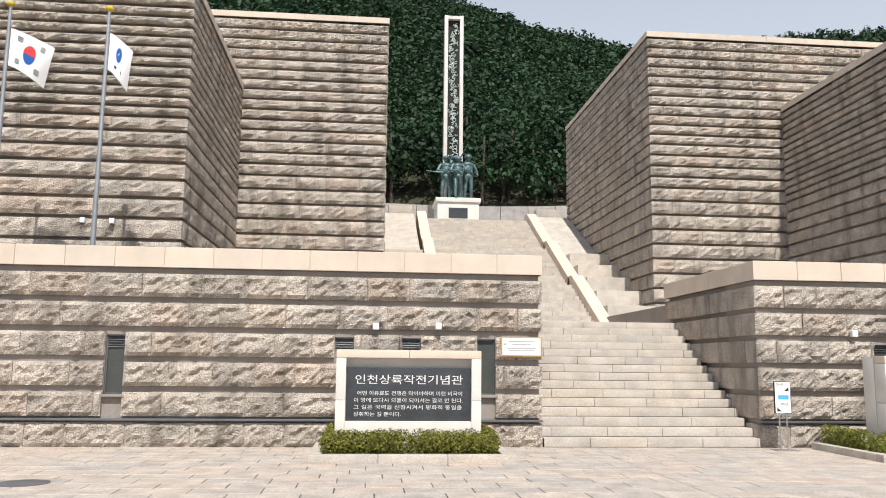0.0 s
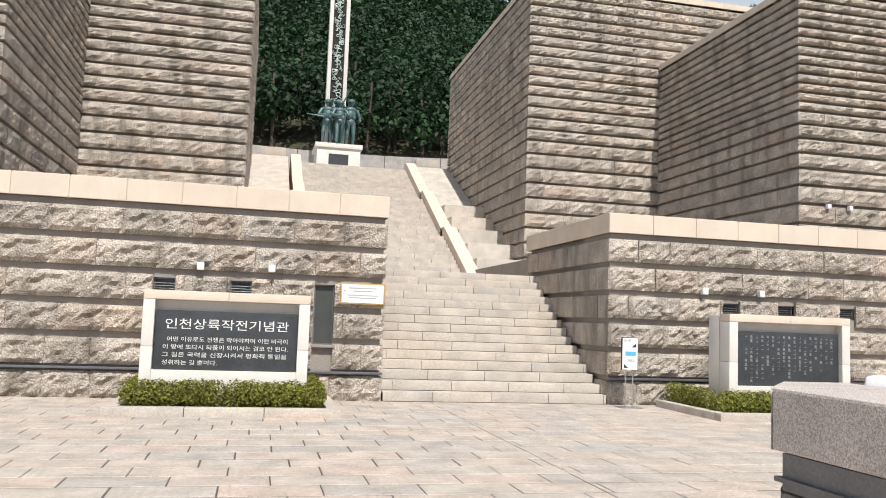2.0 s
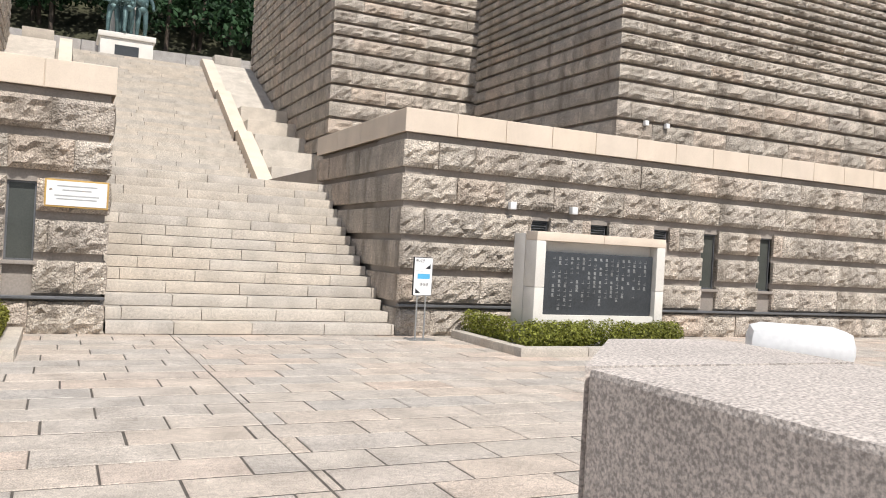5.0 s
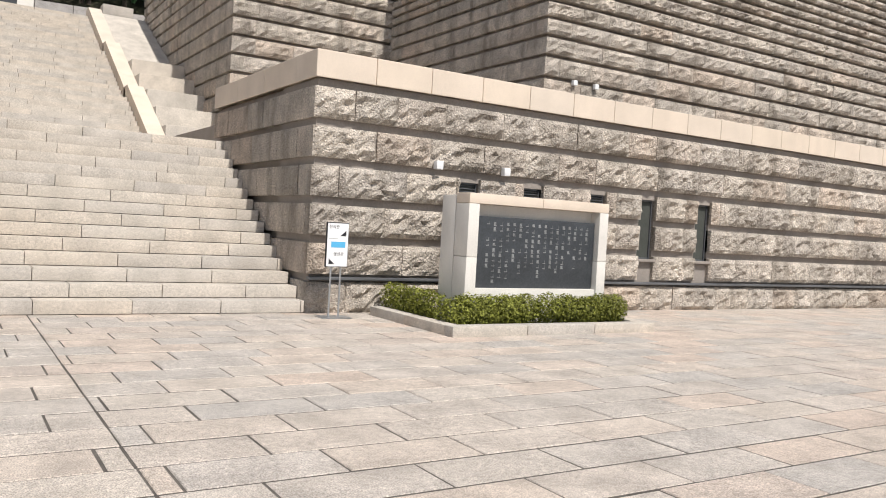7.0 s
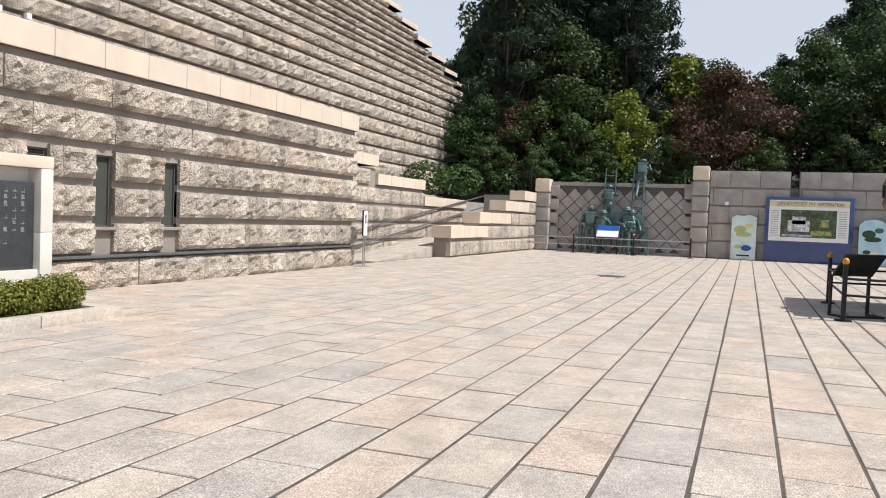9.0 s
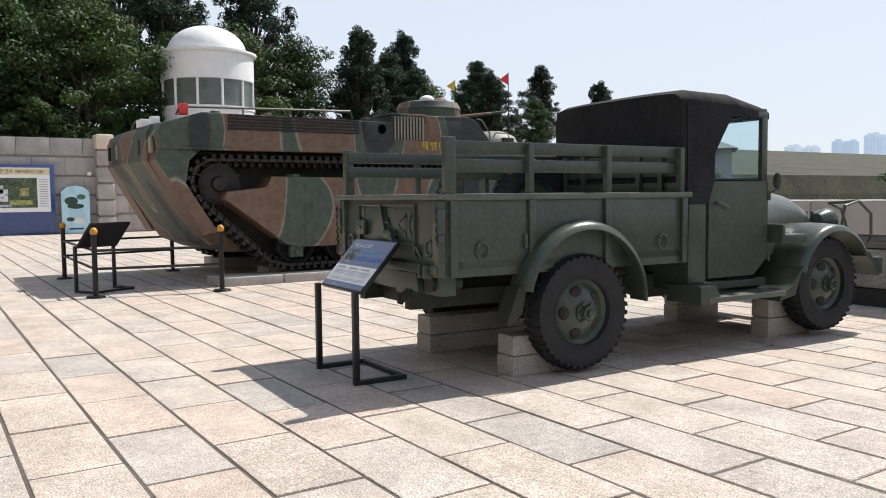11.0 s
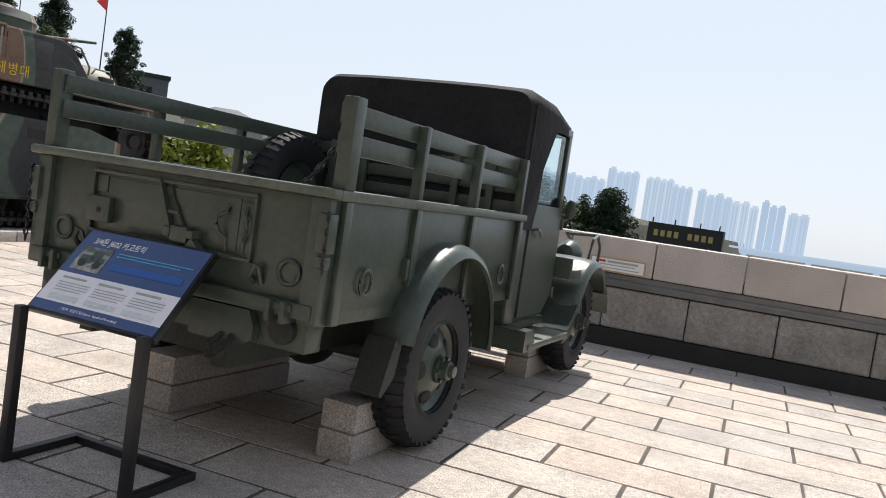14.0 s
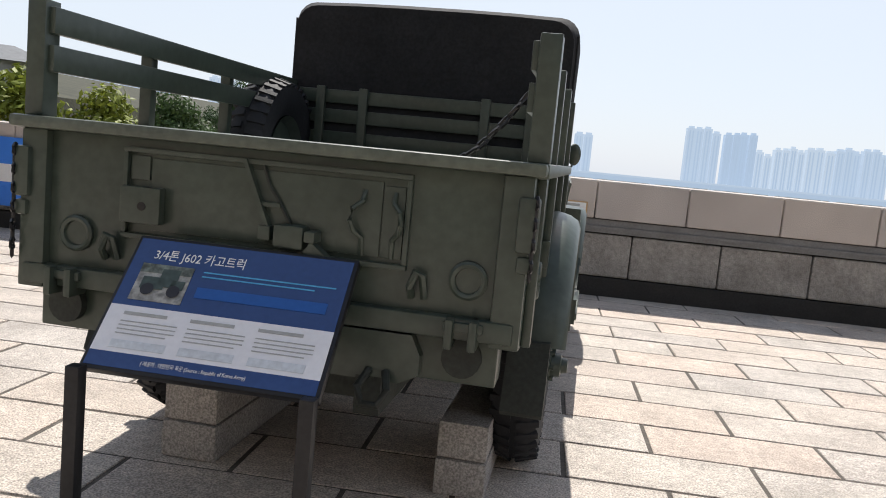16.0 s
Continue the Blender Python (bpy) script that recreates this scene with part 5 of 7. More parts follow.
top = part("soft_top", bm, CANVAS, truck, "black canvas cab cover")
for s in (1, -1):
    part("side_curtain", prism(bmesh.new(), [(2.2, 1.2), (2.2, 2.0), (2.52, 2.0), (2.5, 1.38), (2.44, 1.2)], "x", *sorted((s * 0.8, s * 0.812))), CANVAS, top, smooth=False)
# underside
part("chassis_rail", boxes((-0.42, -0.34, -0.05, 4.5, 0.5, 0.62), (0.34, 0.42, -0.05, 4.5, 0.5, 0.62), (-0.42, 0.42, 0.1, 0.2, 0.5, 0.6), (-0.42, 0.42, 1.9, 2.0, 0.5, 0.6)), CHASSIS, truck)
part("rear_sill", boxes((-HW + 0.06, HW - 0.06, 0.0, 0.12, 0.62, 0.765), bevel=0.01), OLIVE, truck)
part("tow_plate", prism(bmesh.new(), [(0.2, 0.76), (0.5, 0.76), (0.53, 0.7), (0.53, 0.64), (0.47, 0.61), (0.2, 0.61)], "y", -0.05, -0.005), OLIVE, truck, smooth=False)
bm = bmesh.new()
tube(bm, [(0.38, -0.05, 0.64), (0.36, -0.1, 0.6), (0.38, -0.12, 0.555), (0.43, -0.12, 0.555), (0.45, -0.1, 0.6), (0.43, -0.05, 0.64)], 0.013, 8)
part("tow_hook", bm, CHASSIS, truck)
for s in (-1, 1):
    bm = bmesh.new()
    rod(bm, (s * 0.65, -0.03, 0.705), (s * 0.65, 0.2, 0.705), 0.06, None, 18)
    part("spring_buffer", bm, CHASSIS, truck)
for y, z in ((1.12, 0.443), (3.92, 0.47)):
    bm = bmesh.new()
    rod(bm, (-0.68, y, z), (0.68, y, z), 0.05, None, 12)
    ball(bm, (0.05, y, z), (0.17, 0.16, 0.15), 14)
    part("axle", bm, CHASSIS, truck)
    for s in (-1, 1):
        part("leaf_spring", boxes((s * 0.38 - 0.03, s * 0.38 + 0.03, y - 0.5, y + 0.5, z + 0.05, z + 0.1)), CHASSIS, truck)
bm = bmesh.new()
rod(bm, (0.05, 1.1, 0.45), (0.05, 2.6, 0.52), 0.035, None, 10)
part("drive_shaft", bm, CHASSIS, truck)
part("gearbox", boxes((-0.16, 0.18, 2.4, 3.0, 0.38, 0.62), (-0.24, 0.24, 3.3, 4.2, 0.42, 0.75), bevel=0.05), CHASSIS, truck)
bm = bmesh.new()
rod(bm, (-0.55, 2.0, 0.5), (-0.55, 2.8, 0.5), 0.09, None, 14)
part("fuel_tank", bm, CHASSIS, truck)

# granite blocks under the axles
for x0, x1, y0, y1, h in ((0.5, 0.7, 0.61, 1.45, 0.29), (-0.6, -0.37, 0.54, 1.6, 0.3), (0.44, 0.63, 3.41, 4.0, 0.34), (-0.63, -0.44, 3.41, 4.0, 0.34)):
    b = thing("support_block", "stacked pair of grey granite blocks under the truck", "stone block", TRUCK @ Matrix.Translation((x0, y0, 0)), "blocks under the truck")
    part("lower_block", boxes((0, x1 - x0, 0, y1 - y0, 0, h / 2 - 0.002), bevel=0.012), GRANITE, b)
    part("upper_block", boxes((0.002, x1 - x0 - 0.004, 0.006, y1 - y0 - 0.01, h / 2 + 0.002, h), bevel=0.012), GRANITE, b)

# ---- amphibious carrier ----
LVT = thing("amphibious_carrier", "tracked amphibious troop carrier in brown and green camouflage", "armoured vehicle", Matrix.Translation((20.7, 0.4, 0)))
SX = 1.8


def slab_of(profile, x0, x1, name, parent, material=CAMO, bevel=0.0):
    bm = prism(bmesh.new(), profile, "x", *sorted((x0, x1)))
    if bevel:
        bmesh.ops.bevel(bm, geom=bm.edges[:], offset=bevel, segments=2, affect="EDGES", profile=0.6)
    return part(name, bm, material, parent, smooth=False)


slab_of([(4.28, 2.38), (4.36, 2.25), (4.36, 1.85), (3.6, 0.62), (3.2, 0.45), (-3.0, 0.45), (-3.3, 0.9), (-3.3, 2.12), (-1.5, 2.17), (0.5, 2.5), (3.6, 2.52)], -1.24, 1.24, "hull", LVT, bevel=0.02)
slab_of([(4.26, 2.36), (4.32, 2.22), (4.28, 1.99), (-2.9, 1.99), (-3.24, 2.1), (-1.5, 2.19), (-1.06, 2.5), (3.7, 2.53)], -SX, SX, "upper_hull", LVT, bevel=0.018)
for s in (-1, 1):
    # prow cheek that wraps the front run of the track
    slab_of([(4.29, 2.0), (4.33, 1.84), (3.72, 0.74), (3.5, 0.8), (3.96, 1.5), (3.9, 1.84), (3.72, 1.985)], s * 1.25, s * (SX - 0.03), "prow_cheek", LVT, bevel=0.012)
    arm = slab_of([(3.36, 1.38), (3.4, 1.28), (2.42, 0.56), (2.2, 0.52), (-1.9, 0.52), (-2.25, 0.9), (-2.22, 1.43), (-1.6, 1.57), (2.66, 1.61), (2.74, 1.44)], s * 1.32, s * (SX - 0.02), "side_armour", LVT, bevel=0.01)
    part("armour_seam", boxes(*[(*sorted((s * (SX - 0.02), s * (SX - 0.012))), yy, yy + 0.02, 0.56, 1.56) for yy in (-0.9, 0.6, 2.1)]), CAMO, arm, smooth=False)
    part("lower_rail", boxes((*sorted((s * (SX - 0.02), s * (SX + 0.005))), -1.8, 2.15, 0.545, 0.575), bevel=0.005), CAMO, arm)
    part("sight_hole", boxes((*sorted((s * (SX - 0.02), s * (SX - 0.014))), -0.86, -0.6, 1.33, 1.45)), DARKGAP, arm)
    for k in range(4):
        part("armour_clip", boxes((*sorted((s * 1.5, s * (SX - 0.03)),), 2.2 - 1.1 * k, 2.32 - 1.1 * k, 1.6, 1.65), bevel=0.01), CAMO, arm)
    # black slab behind the track paints the shade of the well
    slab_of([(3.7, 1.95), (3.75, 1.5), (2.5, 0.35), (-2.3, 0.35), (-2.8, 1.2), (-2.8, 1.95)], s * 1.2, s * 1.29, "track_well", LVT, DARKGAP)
    path = [(-2.55, 0.62), (-2.2, 0.3), (-1.9, 0.24), (2.4, 0.24), (2.72, 0.32), (3.72, 1.22), (3.88, 1.5), (3.8, 1.74), (3.6, 1.86), (-2.6, 1.84), (-2.92, 1.66), (-2.96, 1.3), (-2.55, 0.62)]
    tr = part("track", boxes((*sorted((s * 1.3, s * 1.36)), -1.9, 2.3, 0.27, 0.3)), IRON, LVT, "black steel track of cleated links")
    link = bm_mesh(boxes((-0.22, 0.22, -0.058, 0.058, -0.03, 0.015), (-0.2, -0.03, -0.045, 0.02, 0.015, 0.07), (0.03, 0.2, -0.045, 0.02, 0.015, 0.07), (-0.05, 0.05, -0.03, 0.03, -0.1, -0.03), bevel=0.006), "track_link")
    link.materials.append(TRACK)
    for a, b in zip(path, path[1:]):
        a, b = Vector((0, *a)), Vector((0, *b))
        n = max(1, round((b - a).length / 0.13))
        d = (b - a).normalized()
        for k in range(n):
            p = a.lerp(b, (k + 0.5) / n)
            o = new("track_link", link)
            o.parent = tr
            o.matrix_local = Matrix.Translation((s * 1.54, p.y, p.z)) @ Matrix.Rotation(math.atan2(d.z, d.y) + math.pi, 4, "X")
    turn = Matrix.Rotation(0 if s > 0 else math.pi, 4, "Z")
    for k in range(6):
        bm = bmesh.new()
        lathe(bm, [(0.0, 0.02), (0.08, 0.03), (0.1, -0.02), (0.24, -0.04), (0.3, 0.1), (0.31, 0.1), (0.31, -0.12), (0.0, -0.12)], Matrix.Translation((s * 1.58, -1.85 + 0.82 * k, 0.57)) @ turn, 22)
        part("road_wheel", bm, RUBBER, LVT)
        part("wheel_arm", boxes((*sorted((s * 1.66, s * 1.75)), -1.95 + 0.82 * k, -1.72 + 0.82 * k, 0.36, 0.54), bevel=0.03), CAMO, LVT)
        bm = bmesh.new()
        lathe(bm, [(0.0, 0.05), (0.045, 0.04), (0.055, 0.0)], Matrix.Translation((s * 1.74, -1.84 + 0.82 * k, 0.43)) @ turn, 12)
        part("hub_cap", bm, CAMO, LVT)
    for yy, zz, rad in ((3.42, 1.5, 0.31), (-2.62, 1.5, 0.31)):
        bm = bmesh.new()
        lathe(bm, [(0.0, 0.1), (0.1, 0.1), (0.12, 0.04), (rad - 0.06, 0.02), (rad, 0.06), (rad, -0.1), (0.0, -0.1)], Matrix.Translation((s * 1.56, yy, zz)) @ turn, 24)
        for k in range(11):
            q = Matrix.Translation((s * 1.56, yy, zz)) @ Matrix.Rotation(2 * math.pi * k / 11, 4, "X")
            rod(bm, q @ Vector((s * 0.03, 0, rad - 0.03)), q @ Vector((s * 0.03, 0, rad + 0.05)), 0.035, 0.02, 6)
        part("sprocket", bm, TRACK, LVT)
    for k in range(5):
        part("louvre", boxes((*sorted((s * SX, s * (SX + 0.025))), 1.18, 3.32, 2.3 + 0.048 * k, 2.325 + 0.048 * k), bevel=0.004), IRON, LVT)
    part("louvre_frame", boxes((*sorted((s * SX, s * (SX + 0.012))), 1.15, 3.35, 2.28, 2.29), (*sorted((s * SX, s * (SX + 0.012))), 0.84, 1.08, 2.2, 2.5), bevel=0.003), CAMO, LVT)
    part("splash_rail", boxes((*sorted((s * SX, s * (SX + 0.03))), 3.2, 4.0, 1.985, 2.02), bevel=0.006), CAMO, LVT)
# deck fittings
box_ = part("grille_box", boxes((-SX + 0.005, -0.7, -0.08, 0.56, 2.4, 2.63), (-SX - 0.02, -0.7, -0.1, 0.58, 2.63, 2.665), bevel=0.012), CAMO, LVT)
# shade behind the bars, painted as a near-black plate
part("grille_recess", boxes((-SX - 0.004, -SX + 0.01, -0.05, 0.53, 2.23, 2.6)), DARKGAP, box_)
for k in range(10):
    part("grille_bar", boxes((-SX - 0.022, -SX - 0.005, -0.045 + 0.06 * k, -0.02 + 0.06 * k, 2.23, 2.61)), CAMO_PALE, box_)
slab_of([(-0.09, 2.3), (-0.09, 2.65), (-0.98, 2.67), (-1.16, 2.6), (-1.52, 2.2), (-1.5, 2.1)], -SX + 0.006, SX - 0.3, "cab_block", LVT, bevel=0.02)
part("cab_panel", boxes((-SX - 0.006, -SX + 0.01, -0.82, -0.13, 2.22, 2.58), bevel=0.004), CAMO, LVT)
bm = bmesh.new()
tube(bm, [(-SX + 0.02, -1.18, 2.64), (-SX - 0.03, -1.24, 2.62), (-SX - 0.03, -1.42, 2.4), (-SX + 0.02, -1.46, 2.3)], 0.014, 6)
tube(bm, [(-SX + 0.1, -1.6, 2.34), (-SX + 0.1, -1.66, 2.42), (-SX + 0.1, -1.92, 2.42), (-SX + 0.1, -1.96, 2.34)], 0.012, 6)
part("grab_rail", bm, OLIVE_L, LVT)
bm = bmesh.new()
lathe(bm, [(0.66, 0.0), (0.62, 0.3), (0.64, 0.34), (0.58, 0.46), (0.4, 0.5), (0.0, 0.5)], Matrix.Translation((0.1, -1.35, 2.64)) @ Matrix.Rotation(radians(-90), 4, "Y"), 28)
tur = part("turret", bm, CAMO, LVT)
part("turret_lid", boxes((0.02, 0.5, -1.75, -1.25, 3.14, 3.2), bevel=0.02), CAMO, tur)
bm = bmesh.new()
rod(bm, (0.1, -1.9, 2.86), (-0.28, -3.0, 3.0), 0.034, 0.022, 10)
part("gun_barrel", bm, CAMO, tur)
bm = bmesh.new()
ball(bm, (0.1, -1.32, 3.18), (0.15, 0.15, 0.09), 14)
part("white_dome", bm, WHITE, tur, "white rounded lamp cover")
bm = bmesh.new()
ball(bm, (0.25, -1.7, 3.2), (0.15, 0.15, 0.06), 12)
part("periscope", bm, CAMO, tur)
for cx, cy in ((-1.0, -2.1), (0.7, -2.2)):
    bm = bmesh.new()
    lathe(bm, [(0.5, 0.0), (0.5, 0.12), (0.42, 0.26), (0.2, 0.36), (0.0, 0.38)], Matrix.Translation((cx, cy, 2.14)) @ Matrix.Rotation(radians(-90), 4, "Y"), 24)
    cup = part("cupola", bm, CAMO_PALE, LVT)
    part("vision_block", boxes((cx - 0.52, cx - 0.4, cy - 0.12, cy + 0.12, 2.24, 2.36), bevel=0.02), CHASSIS, cup)
part("exhaust", boxes((-0.75, -0.6, -2.72, -2.6, 2.15, 2.5), bevel=0.03), CAMO_PALE, LVT)
for x in (-1.55, 1.3):
    bm = bmesh.new()
    tube(bm, [(x, 4.0, 2.5), (x, 3.95, 2.62), (x, 1.2, 2.68), (x, 1.15, 2.56)], 0.018, 6)
    for q in (3.0, 2.0):
        rod(bm, (x, q, 2.5), (x, q, 2.65), 0.012, None, 6)
    part("deck_rail", bm, OLIVE_L, LVT)
for yy in (3.4, 2.6, 1.7, 0.9):
    part("deck_cleat", boxes((-SX + 0.1, -SX + 0.24, yy, yy + 0.12, 2.51, 2.57), bevel=0.015), CAMO, LVT)
part("bow_lamp", boxes((-1.62, -1.5, 3.84, 3.96, 2.5, 2.66), bevel=0.015), RED, LVT, "small red lamp")
part("bow_box", boxes((-0.7, -0.4, 4.16, 4.3, 2.38, 2.5), (-1.2, -1.05, 4.14, 4.26, 2.38, 2.5), bevel=0.012), WHITE, LVT, "small white lamp boxes")
for k, xx in enumerate((-1.45, -0.8, 0.8, 1.45)):
    part("bow_slot", boxes((xx - 0.06, xx + 0.06, 4.33, 4.366, 1.95, 2.18), bevel=0.006), DARKGAP if k % 2 else CAMO_PALE, LVT)
part("lettering", text_mesh("해병대", 0.17, Matrix.Translation((-SX - 0.004, 0.0, 2.08)) @ Matrix.Rotation(radians(-90), 4, "Z") @ Matrix.Rotation(radians(90), 4, "X"), spacing=1.2), YELLOW, LVT, "yellow painted letters")
bm = bmesh.new()
lathe(bm, [(0.075, 0.0), (0.075, 0.012), (0.0, 0.012)], Matrix.Translation((-SX - 0.012, 0.75, 2.39)), 18)
part("vent_hole", bm, DARKGAP, LVT)
for px, py, z1, mt, lb in ((20.03, -2.35, 3.72, RED, "small red pennant on a whip antenna"), (21.73, -2.22, 3.78, YELLOW, "small yellow pennant on a whip antenna")):
    fl = thing("pennant", lb, "flag", Matrix.Translation((px, py, 2.13)))
    bm = bmesh.new()
    rod(bm, (0, 0, 0), (0, 0, z1 - 2.13), 0.012, 0.008, 6)
    part("pole", bm, IRON, fl)
    bm = prism(bmesh.new(), [(0, z1 - 2.14), (0.12, z1 - 2.22), (0.22, z1 - 2.28), (0.11, z1 - 2.33), (0.0, z1 - 2.38)], "x", -0.004, 0.004)
    part("cloth", bm, mt, fl, smooth=False)
plinth = thing("carrier_plinth", "low row of concrete kerb beams under the carrier", "plinth", Matrix.Translation((18.8, 0.2, 0)))
for k in range(7):
    part("kerb_beam", boxes((-0.12, 0.5, -3.2 + k, -2.22 + k, 0, 0.13), bevel=0.015), GRANITE, plinth)
for xx, yy in ((18.9, 1.6), (21.8, 1.6), (21.8, -1.8)):
    b = thing("track_support", "flat steel beam under the tracks", "support", Matrix.Translation((xx, yy, 0)), "beams under the carrier")
    part("beam", boxes((-0.1 if xx > 20 else 0.42, 0.9, -0.9, 1.4, 0.0, 0.19), bevel=0.01), GRANITE, b)

# ---- wall windows, lamps and plaques ----


def slot_window(x, w, z0, z1, louvred, group):
    t = thing("slot_window", "narrow dark metal slot window set into the granite wall" if not louvred else "small dark louvred vent set into the granite wall", "window", Matrix.Translation((x, FRONT + 0.12, (z0 + z1) / 2)), group)
    h, f = (z1 - z0) / 2, 0.025
    part("window_frame", boxes((-w / 2, w / 2, 0, 0.05, h - f, h), (-w / 2, w / 2, 0, 0.05, -h, -h + f), (-w / 2, -w / 2 + f, 0, 0.05, -h + f, h - f), (w / 2 - f, w / 2, 0, 0.05, -h + f, h - f)), LEDGE, t)
    part("pane", boxes((-w / 2 + f, w / 2 - f, 0.03, 0.04, -h + f, h - f)), DARKPANE, t)
    top = h - f if not louvred or z1 - z0 < 0.5 else h - f
    n = max(0, int((z1 - z0) / 0.055)) if louvred else 0
    n = min(n, 5)
    for k in range(n):
        bm = bmesh.new()
        beam(bm, (-w / 2 + f, 0.012, top - 0.03 - 0.045 * k), (w / 2 - f, 0.012, top - 0.03 - 0.045 * k), 0.03, 0.006, (0, 0.6, 1))
        part("louvre", bm, LEDGE, t, smooth=False)
    if z1 - z0 > 0.5:
        part("window_sill", boxes((-w / 2 - 0.04, w / 2 + 0.04, -0.14, 0.04, -h - 0.05, -h), bevel=0.008), BAND, t)


DARKPANE = mat("dark_window_pane", (0.075, 0.08, 0.072), 0.14, vary=0.1, bump=0)
for x, w, z0, z1, lv in ((-3.9, 0.36, 0.95, 2.05, True), (0.34, 0.37, 1.8, 2.05, True), (1.62, 0.37, 1.8, 2.05, True), (3.08, 0.36, 0.98, 2.05, False), (11.22, 0.4, 1.8, 2.04, True), (12.5, 0.4, 1.8, 2.04, True), (13.95, 0.4, 1.8, 2.04, True),
                         (15.2, 0.38, 0.94, 2.03, False), (16.72, 0.38, 0.94, 2.03, False)):
    slot_window(x, w, z0, z1, lv, "vents and slot windows")
for x, z, y in ((0.93, 2.27, FRONT), (2.13, 2.29, FRONT), (10.56, 2.26, FRONT), (11.83, 2.26, FRONT), (-6.3, 5.0, BY), (-5.6, 5.0, BY), (17.3, 5.05, BY), (18.0, 5.05, BY)):
    t = thing("wall_lamp", "small white box lamp fixed to the granite wall", "lamp", Matrix.Translation((x, y - 0.05, z)), "wall lamps")
    part("housing", boxes((-0.06, 0.06, -0.09, 0.02, -0.07, 0.06), bevel=0.015), WHITE, t)
    part("bracket", boxes((-0.02, 0.02, 0.0, 0.06, -0.02, 0.02), bevel=0.005), STEEL, t)
pl = thing("name_plaque", "white plaque with small grey lettering in an ochre frame", "plaque", Matrix.Translation((3.75, FRONT - 0.06, 1.91)))
part("border", boxes((-0.4, 0.4, -0.02, 0.03, -0.19, 0.19), bevel=0.008), mat("ochre_frame", (0.5, 0.32, 0.1), 0.5), pl)
part("face", boxes((-0.375, 0.375, -0.026, -0.019, -0.165, 0.165)), WHITE, pl)
for k, (w, z) in enumerate(((0.5, 0.1), (0.36, 0.045), (0.55, -0.03), (0.5, -0.075))):
    part("text_line", boxes((-w / 2, w / 2, -0.029, -0.026, z - 0.008, z + 0.008)), LETTER_DIM, pl)

# ---- inscribed steles in their hedged beds ----


def stele(label, x0, y0, slate_z0):
    """A pale granite surround with a recessed black slate, 2.65 m wide and 1.83 m high."""
    t = thing("inscribed_stele", label, "monument", Matrix.Translation((x0, y0, 0)) @ Matrix.Diagonal((0.924, 0.924, 0.978, 1)), "steles before the wall")
    for x in (0.0, 2.47):
        part("jamb", boxes((x, x + 0.18, 0, 0.34, 0.05, 0.97), bevel=0.008), PALEGRAN, t)
        part("jamb", boxes((x, x + 0.18, 0, 0.34, 0.975, 1.69), bevel=0.008), PALEGRAN, t)
        part("rear_pier", boxes((x + 0.003, x + 0.177, 0.36, 0.72, 0.05, 1.8), bevel=0.008), PALEGRAN, t)
    for a, b in ((0.0, 1.32), (1.325, 2.65)):
        part("lintel", boxes((a, b, -0.004, 0.34, 1.693, 1.83), bevel=0.008), COPING, t)
    part("base", boxes((0.18, 2.47, 0.03, 0.6, 0.05, slate_z0), bevel=0.006), PALEGRAN, t)
    part("back_panel", boxes((0.18, 2.47, 0.2, 0.6, slate_z0 + 0.002, 1.69)), PALEGRAN, t)
    s = part("slate", boxes((0.19, 2.46, 0.1, 0.2, slate_z0 + 0.002, 1.53), bevel=0.006), SLATE, t, "black slate with carved white letters")
    return t, s


face = Matrix.Rotation(radians(90), 4, "X")
t, s = stele("pale granite stele with a black slate naming the memorial hall", 0.265, 14.32, 0.62)
part("title", text_mesh("인천상륙작전기념관", 0.175, Matrix.Translation((0.33, 0.097, 1.26)) @ face, width=1.97, depth=0.002), LETTER, s)
for k, (ln, x, w) in enumerate((("어떤 이유로도 전쟁은 막아야하며 이런 비극이", 0.38, 1.92), ("이 땅에 또다시 되풀이 되어서는 결코 안 된다.", 0.32, 1.99), ("그 길은 국력을 신장시켜서 평화적 통일을", 0.32, 1.98), ("성취하는 길 뿐이다.", 0.32, 0.86))):
    part("text_line", text_mesh(ln, 0.082, Matrix.Translation((x, 0.097, 1.06 - 0.118 * k)) @ face, width=w, depth=0.002), LETTER, s)
t, s = stele("pale granite stele with a black slate of fine carved columns", 9.98, 14.32, 0.55)
CARVED = mat("carved_letters", (0.2, 0.205, 0.205), 0.7, vary=0.3, bump=0)
rl = random.Random(3)
for k in range(17):
    x, z = 2.28 - 0.118 * k, 1.46
    n = rl.randint(7, 12)
    bm = bmesh.new()
    for q in range(n):
        h = rl.uniform(0.035, 0.06)
        if rl.random() < 0.85:
            box(bm, x, x + 0.05, 0.0975, 0.1, z - h, z - h + 0.012)
            box(bm, x + rl.choice((0.0, 0.036)), x + 0.05 - 0.01, 0.0975, 0.1, z - h * 0.75, z)
        z -= 0.072
    tagged(part("text_column", bm, CARVED, s, smooth=False), kind="stuff")


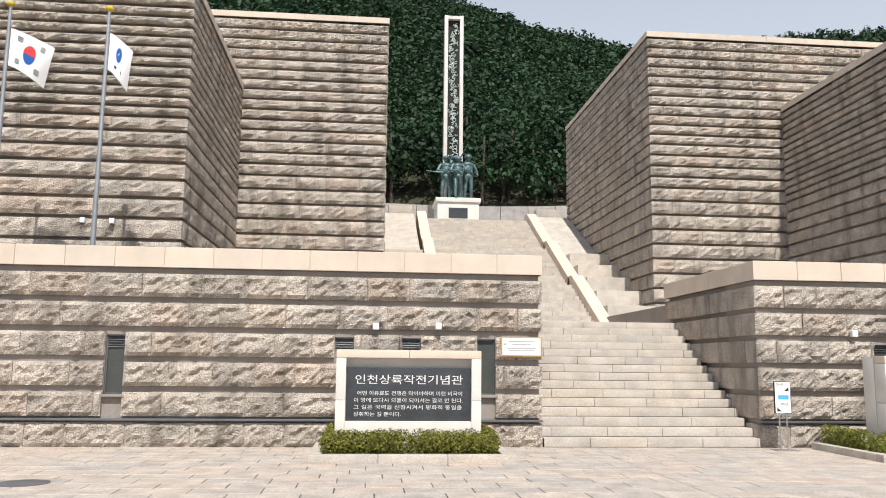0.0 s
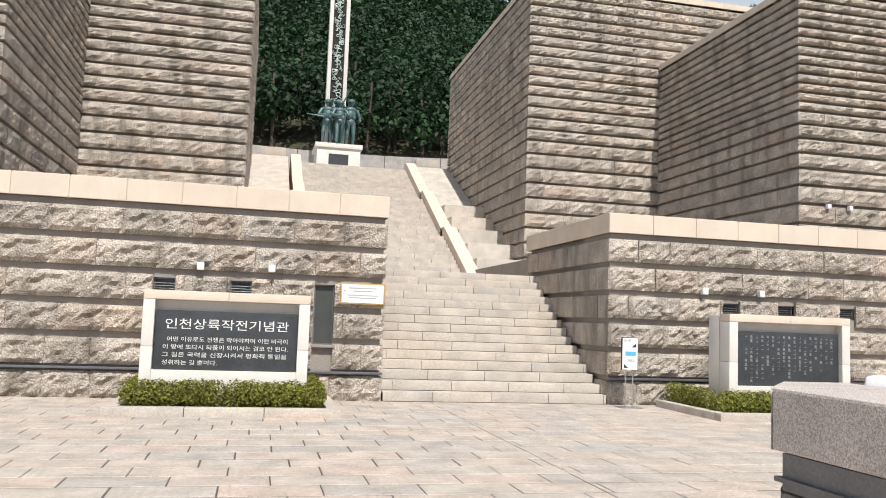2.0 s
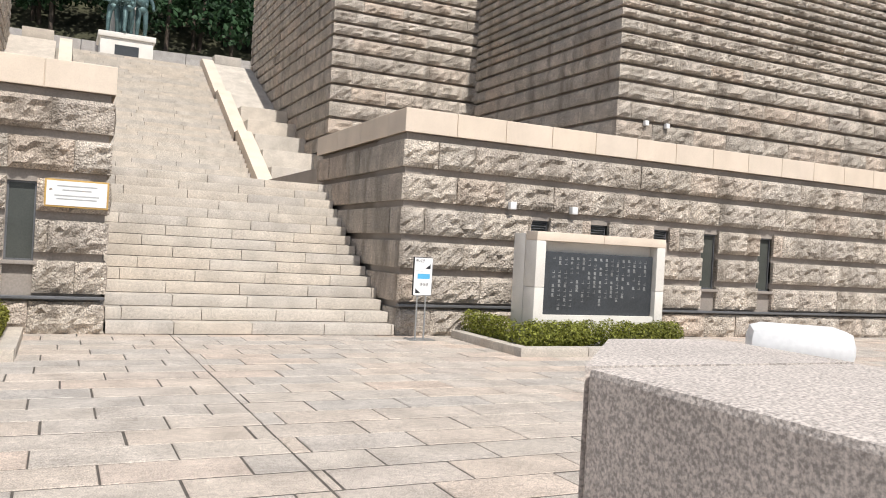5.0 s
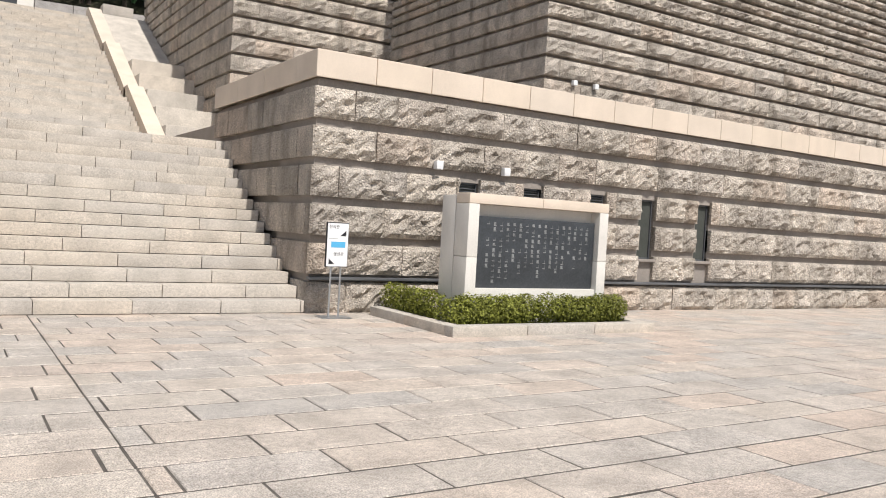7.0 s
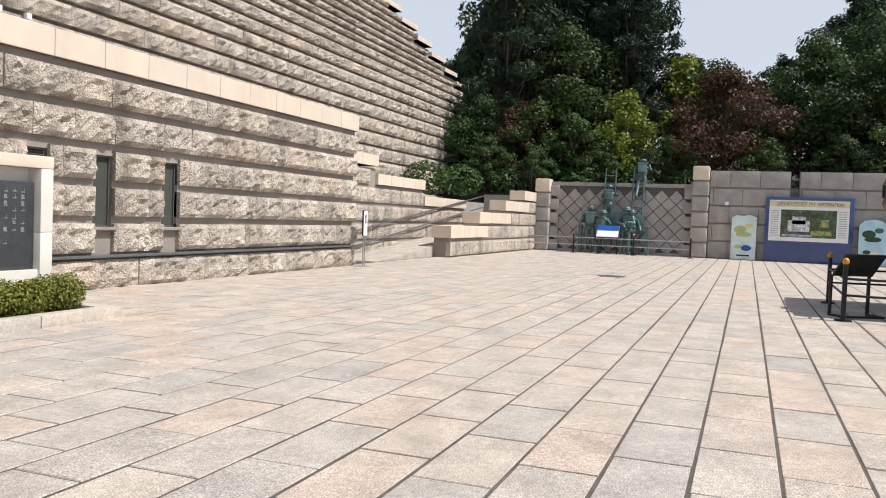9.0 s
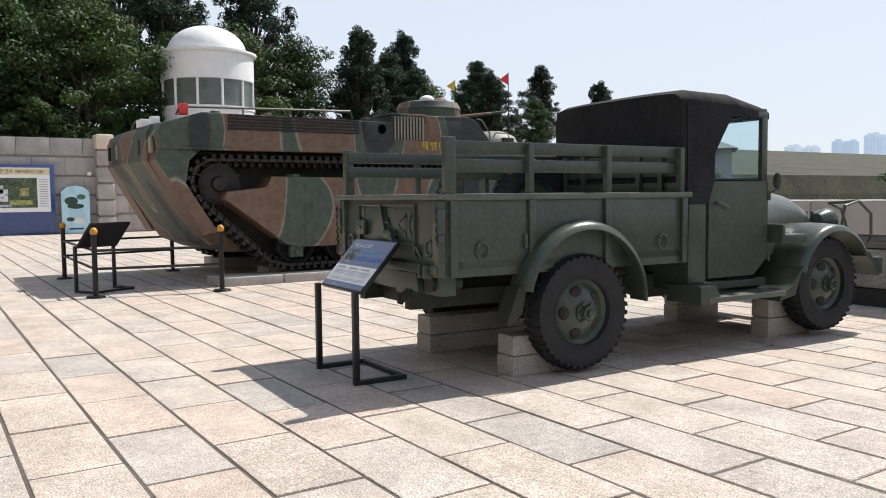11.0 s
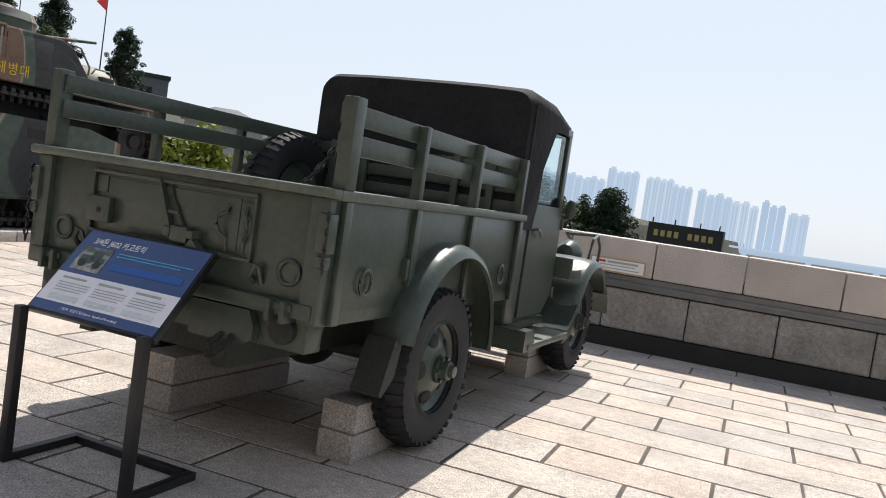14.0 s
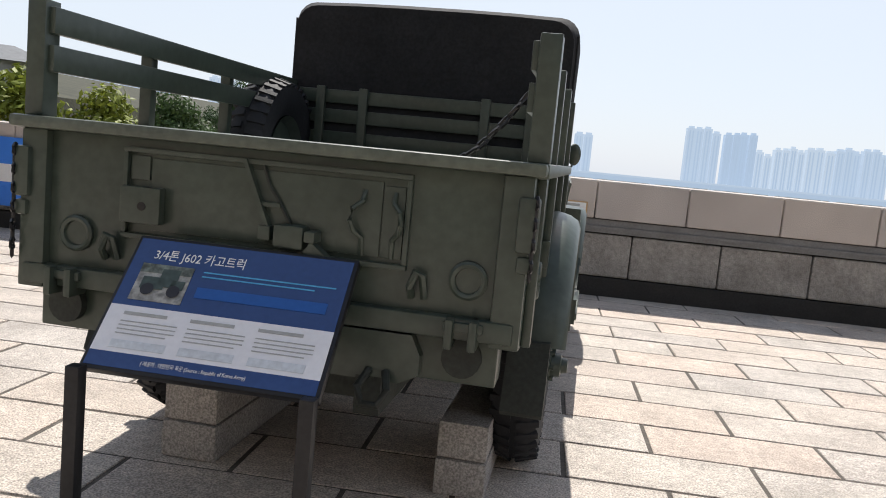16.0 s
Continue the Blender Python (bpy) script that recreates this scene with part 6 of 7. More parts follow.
def hedge_bed(x0, x1, y0, y1, seed):
    k = thing("planting_bed", "low kerbed planting bed edged with pale granite", "planter", group="hedged beds")
    L = (x1 - x0) / 3
    for q in range(3):
        part("kerb", boxes((x0 + q * L, x0 + (q + 1) * L - 0.008, y0, y0 + 0.2, -0.01, 0.13), bevel=0.01), STEP, k)
    for xx in (x0, x1 - 0.2):
        n = 2
        M = (y1 - y0 - 0.2) / n
        for q in range(n):
            part("kerb", boxes((xx, xx + 0.2, y0 + 0.205 + q * M, y0 + 0.2 + (q + 1) * M, -0.01, 0.128), bevel=0.01), STEP, k)
    part("soil", boxes((x0 + 0.2, x1 - 0.2, y0 + 0.2, y1, -0.01, 0.08)), SOIL, k)
    h = thing("box_hedge", "clipped green box hedge round the foot of the stele", "hedge", group="box hedges")
    g = random.Random(seed)
    lobes = []
    x = x0 + 0.35
    while x < x1 - 0.25:
        for yy in (y0 + 0.46, y0 + 0.5):
            lobes.append(((x, yy + g.uniform(-0.05, 0.05), 0.28 + g.uniform(-0.04, 0.03)), (0.2, 0.17, 0.2)))
        x += 0.16 if abs(x - (x0 + x1) / 2 + 0.1) > 0.2 else 0.34
    for yy in np.arange(y0 + 0.9, y1, 0.16):
        for xx in (x0 + 0.3, x1 - 0.3):
            lobes.append(((xx, yy, 0.28), (0.13, 0.2, 0.2)))
    me = mesh_from(*leaf_cloud(30000, lobes, 0.02, 0.6, 0.6, 0.5, seed), name="foliage")
    part("foliage", me, LEAF_HEDGE, h, smooth=False)
    bm = bmesh.new()
    for c, rr in lobes[:6]:
        rod(bm, (c[0], c[1], 0.05), (c[0], c[1], 0.3), 0.008, 0.005, 5)
    part("stems", bm, BARK, h)


hedge_bed(-0.12, 3.2, 13.66, 15.9, 41)
hedge_bed(9.42, 12.85, 13.68, 15.9, 42)

# ---- signs ----
SKYBLUE = mat("sky_blue_print", (0.1, 0.42, 0.7), 0.5, vary=0.04, bump=0)
INK = mat("black_print", (0.03, 0.03, 0.035), 0.5, vary=0.05, bump=0)


def standing_sign(x, y, w, z0, z1, full, label):
    t = thing("standing_sign", label, "sign", Matrix.Translation((x, y, 0)))
    part("foot", boxes((-0.22, 0.22, -0.14, 0.14, 0, 0.014), bevel=0.004), STEEL, t)
    for s in (-1, 1):
        bm = bmesh.new()
        rod(bm, (s * w * 0.22, 0, 0.01), (s * w * 0.22, 0, z0 + 0.05), 0.014, None, 10)
        part("post", bm, STEEL, t)
    b = part("board", boxes((-w / 2, w / 2, -0.02, 0.02, z0, z1), bevel=0.012), IRON, t)
    part("face", boxes((-w / 2 + 0.012, w / 2 - 0.012, -0.024, -0.019, z0 + 0.012, z1 - 0.012)), WHITE, b)
    h = z1 - z0
    if full:
        part("title", text_mesh("전시관", 0.055, Matrix.Translation((-w / 2 + 0.03, -0.025, z1 - 0.08)) @ face, depth=0.001), INK, b)
        part("title", text_mesh("영상관", 0.055, Matrix.Translation((-w / 2 + 0.11, -0.025, z0 + 0.16)) @ face, depth=0.001), INK, b)
        part("panel", boxes((-w / 2 + 0.07, w / 2 - 0.05, -0.026, -0.023, z0 + h * 0.44, z0 + h * 0.57)), SKYBLUE, b)
        for zc, k in ((z0 + h * 0.78, 1), (z0 + h * 0.15, -1)):
            part("arrow", prism(bmesh.new(), [(k * 0.03, zc - 0.05), (k * 0.12, zc - 0.05), (k * 0.12, zc + 0.03), (k * 0.105, zc + 0.01), (k * 0.08, zc - 0.01)], "y", -0.026, -0.023), INK, b, smooth=False)
            part("text_line", boxes((-w / 2 + 0.03, 0.0, -0.026, -0.023, zc - 0.09, zc - 0.083)), LETTER_DIM, b)
    else:
        part("symbol", boxes((-w * 0.2, w * 0.2, -0.026, -0.023, z0 + h * 0.5, z0 + h * 0.82), bevel=0.001), INK, b)
        part("symbol_mark", boxes((-w * 0.06, w * 0.06, -0.03, -0.027, z0 + h * 0.55, z0 + h * 0.75)), WHITE, b)


standing_sign(8.74, 15.65, 0.33, 0.69, 1.3, True, "white direction sign with a blue panel on two steel posts")
standing_sign(23.4, 15.85, 0.22, 0.75, 1.38, False, "narrow white sign with a black symbol on two posts")

GLOSSW = mat("glossy_white_print", (0.8, 0.8, 0.82), 0.15, vary=0.03, bump=0, spec=0.8)
NAVY = mat("navy_print", (0.025, 0.06, 0.19), 0.14, vary=0.06, bump=0, spec=0.7)
BLUE = mat("blue_print", (0.02, 0.1, 0.36), 0.35, vary=0.06, bump=0)


def info_stand(m, label, full):
    """A sloping information panel on a black steel frame; the panel's own axes: x along, y up the slope, z out."""
    t = thing("information_stand", label, "information panel", m)
    tilt = Matrix.Translation((0, 0, 0.802)) @ Matrix.Rotation(radians(48.3), 4, "X")
    W, H = 0.33, 0.213
    bm = boxes((-W - 0.012, W + 0.012, -H - 0.012, H + 0.012, -0.03, 0.0), bevel=0.006)
    bm.transform(tilt)
    b = part("panel_frame", bm, IRON, t)

    def flat(name, x0, x1, y0, y1, z, mt):
        q = boxes((x0, x1, y0, y1, z, z + 0.0012))
        q.transform(tilt)
        return part(name, q, mt, b, smooth=False)
    flat("blue_field", -W, W, -0.02, H, 0.001, NAVY)
    flat("white_field", -W, W, -H + 0.045, -0.02, 0.001, GLOSSW)
    flat("blue_foot", -W, W, -H, -H + 0.045, 0.001, NAVY)
    if full:
        part("title", text_mesh("3/4톤 J602 카고트럭", 0.042, tilt @ Matrix.Translation((-0.27, 0.145, 0.003)), width=0.28, depth=0.0006), WHITE, b)
        part("credit", text_mesh("( 제공처 : 대한민국 육군 (Source : Republic of Korea Army)", 0.016, tilt @ Matrix.Translation((-0.17, -H + 0.016, 0.003)), width=0.3, depth=0.0004), WHITE, b)
    else:
        flat("title_bar", -0.27, 0.05, 0.14, 0.165, 0.003, WHITE)
    flat("photo", -0.29, -0.13, 0.0, 0.125, 0.003, mat("photo_ground", (0.3, 0.3, 0.28), 0.4, vary=0.3, scale=30, bump=0))
    flat("photo_sky", -0.29, -0.13, 0.095, 0.125, 0.0043, mat("photo_trees", (0.12, 0.14, 0.12), 0.4, vary=0.4, scale=60, bump=0))
    pg = mat("photo_green", (0.06, 0.085, 0.075), 0.4, vary=0.2, scale=40, bump=0)
    for a in ((-0.27, -0.2, 0.04, 0.08), (-0.22, -0.165, 0.05, 0.11), (-0.18, -0.14, 0.045, 0.075)):
        flat("photo_truck", *a, 0.0056, pg)
    for cx in (-0.245, -0.165):
        q = bmesh.new()
        bmesh.ops.create_circle(q, cap_ends=True, segments=16, radius=0.02, matrix=Matrix.Translation((cx, 0.038, 0.0072)))
        q.transform(tilt)
        part("photo_wheel", q, INK, b, smooth=False)
    flat("blue_strip", -0.1, 0.29, 0.03, 0.065, 0.003, BLUE)
    for y, x1 in ((0.115, 0.3), (0.1, 0.24)):
        flat("text_line", -0.1, x1, y, y + 0.004, 0.003, SKYBLUE)
    for k, x in enumerate((-0.28, -0.08, 0.12)):
        flat("heading", x, x + 0.13, -0.05, -0.04, 0.003, LETTER_DIM)
        for q in range(4):
            flat("text_line", x, x + 0.17 - 0.02 * (q == 3), -0.072 - 0.013 * q, -0.069 - 0.013 * q, 0.003, LETTER_DIM)
        flat("text_block", x, x + 0.16, -0.155, -0.13, 0.003, mat("pale_grey_print", (0.62, 0.66, 0.7), 0.5, bump=0))
    for s in (-1, 1):
        part("leg", boxes((s * (W - 0.005) - 0.02, s * (W - 0.005) + 0.02, -0.2, -0.16, 0, 0.648), bevel=0.003), IRON, t)
        part("foot", boxes((s * (W - 0.005) - 0.02, s * (W - 0.005) + 0.02, -0.16, 0.2, 0, 0.035), bevel=0.003), IRON, t)
    part("cross_foot", boxes((-W + 0.025, W - 0.025, 0.165, 0.2, 0, 0.034), bevel=0.003), IRON, t)
    return t


info_stand(pose(12.407, 4.957, 0, 0, 0, 178), "sloping blue and white panel on a black steel frame", True)
info_stand(pose(19.3, 5.42, 0, 0, 0, 120), "sloping dark information panel on a black frame", False)

# ---- barrier before the carrier ----
AMBER = mat("amber_cap", (0.5, 0.25, 0.03), 0.4, bump=0)
POSTS = [(18.2, 4.1), (18.5, 5.68), (21.55, 5.62), (21.9, 3.8)]
for k, (x, y) in enumerate(POSTS):
    t = thing("barrier_post", "black iron barrier post with an amber cap", "post", Matrix.Translation((x, y, 0)), "barrier posts")
    bm = bmesh.new()
    rod(bm, (0, 0, 0), (0, 0, 0.03), 0.13, 0.11, 16)
    rod(bm, (0, 0, 0.03), (0, 0, 0.84), 0.035, None, 12)
    part("post", bm, IRON, t)
    bm = bmesh.new()
    ball(bm, (0, 0, 0.87), (0.05, 0.05, 0.055), 12)
    part("cap", bm, AMBER, t)
    if k:
        px, py = POSTS[k - 1]
        for z in (0.38, 0.62):
            t2 = thing("barrier_rail", "black iron rail between the barrier posts", "rail", group="barrier rails")
            bm = bmesh.new()
            rod(bm, (px, py, z), (x, y, z), 0.018, None, 8)
            part("bar", bm, IRON, t2)

# ---- information wall ----
bd = thing("notice_board", "large navy notice board with an aerial map of the site", "notice board", Matrix.Translation((WX - 0.3, 4.79, 0)))
part("backboard", boxes((0, 0.12, -1.62, 1.6, 0.02, 2.62), bevel=0.01), NAVY, bd)
pr = part("print", boxes((-0.008, 0, -1.46, 1.46, 0.86, 2.5)), WHITE, bd)
part("header", boxes((-0.012, -0.008, -1.46, 1.46, 2.24, 2.47)), mat("cream_print", (0.7, 0.62, 0.4), 0.5), pr)
side = Matrix.Rotation(radians(-90), 4, "Z") @ Matrix.Rotation(radians(90), 4, "X")
part("title", text_mesh("인천상륙작전기념관 안내  INFORMATION", 0.19, Matrix.Translation((-0.014, 1.22, 2.29)) @ side, width=2.45, depth=0.001), INK, pr)
part("map", boxes((-0.012, -0.008, -1.02, 1.02, 1.02, 2.12)), mat("map_green", (0.07, 0.1, 0.055), 0.5, vary=0.5, scale=3, fine=12, bump=0), pr)
for a, c in (((-0.05, 0.75, 1.25, 1.7), (0.6, 0.6, 0.62)), ((0.1, 0.6, 1.55, 1.85), (0.5, 0.5, 0.55)), ((-0.85, -0.1, 1.12, 1.3), (0.3, 0.33, 0.1)), ((-0.75, -0.45, 1.45, 1.75), (0.32, 0.3, 0.12)), ((-0.15, 0.95, 1.05, 1.14), (0.35, 0.38, 0.5))):
    part("map_area", boxes((-0.016, -0.012, *a)), mat("map_tone", c, 0.5, vary=0.5, scale=8, fine=20, bump=0), pr)
for s in (-1, 1):
    for k in range(12):
        part("caption", boxes((-0.012, -0.008, s * 1.24 - 0.14, s * 1.24 + 0.14, 2.05 - 0.09 * k, 2.08 - 0.09 * k)), LETTER_DIM, pr)
rq = random.Random(6)
for yc, cols, lb in ((7.18, ((0.62, 0.75, 0.74), (0.45, 0.5, 0.2), (0.7, 0.6, 0.2), (0.02, 0.1, 0.35)), "pale shaped panel printed with coloured blots"), (2.46, ((0.45, 0.68, 0.78), (0.03, 0.06, 0.04), (0.06, 0.14, 0.1), (0.7, 0.72, 0.7)), "light blue shaped panel printed with dark blots")):
    ps = thing("shaped_panel", lb, "sign board", Matrix.Translation((WX - 0.25, yc, 0)), "shaped panels at the wall")
    ed = [(-0.48, 0.02), (0.48, 0.02), (0.48, 1.74), (0.3, 1.84), (0.05, 1.8), (-0.2, 1.87), (-0.48, 1.76)] if yc > 5 else [(-0.5, 0.02), (0.5, 0.02), (0.5, 1.6), (0.3, 1.78), (0.0, 1.84), (-0.3, 1.78), (-0.5, 1.6)]
    b = part("board", prism(bmesh.new(), ed, "x", 0, 0.1), mat("panel_ground", cols[0], 0.5, bump=0), ps, smooth=False)
    for k, (cy, cz, ry, rz, c) in enumerate(((0.15, 1.25, 0.24, 0.16, cols[1]), (-0.2, 1.4, 0.16, 0.1, cols[2]), (0.0, 1.05, 0.3, 0.1, cols[1]), (-0.12, 0.5, 0.2, 0.12, cols[3]), (0.2, 0.55, 0.14, 0.08, cols[1]))):
        q = bmesh.new()
        bmesh.ops.create_circle(q, cap_ends=True, segments=18, radius=1, matrix=Matrix.Translation((-0.004 - 0.002 * k, cy, cz)) @ Matrix.Rotation(radians(90), 4, "Y") @ Matrix.Diagonal((rz, ry, 1, 1)))
        part("blot", q, mat("blot", c, 0.5, bump=0), b, smooth=False)
    part("text_line", boxes((-0.004, 0, -0.25, 0.25, 0.16, 0.22)), INK, b)
for y, z in ((7.9, 2.3), (1.9, 2.3)):
    t = thing("wall_lamp", "small white box lamp fixed to the granite wall", "lamp", Matrix.Translation((WX - 0.04, y, z)), "wall lamps")
    part("housing", boxes((-0.06, 0.05, -0.07, 0.07, -0.07, 0.07), bevel=0.015), WHITE, t)

# ---- bronze figures ----


def limb(bm, *pts):
    for (a, ra), (b, rb) in zip(pts, pts[1:]):
        rod(bm, a, b, ra, rb, 10)
        ball(bm, b, rb, 8)


def soldier(name, m, s, arms, stride, label, pack=True, rifle=None):
    """A helmeted bronze figure as one plain mesh; arms: two elbow and fist places."""
    bm = bmesh.new()
    for sx, k in ((-1, stride), (1, -stride)):
        limb(bm, ((sx * 0.1, 0, 0.92), 0.1), ((sx * 0.13, -k * 0.5 - 0.03, 0.5), 0.075), ((sx * 0.14, -k + 0.02, 0.1), 0.055))
        ball(bm, (sx * 0.14, -k - 0.06, 0.05), (0.06, 0.14, 0.055), 10)
    ball(bm, (0, 0, 0.95), (0.19, 0.14, 0.14), 12)
    ball(bm, (0, 0.0, 1.22), (0.2, 0.14, 0.28), 12)
    ball(bm, (0, 0.0, 1.4), (0.23, 0.13, 0.12), 12)
    for sx in (-1, 1):
        ball(bm, (sx * 0.1, -0.12, 1.1), (0.06, 0.05, 0.08), 8)
    limb(bm, ((0, 0, 1.45), 0.06), ((0, -0.01, 1.58), 0.06))
    ball(bm, (0, -0.02, 1.64), (0.09, 0.105, 0.12), 12)
    ball(bm, (0, -0.01, 1.71), (0.14, 0.16, 0.1), 14)
    bmesh.ops.create_cone(bm, cap_ends=True, segments=18, radius1=0.155, radius2=0.14, depth=0.025, matrix=Matrix.Translation((0, -0.015, 1.69)))
    for sx, (el, fist) in zip((-1, 1), arms):
        limb(bm, ((sx * 0.22, 0, 1.42), 0.07), (el, 0.058), (fist, 0.045))
        ball(bm, fist, 0.055, 8)
    if pack:
        box(bm, -0.16, 0.16, 0.12, 0.28, 1.12, 1.46, 0.03)
        rod(bm, (-0.2, 0.2, 1.5), (0.2, 0.2, 1.5), 0.06, None, 10)
    if rifle:
        a, b = Vector(rifle[0]), Vector(rifle[1])
        rod(bm, a, a.lerp(b, 0.55), 0.035, 0.025, 8)
        rod(bm, a.lerp(b, 0.5), b, 0.014, None, 8)
    t = part(name, bm, BRONZE)
    t.matrix_world = m @ Matrix.Diagonal((s, s, s, 1))
    return tagged(t, label, "statue")


REST = (((-0.34, -0.02, 1.15), (-0.3, -0.2, 0.98)), ((0.34, -0.02, 1.15), (0.3, -0.2, 0.98)))
HOLD = (((-0.33, -0.12, 1.18), (-0.05, -0.3, 1.12)), ((0.33, -0.12, 1.18), (0.16, -0.32, 1.2)))
CLIMB = (((-0.3, -0.2, 1.4), (-0.2, -0.35, 1.7)), ((0.3, -0.2, 1.3), (0.2, -0.35, 1.5)))
GX, GY, GZ = 6.32, 51.2, 12.0
ped = thing("monument_pedestal", "white granite pedestal with a dark name plate", "pedestal", Matrix.Translation((GX, 51.6, 0)))
part("plinth", boxes((-1.55, 1.55, -1.45, 1.5, TOPZ, TOPZ + 0.5), bevel=0.03), PALEGRAN, ped)
part("die", boxes((-1.32, 1.32, -1.25, 1.3, TOPZ + 0.5, 11.72), bevel=0.02), PALEGRAN, ped)
part("cap", boxes((-1.44, 1.44, -1.36, 1.42, 11.72, 12.0), bevel=0.03), PALEGRAN, ped)
part("name_plate", boxes((-0.6, 0.6, -1.28, -1.25, 10.7, 11.35)), SLATE, ped)
soldier("soldier_statue", pose(GX - 0.72, GY, GZ, 0, 0, -10), 1.62, HOLD, 0.1, "dark green bronze soldier holding a rifle on the pedestal", rifle=((-0.1, -0.3, 1.05), (-0.75, -0.45, 1.1)))
soldier("soldier_statue", pose(GX + 0.02, GY - 0.45, GZ, 0, 0, 5), 1.55, HOLD, 0.2, "dark green bronze soldier stepping forward on the pedestal", rifle=((0.1, -0.3, 0.9), (0.25, -0.4, 1.6)))
soldier("soldier_statue", pose(GX + 0.72, GY + 0.05, GZ, 0, 0, 12), 1.7, REST, 0.05, "dark green bronze soldier standing upright on the pedestal")
soldier("soldier_statue", pose(GX - 0.1, GY + 0.5, GZ, 0, 0, 0), 1.7, CLIMB, 0.1, "dark green bronze soldier raising a rifle on the pedestal", rifle=((0.1, -0.3, 1.5), (0.45, -0.5, 2.15)))

ob_ = thing("memorial_pylon", "tall pale pylon with a green pierced bronze lattice", "monument", Matrix.Translation((6.16, 52.5, 12.0)))
for x0, x1 in ((-0.64, -0.4), (0.4, 0.64)):
    part("pillar", boxes((x0, x1, -0.3, 0.3, 0, 13.0), bevel=0.02), PALEGRAN, ob_)
part("head", boxes((-0.4, 0.4, -0.28, 0.28, 12.75, 12.97)), PALEGRAN, ob_)
part("core", boxes((-0.4, 0.4, 0.02, 0.2, 0, 12.75)), DARKGAP, ob_)
rk = random.Random(17)
lat = bmesh.new()
for k in range(150):
    cx, cz, rr = rk.uniform(-0.26, 0.26), 0.25 + 12.3 * k / 150 + rk.uniform(-0.1, 0.1), rk.uniform(0.07, 0.17)
    a0, a1 = rk.uniform(0, 6.28), rk.uniform(3.0, 5.5)
    tube(lat, [(max(-0.39, min(0.39, cx + rr * (1 - q * 0.05) * math.cos(a0 + a1 * q / 7))), -0.02 + rk.uniform(-0.02, 0.0), cz + rr * (1 - q * 0.05) * math.sin(a0 + a1 * q / 7)) for q in range(8)], 0.036, 5)
part("lattice", lat, mat("pale_verdigris", (0.4, 0.47, 0.43), 0.6, 0.3, vary=0.3, bump=0.1), ob_)

RX = WX - 0.75
for y, z, s, arms, stride, tx, lb in ((13.4, 0, 1.12, HOLD, 0.05, 100, "blue-green bronze soldier standing beside the relief wall"), (12.85, 0.0, 1.02, HOLD, 0.12, 60, "blue-green bronze soldier leaning in beside a comrade"), (11.85, 0, 1.12, HOLD, 0.08, -100, "blue-green bronze soldier facing the ladders"),
                                      (11.65, 0, 1.05, REST, 0.1, -60, "blue-green bronze soldier waiting below the ladder")):
    soldier("soldier_statue", pose(RX, y, z + 0.02, 0, 0, tx), s, arms, stride, lb)
soldier("soldier_statue", pose(RX + 0.25, 12.7, 1.15, 8, 0, 90), 1.02, CLIMB, 0.15, "blue-green bronze soldier climbing a scaling ladder")
soldier("soldier_statue", pose(RX + 0.5, 11.4, 2.35, 20, 0, 90), 1.05, CLIMB, 0.2, "blue-green bronze soldier climbing over the wall", rifle=((0.1, -0.3, 1.0), (0.35, -0.35, 0.7)))
for y in (12.7, 11.5):
    lad = thing("scaling_ladder", "blue-green bronze scaling ladder leaning on the relief wall", "ladder", group="scaling ladders")
    for dy in (-0.22, 0.22):
        bm = bmesh.new()
        rod(bm, (RX + 0.1, y + dy, 0), (WX + 0.0, y + dy, 3.7), 0.03, None, 8)
        part("rail", bm, BRONZE, lad)
    for k in range(10):
        bm = bmesh.new()
        p = (k + 1) / 11
        rod(bm, (RX + 0.1 + 0.65 * p, y - 0.22, 3.7 * p), (RX + 0.1 + 0.65 * p, y + 0.22, 3.7 * p), 0.02, None, 8)
        part("rung", bm, BRONZE, lad)
lc = part("landing_craft_bow", boxes((RX - 0.1, RX + 0.15, 10.9, 11.06, 0, 1.2), (RX - 0.1, RX + 0.15, 13.72, 13.88, 0, 1.2), (RX + 0.3, RX + 0.45, 11.2, 13.0, 0.9, 1.7), bevel=0.03), BRONZE)
tagged(lc, "blue-green bronze side plates of a landing craft", "statue")
ys = [16.0, 13.9, 11.4, 9.15]
for k, y in enumerate(ys):
    t = thing("barrier_post", "black iron barrier post with an amber cap", "post", Matrix.Translation((WX - 1.6, y, 0)), "barrier posts")
    bm = bmesh.new()
    rod(bm, (0, 0, 0), (0, 0, 0.03), 0.13, 0.11, 14)
    rod(bm, (0, 0, 0.03), (0, 0, 0.82), 0.035, None, 10)
    part("post", bm, IRON, t)
    bm = bmesh.new()
    ball(bm, (0, 0, 0.85), (0.05, 0.05, 0.055), 10)
    part("cap", bm, AMBER, t)
    if k:
        for z in (0.36, 0.66):
            t2 = thing("barrier_rail", "steel rail between the barrier posts", "rail", group="barrier rails")
            bm = bmesh.new()
            rod(bm, (WX - 1.6, ys[k - 1], z), (WX - 1.6, y, z), 0.022, None, 8)
            part("bar", bm, STEEL, t2)
st = thing("information_stand", "small blue and white caption stand before the figures", "information panel", pose(WX - 1.45, 12.5, 0, 0, 0, -90))
q = boxes((-0.45, 0.45, -0.3, 0.3, 0, 0.03))
q.transform(Matrix.Translation((0, 0, 0.95)) @ Matrix.Rotation(radians(50), 4, "X"))
part("panel", q, WHITE, st)
q = boxes((-0.45, 0.45, 0.02, 0.3, 0.03, 0.034))
q.transform(Matrix.Translation((0, 0, 0.95)) @ Matrix.Rotation(radians(50), 4, "X"))
part("header", q, BLUE, st)
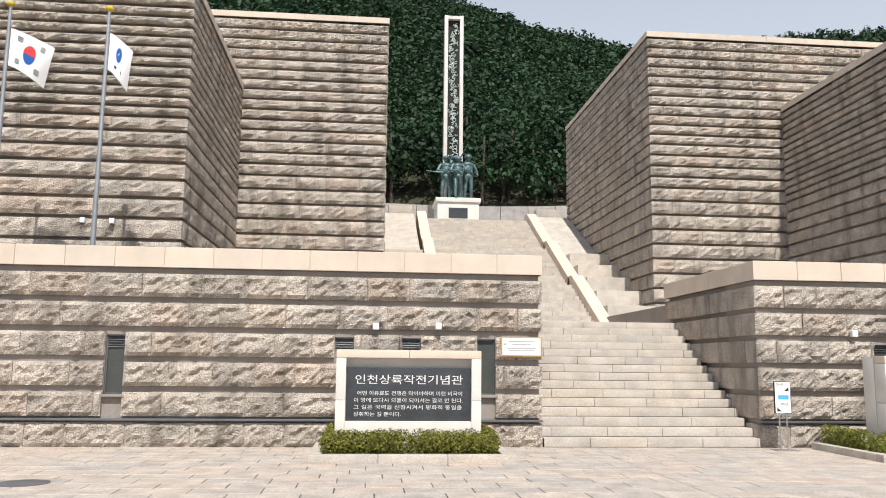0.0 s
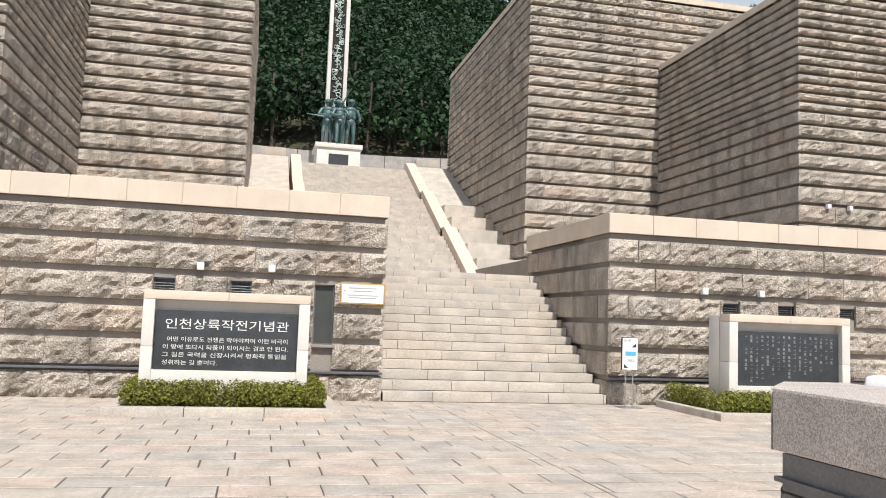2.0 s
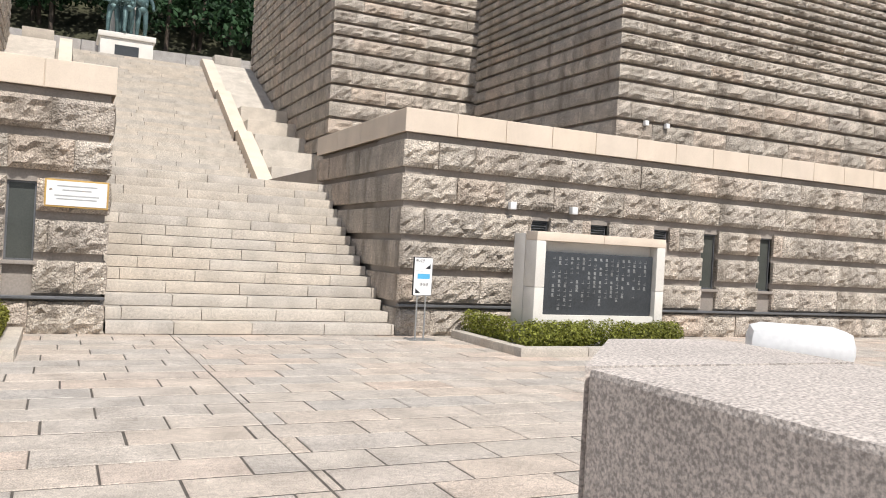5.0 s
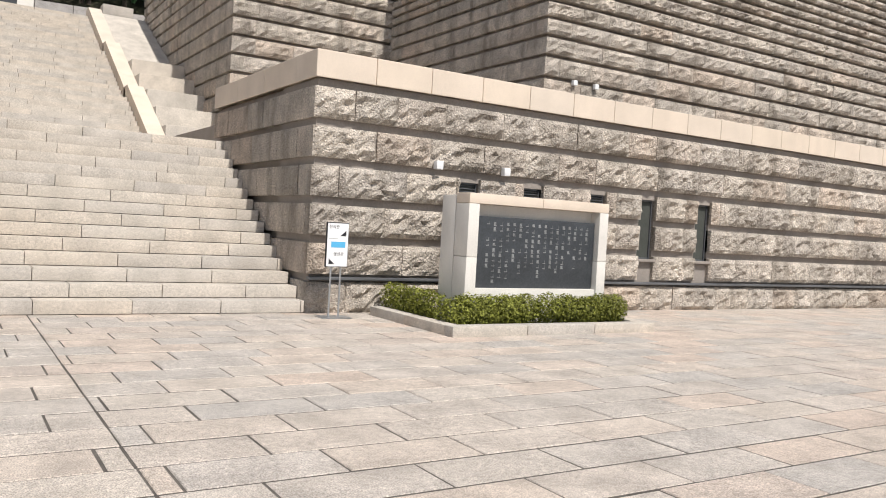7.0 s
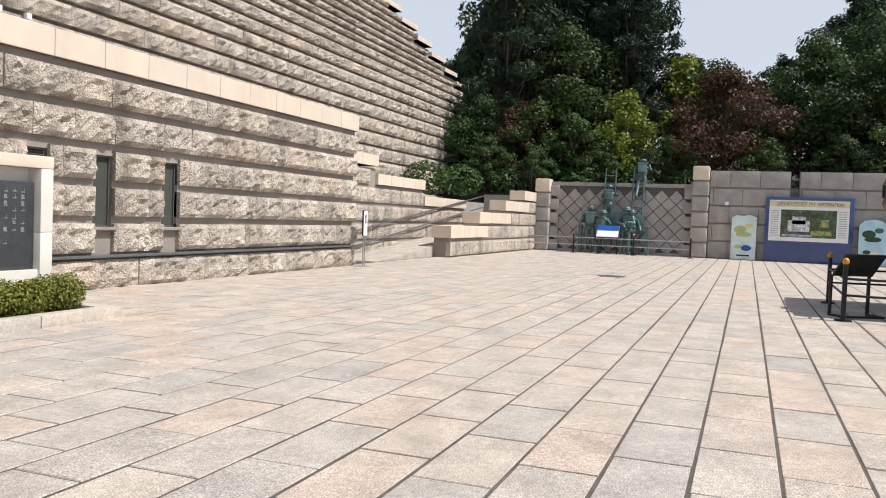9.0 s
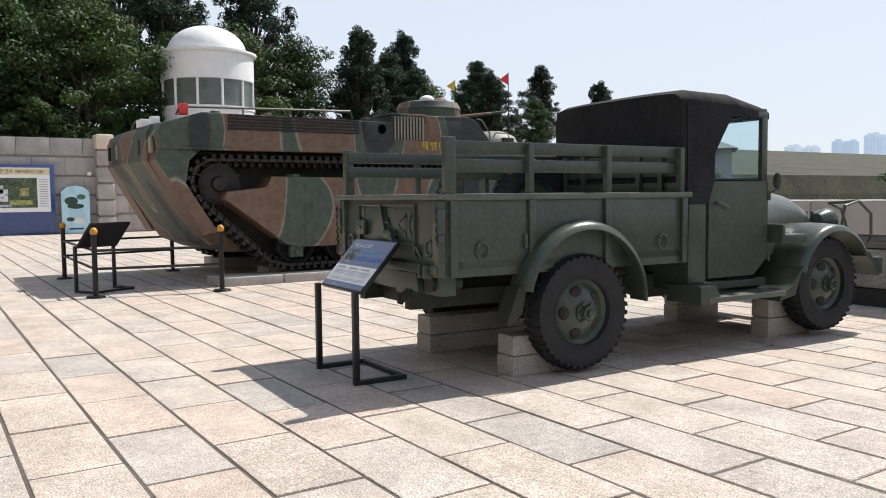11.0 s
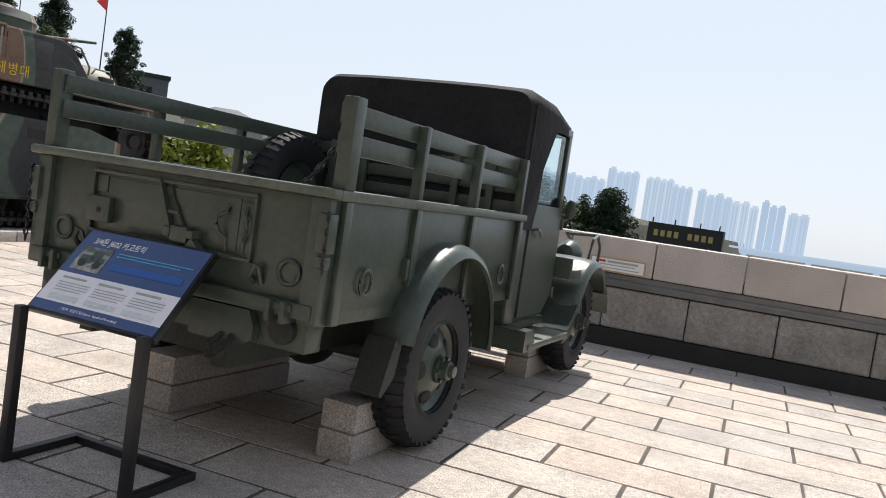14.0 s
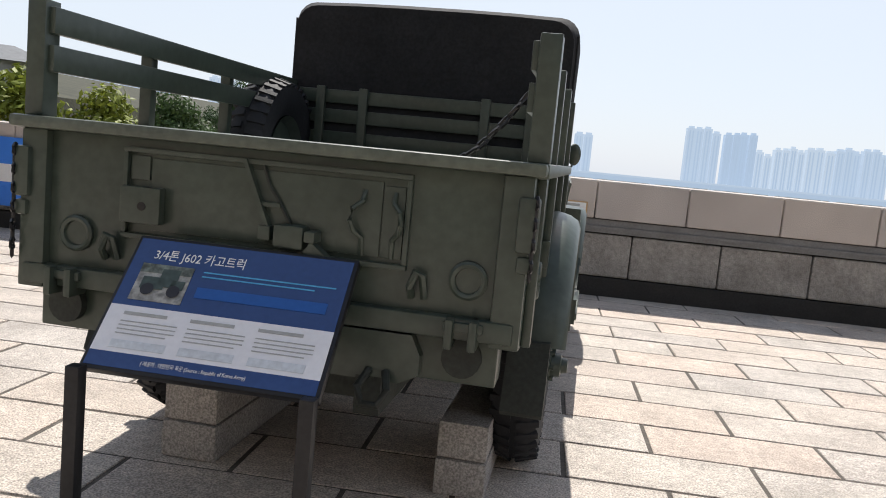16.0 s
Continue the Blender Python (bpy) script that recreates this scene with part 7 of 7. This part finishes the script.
for s in (-1, 1):
    part("leg", boxes((s * 0.4 - 0.02, s * 0.4 + 0.02, -0.1, -0.06, 0, 0.85)), IRON, st)

# handrails on the rising path
for k, (yy, z0, z1) in enumerate(((17.7, 0.55, 1.75), (17.7, 0.12, 1.28))):
    t = thing("handrail", "dark steel handrail rising along the path", "handrail", group="handrails")
    bm = bmesh.new()
    rod(bm, (24.6, yy, z0), (38.5, yy, z1 + 0.5), 0.028, None, 8)
    part("bar", bm, LEDGE, t)
    for q in range(6):
        p = q / 5
        bm = bmesh.new()
        rod(bm, (24.6 + 13.9 * p, yy, z0 + (z1 + 0.5 - z0) * p), (24.6 + 13.9 * p, yy + 0.12, z0 + (z1 + 0.5 - z0) * p - 0.05), 0.014, None, 6)
        part("bracket", bm, LEDGE, t)
fe = thing("iron_fence", "short dark iron fence at the head of the path", "fence")
for k in range(9):
    bm = bmesh.new()
    rod(bm, (WX + 0.1, 16.1 + 0.16 * k, 2.3), (WX + 0.1, 16.1 + 0.16 * k, 3.5), 0.012, None, 6)
    part("bar", bm, IRON, fe)
bm = bmesh.new()
rod(bm, (WX + 0.1, 16.0, 3.45), (WX + 0.1, 17.5, 3.45), 0.018, None, 6)
rod(bm, (WX - 0.1, 16.25, 0.2), (WX - 0.1, 16.25, 3.9), 0.04, None, 8)
part("rail", bm, IRON, fe)

# ---- round white lookout with a dome ----
DX, DY, DR = 43.6, -3.65, 2.0
dome = thing("domed_lookout", "round white lookout with a dome and a band of windows", "building", Matrix.Translation((DX, DY, 0)))
upright = Matrix.Rotation(radians(-90), 4, "Y")
bm = bmesh.new()
lathe(bm, [(DR, 0.0), (DR, 5.15)], upright, 48)
part("wall", bm, WHITE, dome)
bm = bmesh.new()
lathe(bm, [(DR - 0.02, 5.15), (DR + 0.04, 5.15), (DR + 0.04, 5.3), (DR - 0.02, 5.3)], upright, 48)
part("window_sill", bm, WHITE, dome)
bm = bmesh.new()
lathe(bm, [(DR - 0.05, 5.3), (DR - 0.05, 6.45)], upright, 48)
part("window", bm, mat("lookout_glass", (0.12, 0.14, 0.13), 0.08, vary=0.3, scale=1.0, bump=0), dome)
for k in range(12):
    a = 2 * math.pi * k / 12
    bm = bmesh.new()
    rod(bm, ((DR - 0.02) * math.cos(a), (DR - 0.02) * math.sin(a), 5.25), ((DR - 0.02) * math.cos(a), (DR - 0.02) * math.sin(a), 6.5), 0.06, None, 8)
    part("mullion", bm, WHITE, dome)
bm = bmesh.new()
lathe(bm, [(DR - 0.1, 6.42), (DR + 0.02, 6.45), (DR + 0.02, 7.55), (DR + 0.16, 7.62), (DR + 0.16, 7.72), (DR - 0.3, 7.76)], upright, 48)
part("upper_wall", bm, WHITE, dome)
bm = bmesh.new()
lathe(bm, [(1.72 * math.cos(a), 7.74 + 1.22 * math.sin(a)) for a in np.linspace(0, 1.57, 12)], upright, 40)
part("dome", bm, WHITE, dome)
bm = bmesh.new()
rod(bm, (0, 0, 8.9), (0, 0, 9.6), 0.02, None, 6)
part("finial", bm, STEEL, dome)

# ---- flags on their poles ----


def flag(x, y, z0, z1, w, h, zt, national):
    t = thing("flagpole", "tall steel flagpole with a hanging white national flag" if national else "tall steel flagpole with a hanging white flag", "flagpole", Matrix.Translation((x, y, 0)), "flagpoles")
    bm = bmesh.new()
    rod(bm, (0, 0, z0), (0, 0, z1), 0.06, 0.035, 12)
    part("pole", bm, STEEL, t)
    bm = bmesh.new()
    ball(bm, (0, 0, z1 + 0.05), (0.09, 0.09, 0.07), 10)
    part("finial", bm, YELLOW, t)

    def at(u, v, off=0.0):
        return (0.05 + w * u * (1 - 0.25 * v), 0.12 * math.sin(u * 5 + v * 2) * u + off, zt - h * v - 0.55 * h * u ** 1.3)
    nu, nv = 14, 10
    vs = [at(i / nu, j / nv, o) for o in (0, 0.006) for j in range(nv + 1) for i in range(nu + 1)]
    n1 = (nu + 1) * (nv + 1)
    fs = [tuple(q + o * n1 for q in (j * (nu + 1) + i, j * (nu + 1) + i + 1, (j + 1) * (nu + 1) + i + 1, (j + 1) * (nu + 1) + i)) for o in (0, 1) for j in range(nv) for i in range(nu)]
    c = part("cloth", mesh_from(vs, fs, "cloth", True), WHITE, t, "", False)

    def patch(name, shape, mt):
        me = mesh_from([at(u, v, -0.006) for u, v in shape], [tuple(range(len(shape)))], name)
        part(name, me, mt, c, "", False)
    arc = np.linspace(0, math.pi, 14)
    if national:
        patch("emblem_red", [(0.5 + 0.17 * math.cos(a), 0.5 - 0.25 * math.sin(a)) for a in arc], RED)
        patch("emblem_blue", [(0.5 + 0.17 * math.cos(a), 0.5 + 0.25 * math.sin(a)) for a in arc], BLUE)
        for u, v in ((0.22, 0.2), (0.78, 0.2), (0.22, 0.8), (0.78, 0.8)):
            for k in range(3):
                patch("trigram_bar", [(u - 0.06, v - 0.06 + 0.05 * k), (u + 0.06, v - 0.06 + 0.05 * k), (u + 0.06, v - 0.035 + 0.05 * k), (u - 0.06, v - 0.035 + 0.05 * k)], INK)
    else:
        patch("emblem", [(0.45 + 0.14 * math.cos(a), 0.42 + 0.2 * math.sin(a)) for a in np.linspace(0, 6.28, 20)], BLUE)
        patch("emblem_eye", [(0.47 + 0.06 * math.cos(a), 0.42 + 0.08 * math.sin(a)) for a in np.linspace(0, 6.28, 14)], WHITE)
        patch("text_bar", [(0.3, 0.75), (0.7, 0.75), (0.7, 0.83), (0.3, 0.83)], INK)


flag(-5.1, 18.2, 3.3, 9.25, 0.55, 0.85, 8.75, False)
flag(-7.2, 18.2, 3.3, 9.25, 1.0, 0.85, 8.75, True)

# ---- small things on the ground and parapet ----
for nm, x, y, rr in (("drain_cover", 25.4, 10.1, 0.36), ("manhole_cover", -3.57, 11.65, 0.33)):
    t = thing(nm, "round dark iron cover set flush in the paving", "cover", Matrix.Translation((x, y, 0)))
    bm = bmesh.new()
    lathe(bm, [(rr, -0.02), (rr, 0.006), (rr - 0.03, 0.009), (0, 0.009)], upright, 28)
    part("lid", bm, LEDGE, t)
pq = thing("notice_plate", "white notice plate with red and grey lettering on the parapet", "plaque", Matrix.Translation((11.4, -1.3, 0.885)))
part("border", boxes((-0.3, 0.3, 0.002, 0.014, -0.075, 0.075), bevel=0.003), mat("ochre_edge", (0.5, 0.32, 0.14), 0.5), pq)
part("plate", boxes((-0.285, 0.285, 0.013, 0.018, -0.062, 0.062)), WHITE, pq)
part("red_line", boxes((0.13, 0.23, 0.018, 0.02, 0.02, 0.045)), RED, pq)
part("title_line", boxes((-0.22, 0.11, 0.018, 0.02, 0.02, 0.045)), LETTER_DIM, pq)
part("grey_line", boxes((-0.19, 0.19, 0.018, 0.02, -0.008, 0.004)), LETTER_DIM, pq)
part("grey_line", boxes((-0.24, 0.24, 0.018, 0.02, -0.042, -0.032)), LETTER_DIM, pq)
bn = thing("banner", "blue and white striped banner hung on the parapet", "banner", Matrix.Translation((17.0, -1.28, 0.5)))
for k, (a, b, mt) in enumerate(((-0.24, 0.03, "s"), (0.03, 0.23, "w"), (0.23, 0.53, "s"))):
    part("stripe", boxes((-0.66, 0.66, 0.0 + 0.001 * k, 0.012 + 0.001 * k, a, b)), BRIGHTBLUE if mt == "s" else WHITE, bn)
cb = thing("white_cabinet", "white moulded cabinet with a rounded lid behind the parapet", "cabinet", pose(5.86, 6.05, 0, 0, 0, -44))
part("body", boxes((-0.155, 0.155, -0.14, 0.14, 0.0, 1.1), bevel=0.03), WHITE, cb)
part("lid", boxes((-0.165, 0.165, -0.15, 0.15, 1.105, 1.235), bevel=0.05), WHITE, cb)

# ---- paving, last ----
TL, TW = 0.87, 0.435
plaza = structure("floor_plaza", boxes((-16, 42.0, -8.0, 17.0, -0.2, -0.0045)), JOINT, "plaza paved with pale granite slabs in running bond", "paving")
slab = bm_mesh(boxes((0.011, TL - 0.011, 0.009, TW - 0.009, -0.1, 0), bevel=0.006), "paving_slab")
slab.materials.append(PAVER)
near, rest_v, rest_f = 0, [], []
rp = random.Random(21)
for j in range(-34, 22):
    y0 = 7.245 + j * TW
    if y0 > 16.15 or y0 < -7.6:
        continue
    shift = rp.uniform(-0.13, 0.13) if y0 > 8.5 else rp.uniform(-0.03, 0.03)
    for i in range(-26, 42):
        x0 = 10.03 + i * TL + (TL / 2 if j % 2 else 0) + shift
        if x0 < -15.5 or x0 > 41.6:
            continue
        dz, x1 = rp.uniform(-0.002, 0.003), x0 + TL
        if 9.4 < x0 < 14.6 and 0.8 < y0 < 11.6 and near < 300:
            ob = new("paving_slab", slab)
            ob.parent = plaza
            ob.location = (x0, y0, dz)
            near += 1
            continue
        cuts = [(x0, x1)]
        if x0 < 5.06 < x1 and y0 > 5.5:
            cuts = [(x0, 5.06), (5.06, x1)]
        for a, b in cuts:
            k, g, e = len(rest_v), rp.uniform(0.009, 0.014), rp.uniform(0.005, 0.009)
            if b - a < 0.03:
                continue
            lo = [(a + e, y0 + g), (b - e, y0 + g), (b - e, y0 + TW - g), (a + e, y0 + TW - g)]
            hi = [(a + e + 0.005, y0 + g + 0.005), (b - e - 0.005, y0 + g + 0.005), (b - e - 0.005, y0 + TW - g - 0.005), (a + e + 0.005, y0 + TW - g - 0.005)]
            rest_v += [(*p, -0.06) for p in lo] + [(*p, dz - 0.006) for p in lo] + [(*p, dz) for p in hi]
            for q in range(4):
                s = (q + 1) % 4
                rest_f += [(k + q, k + s, k + 4 + s, k + 4 + q), (k + 4 + q, k + 4 + s, k + 8 + s, k + 8 + q)]
            rest_f.append((k + 8, k + 9, k + 10, k + 11))
me = mesh_from(rest_v, rest_f, "paving_slabs")
me.materials.append(PAVER)
tagged(part("paving_slabs", me, None, plaza), kind="stuff")
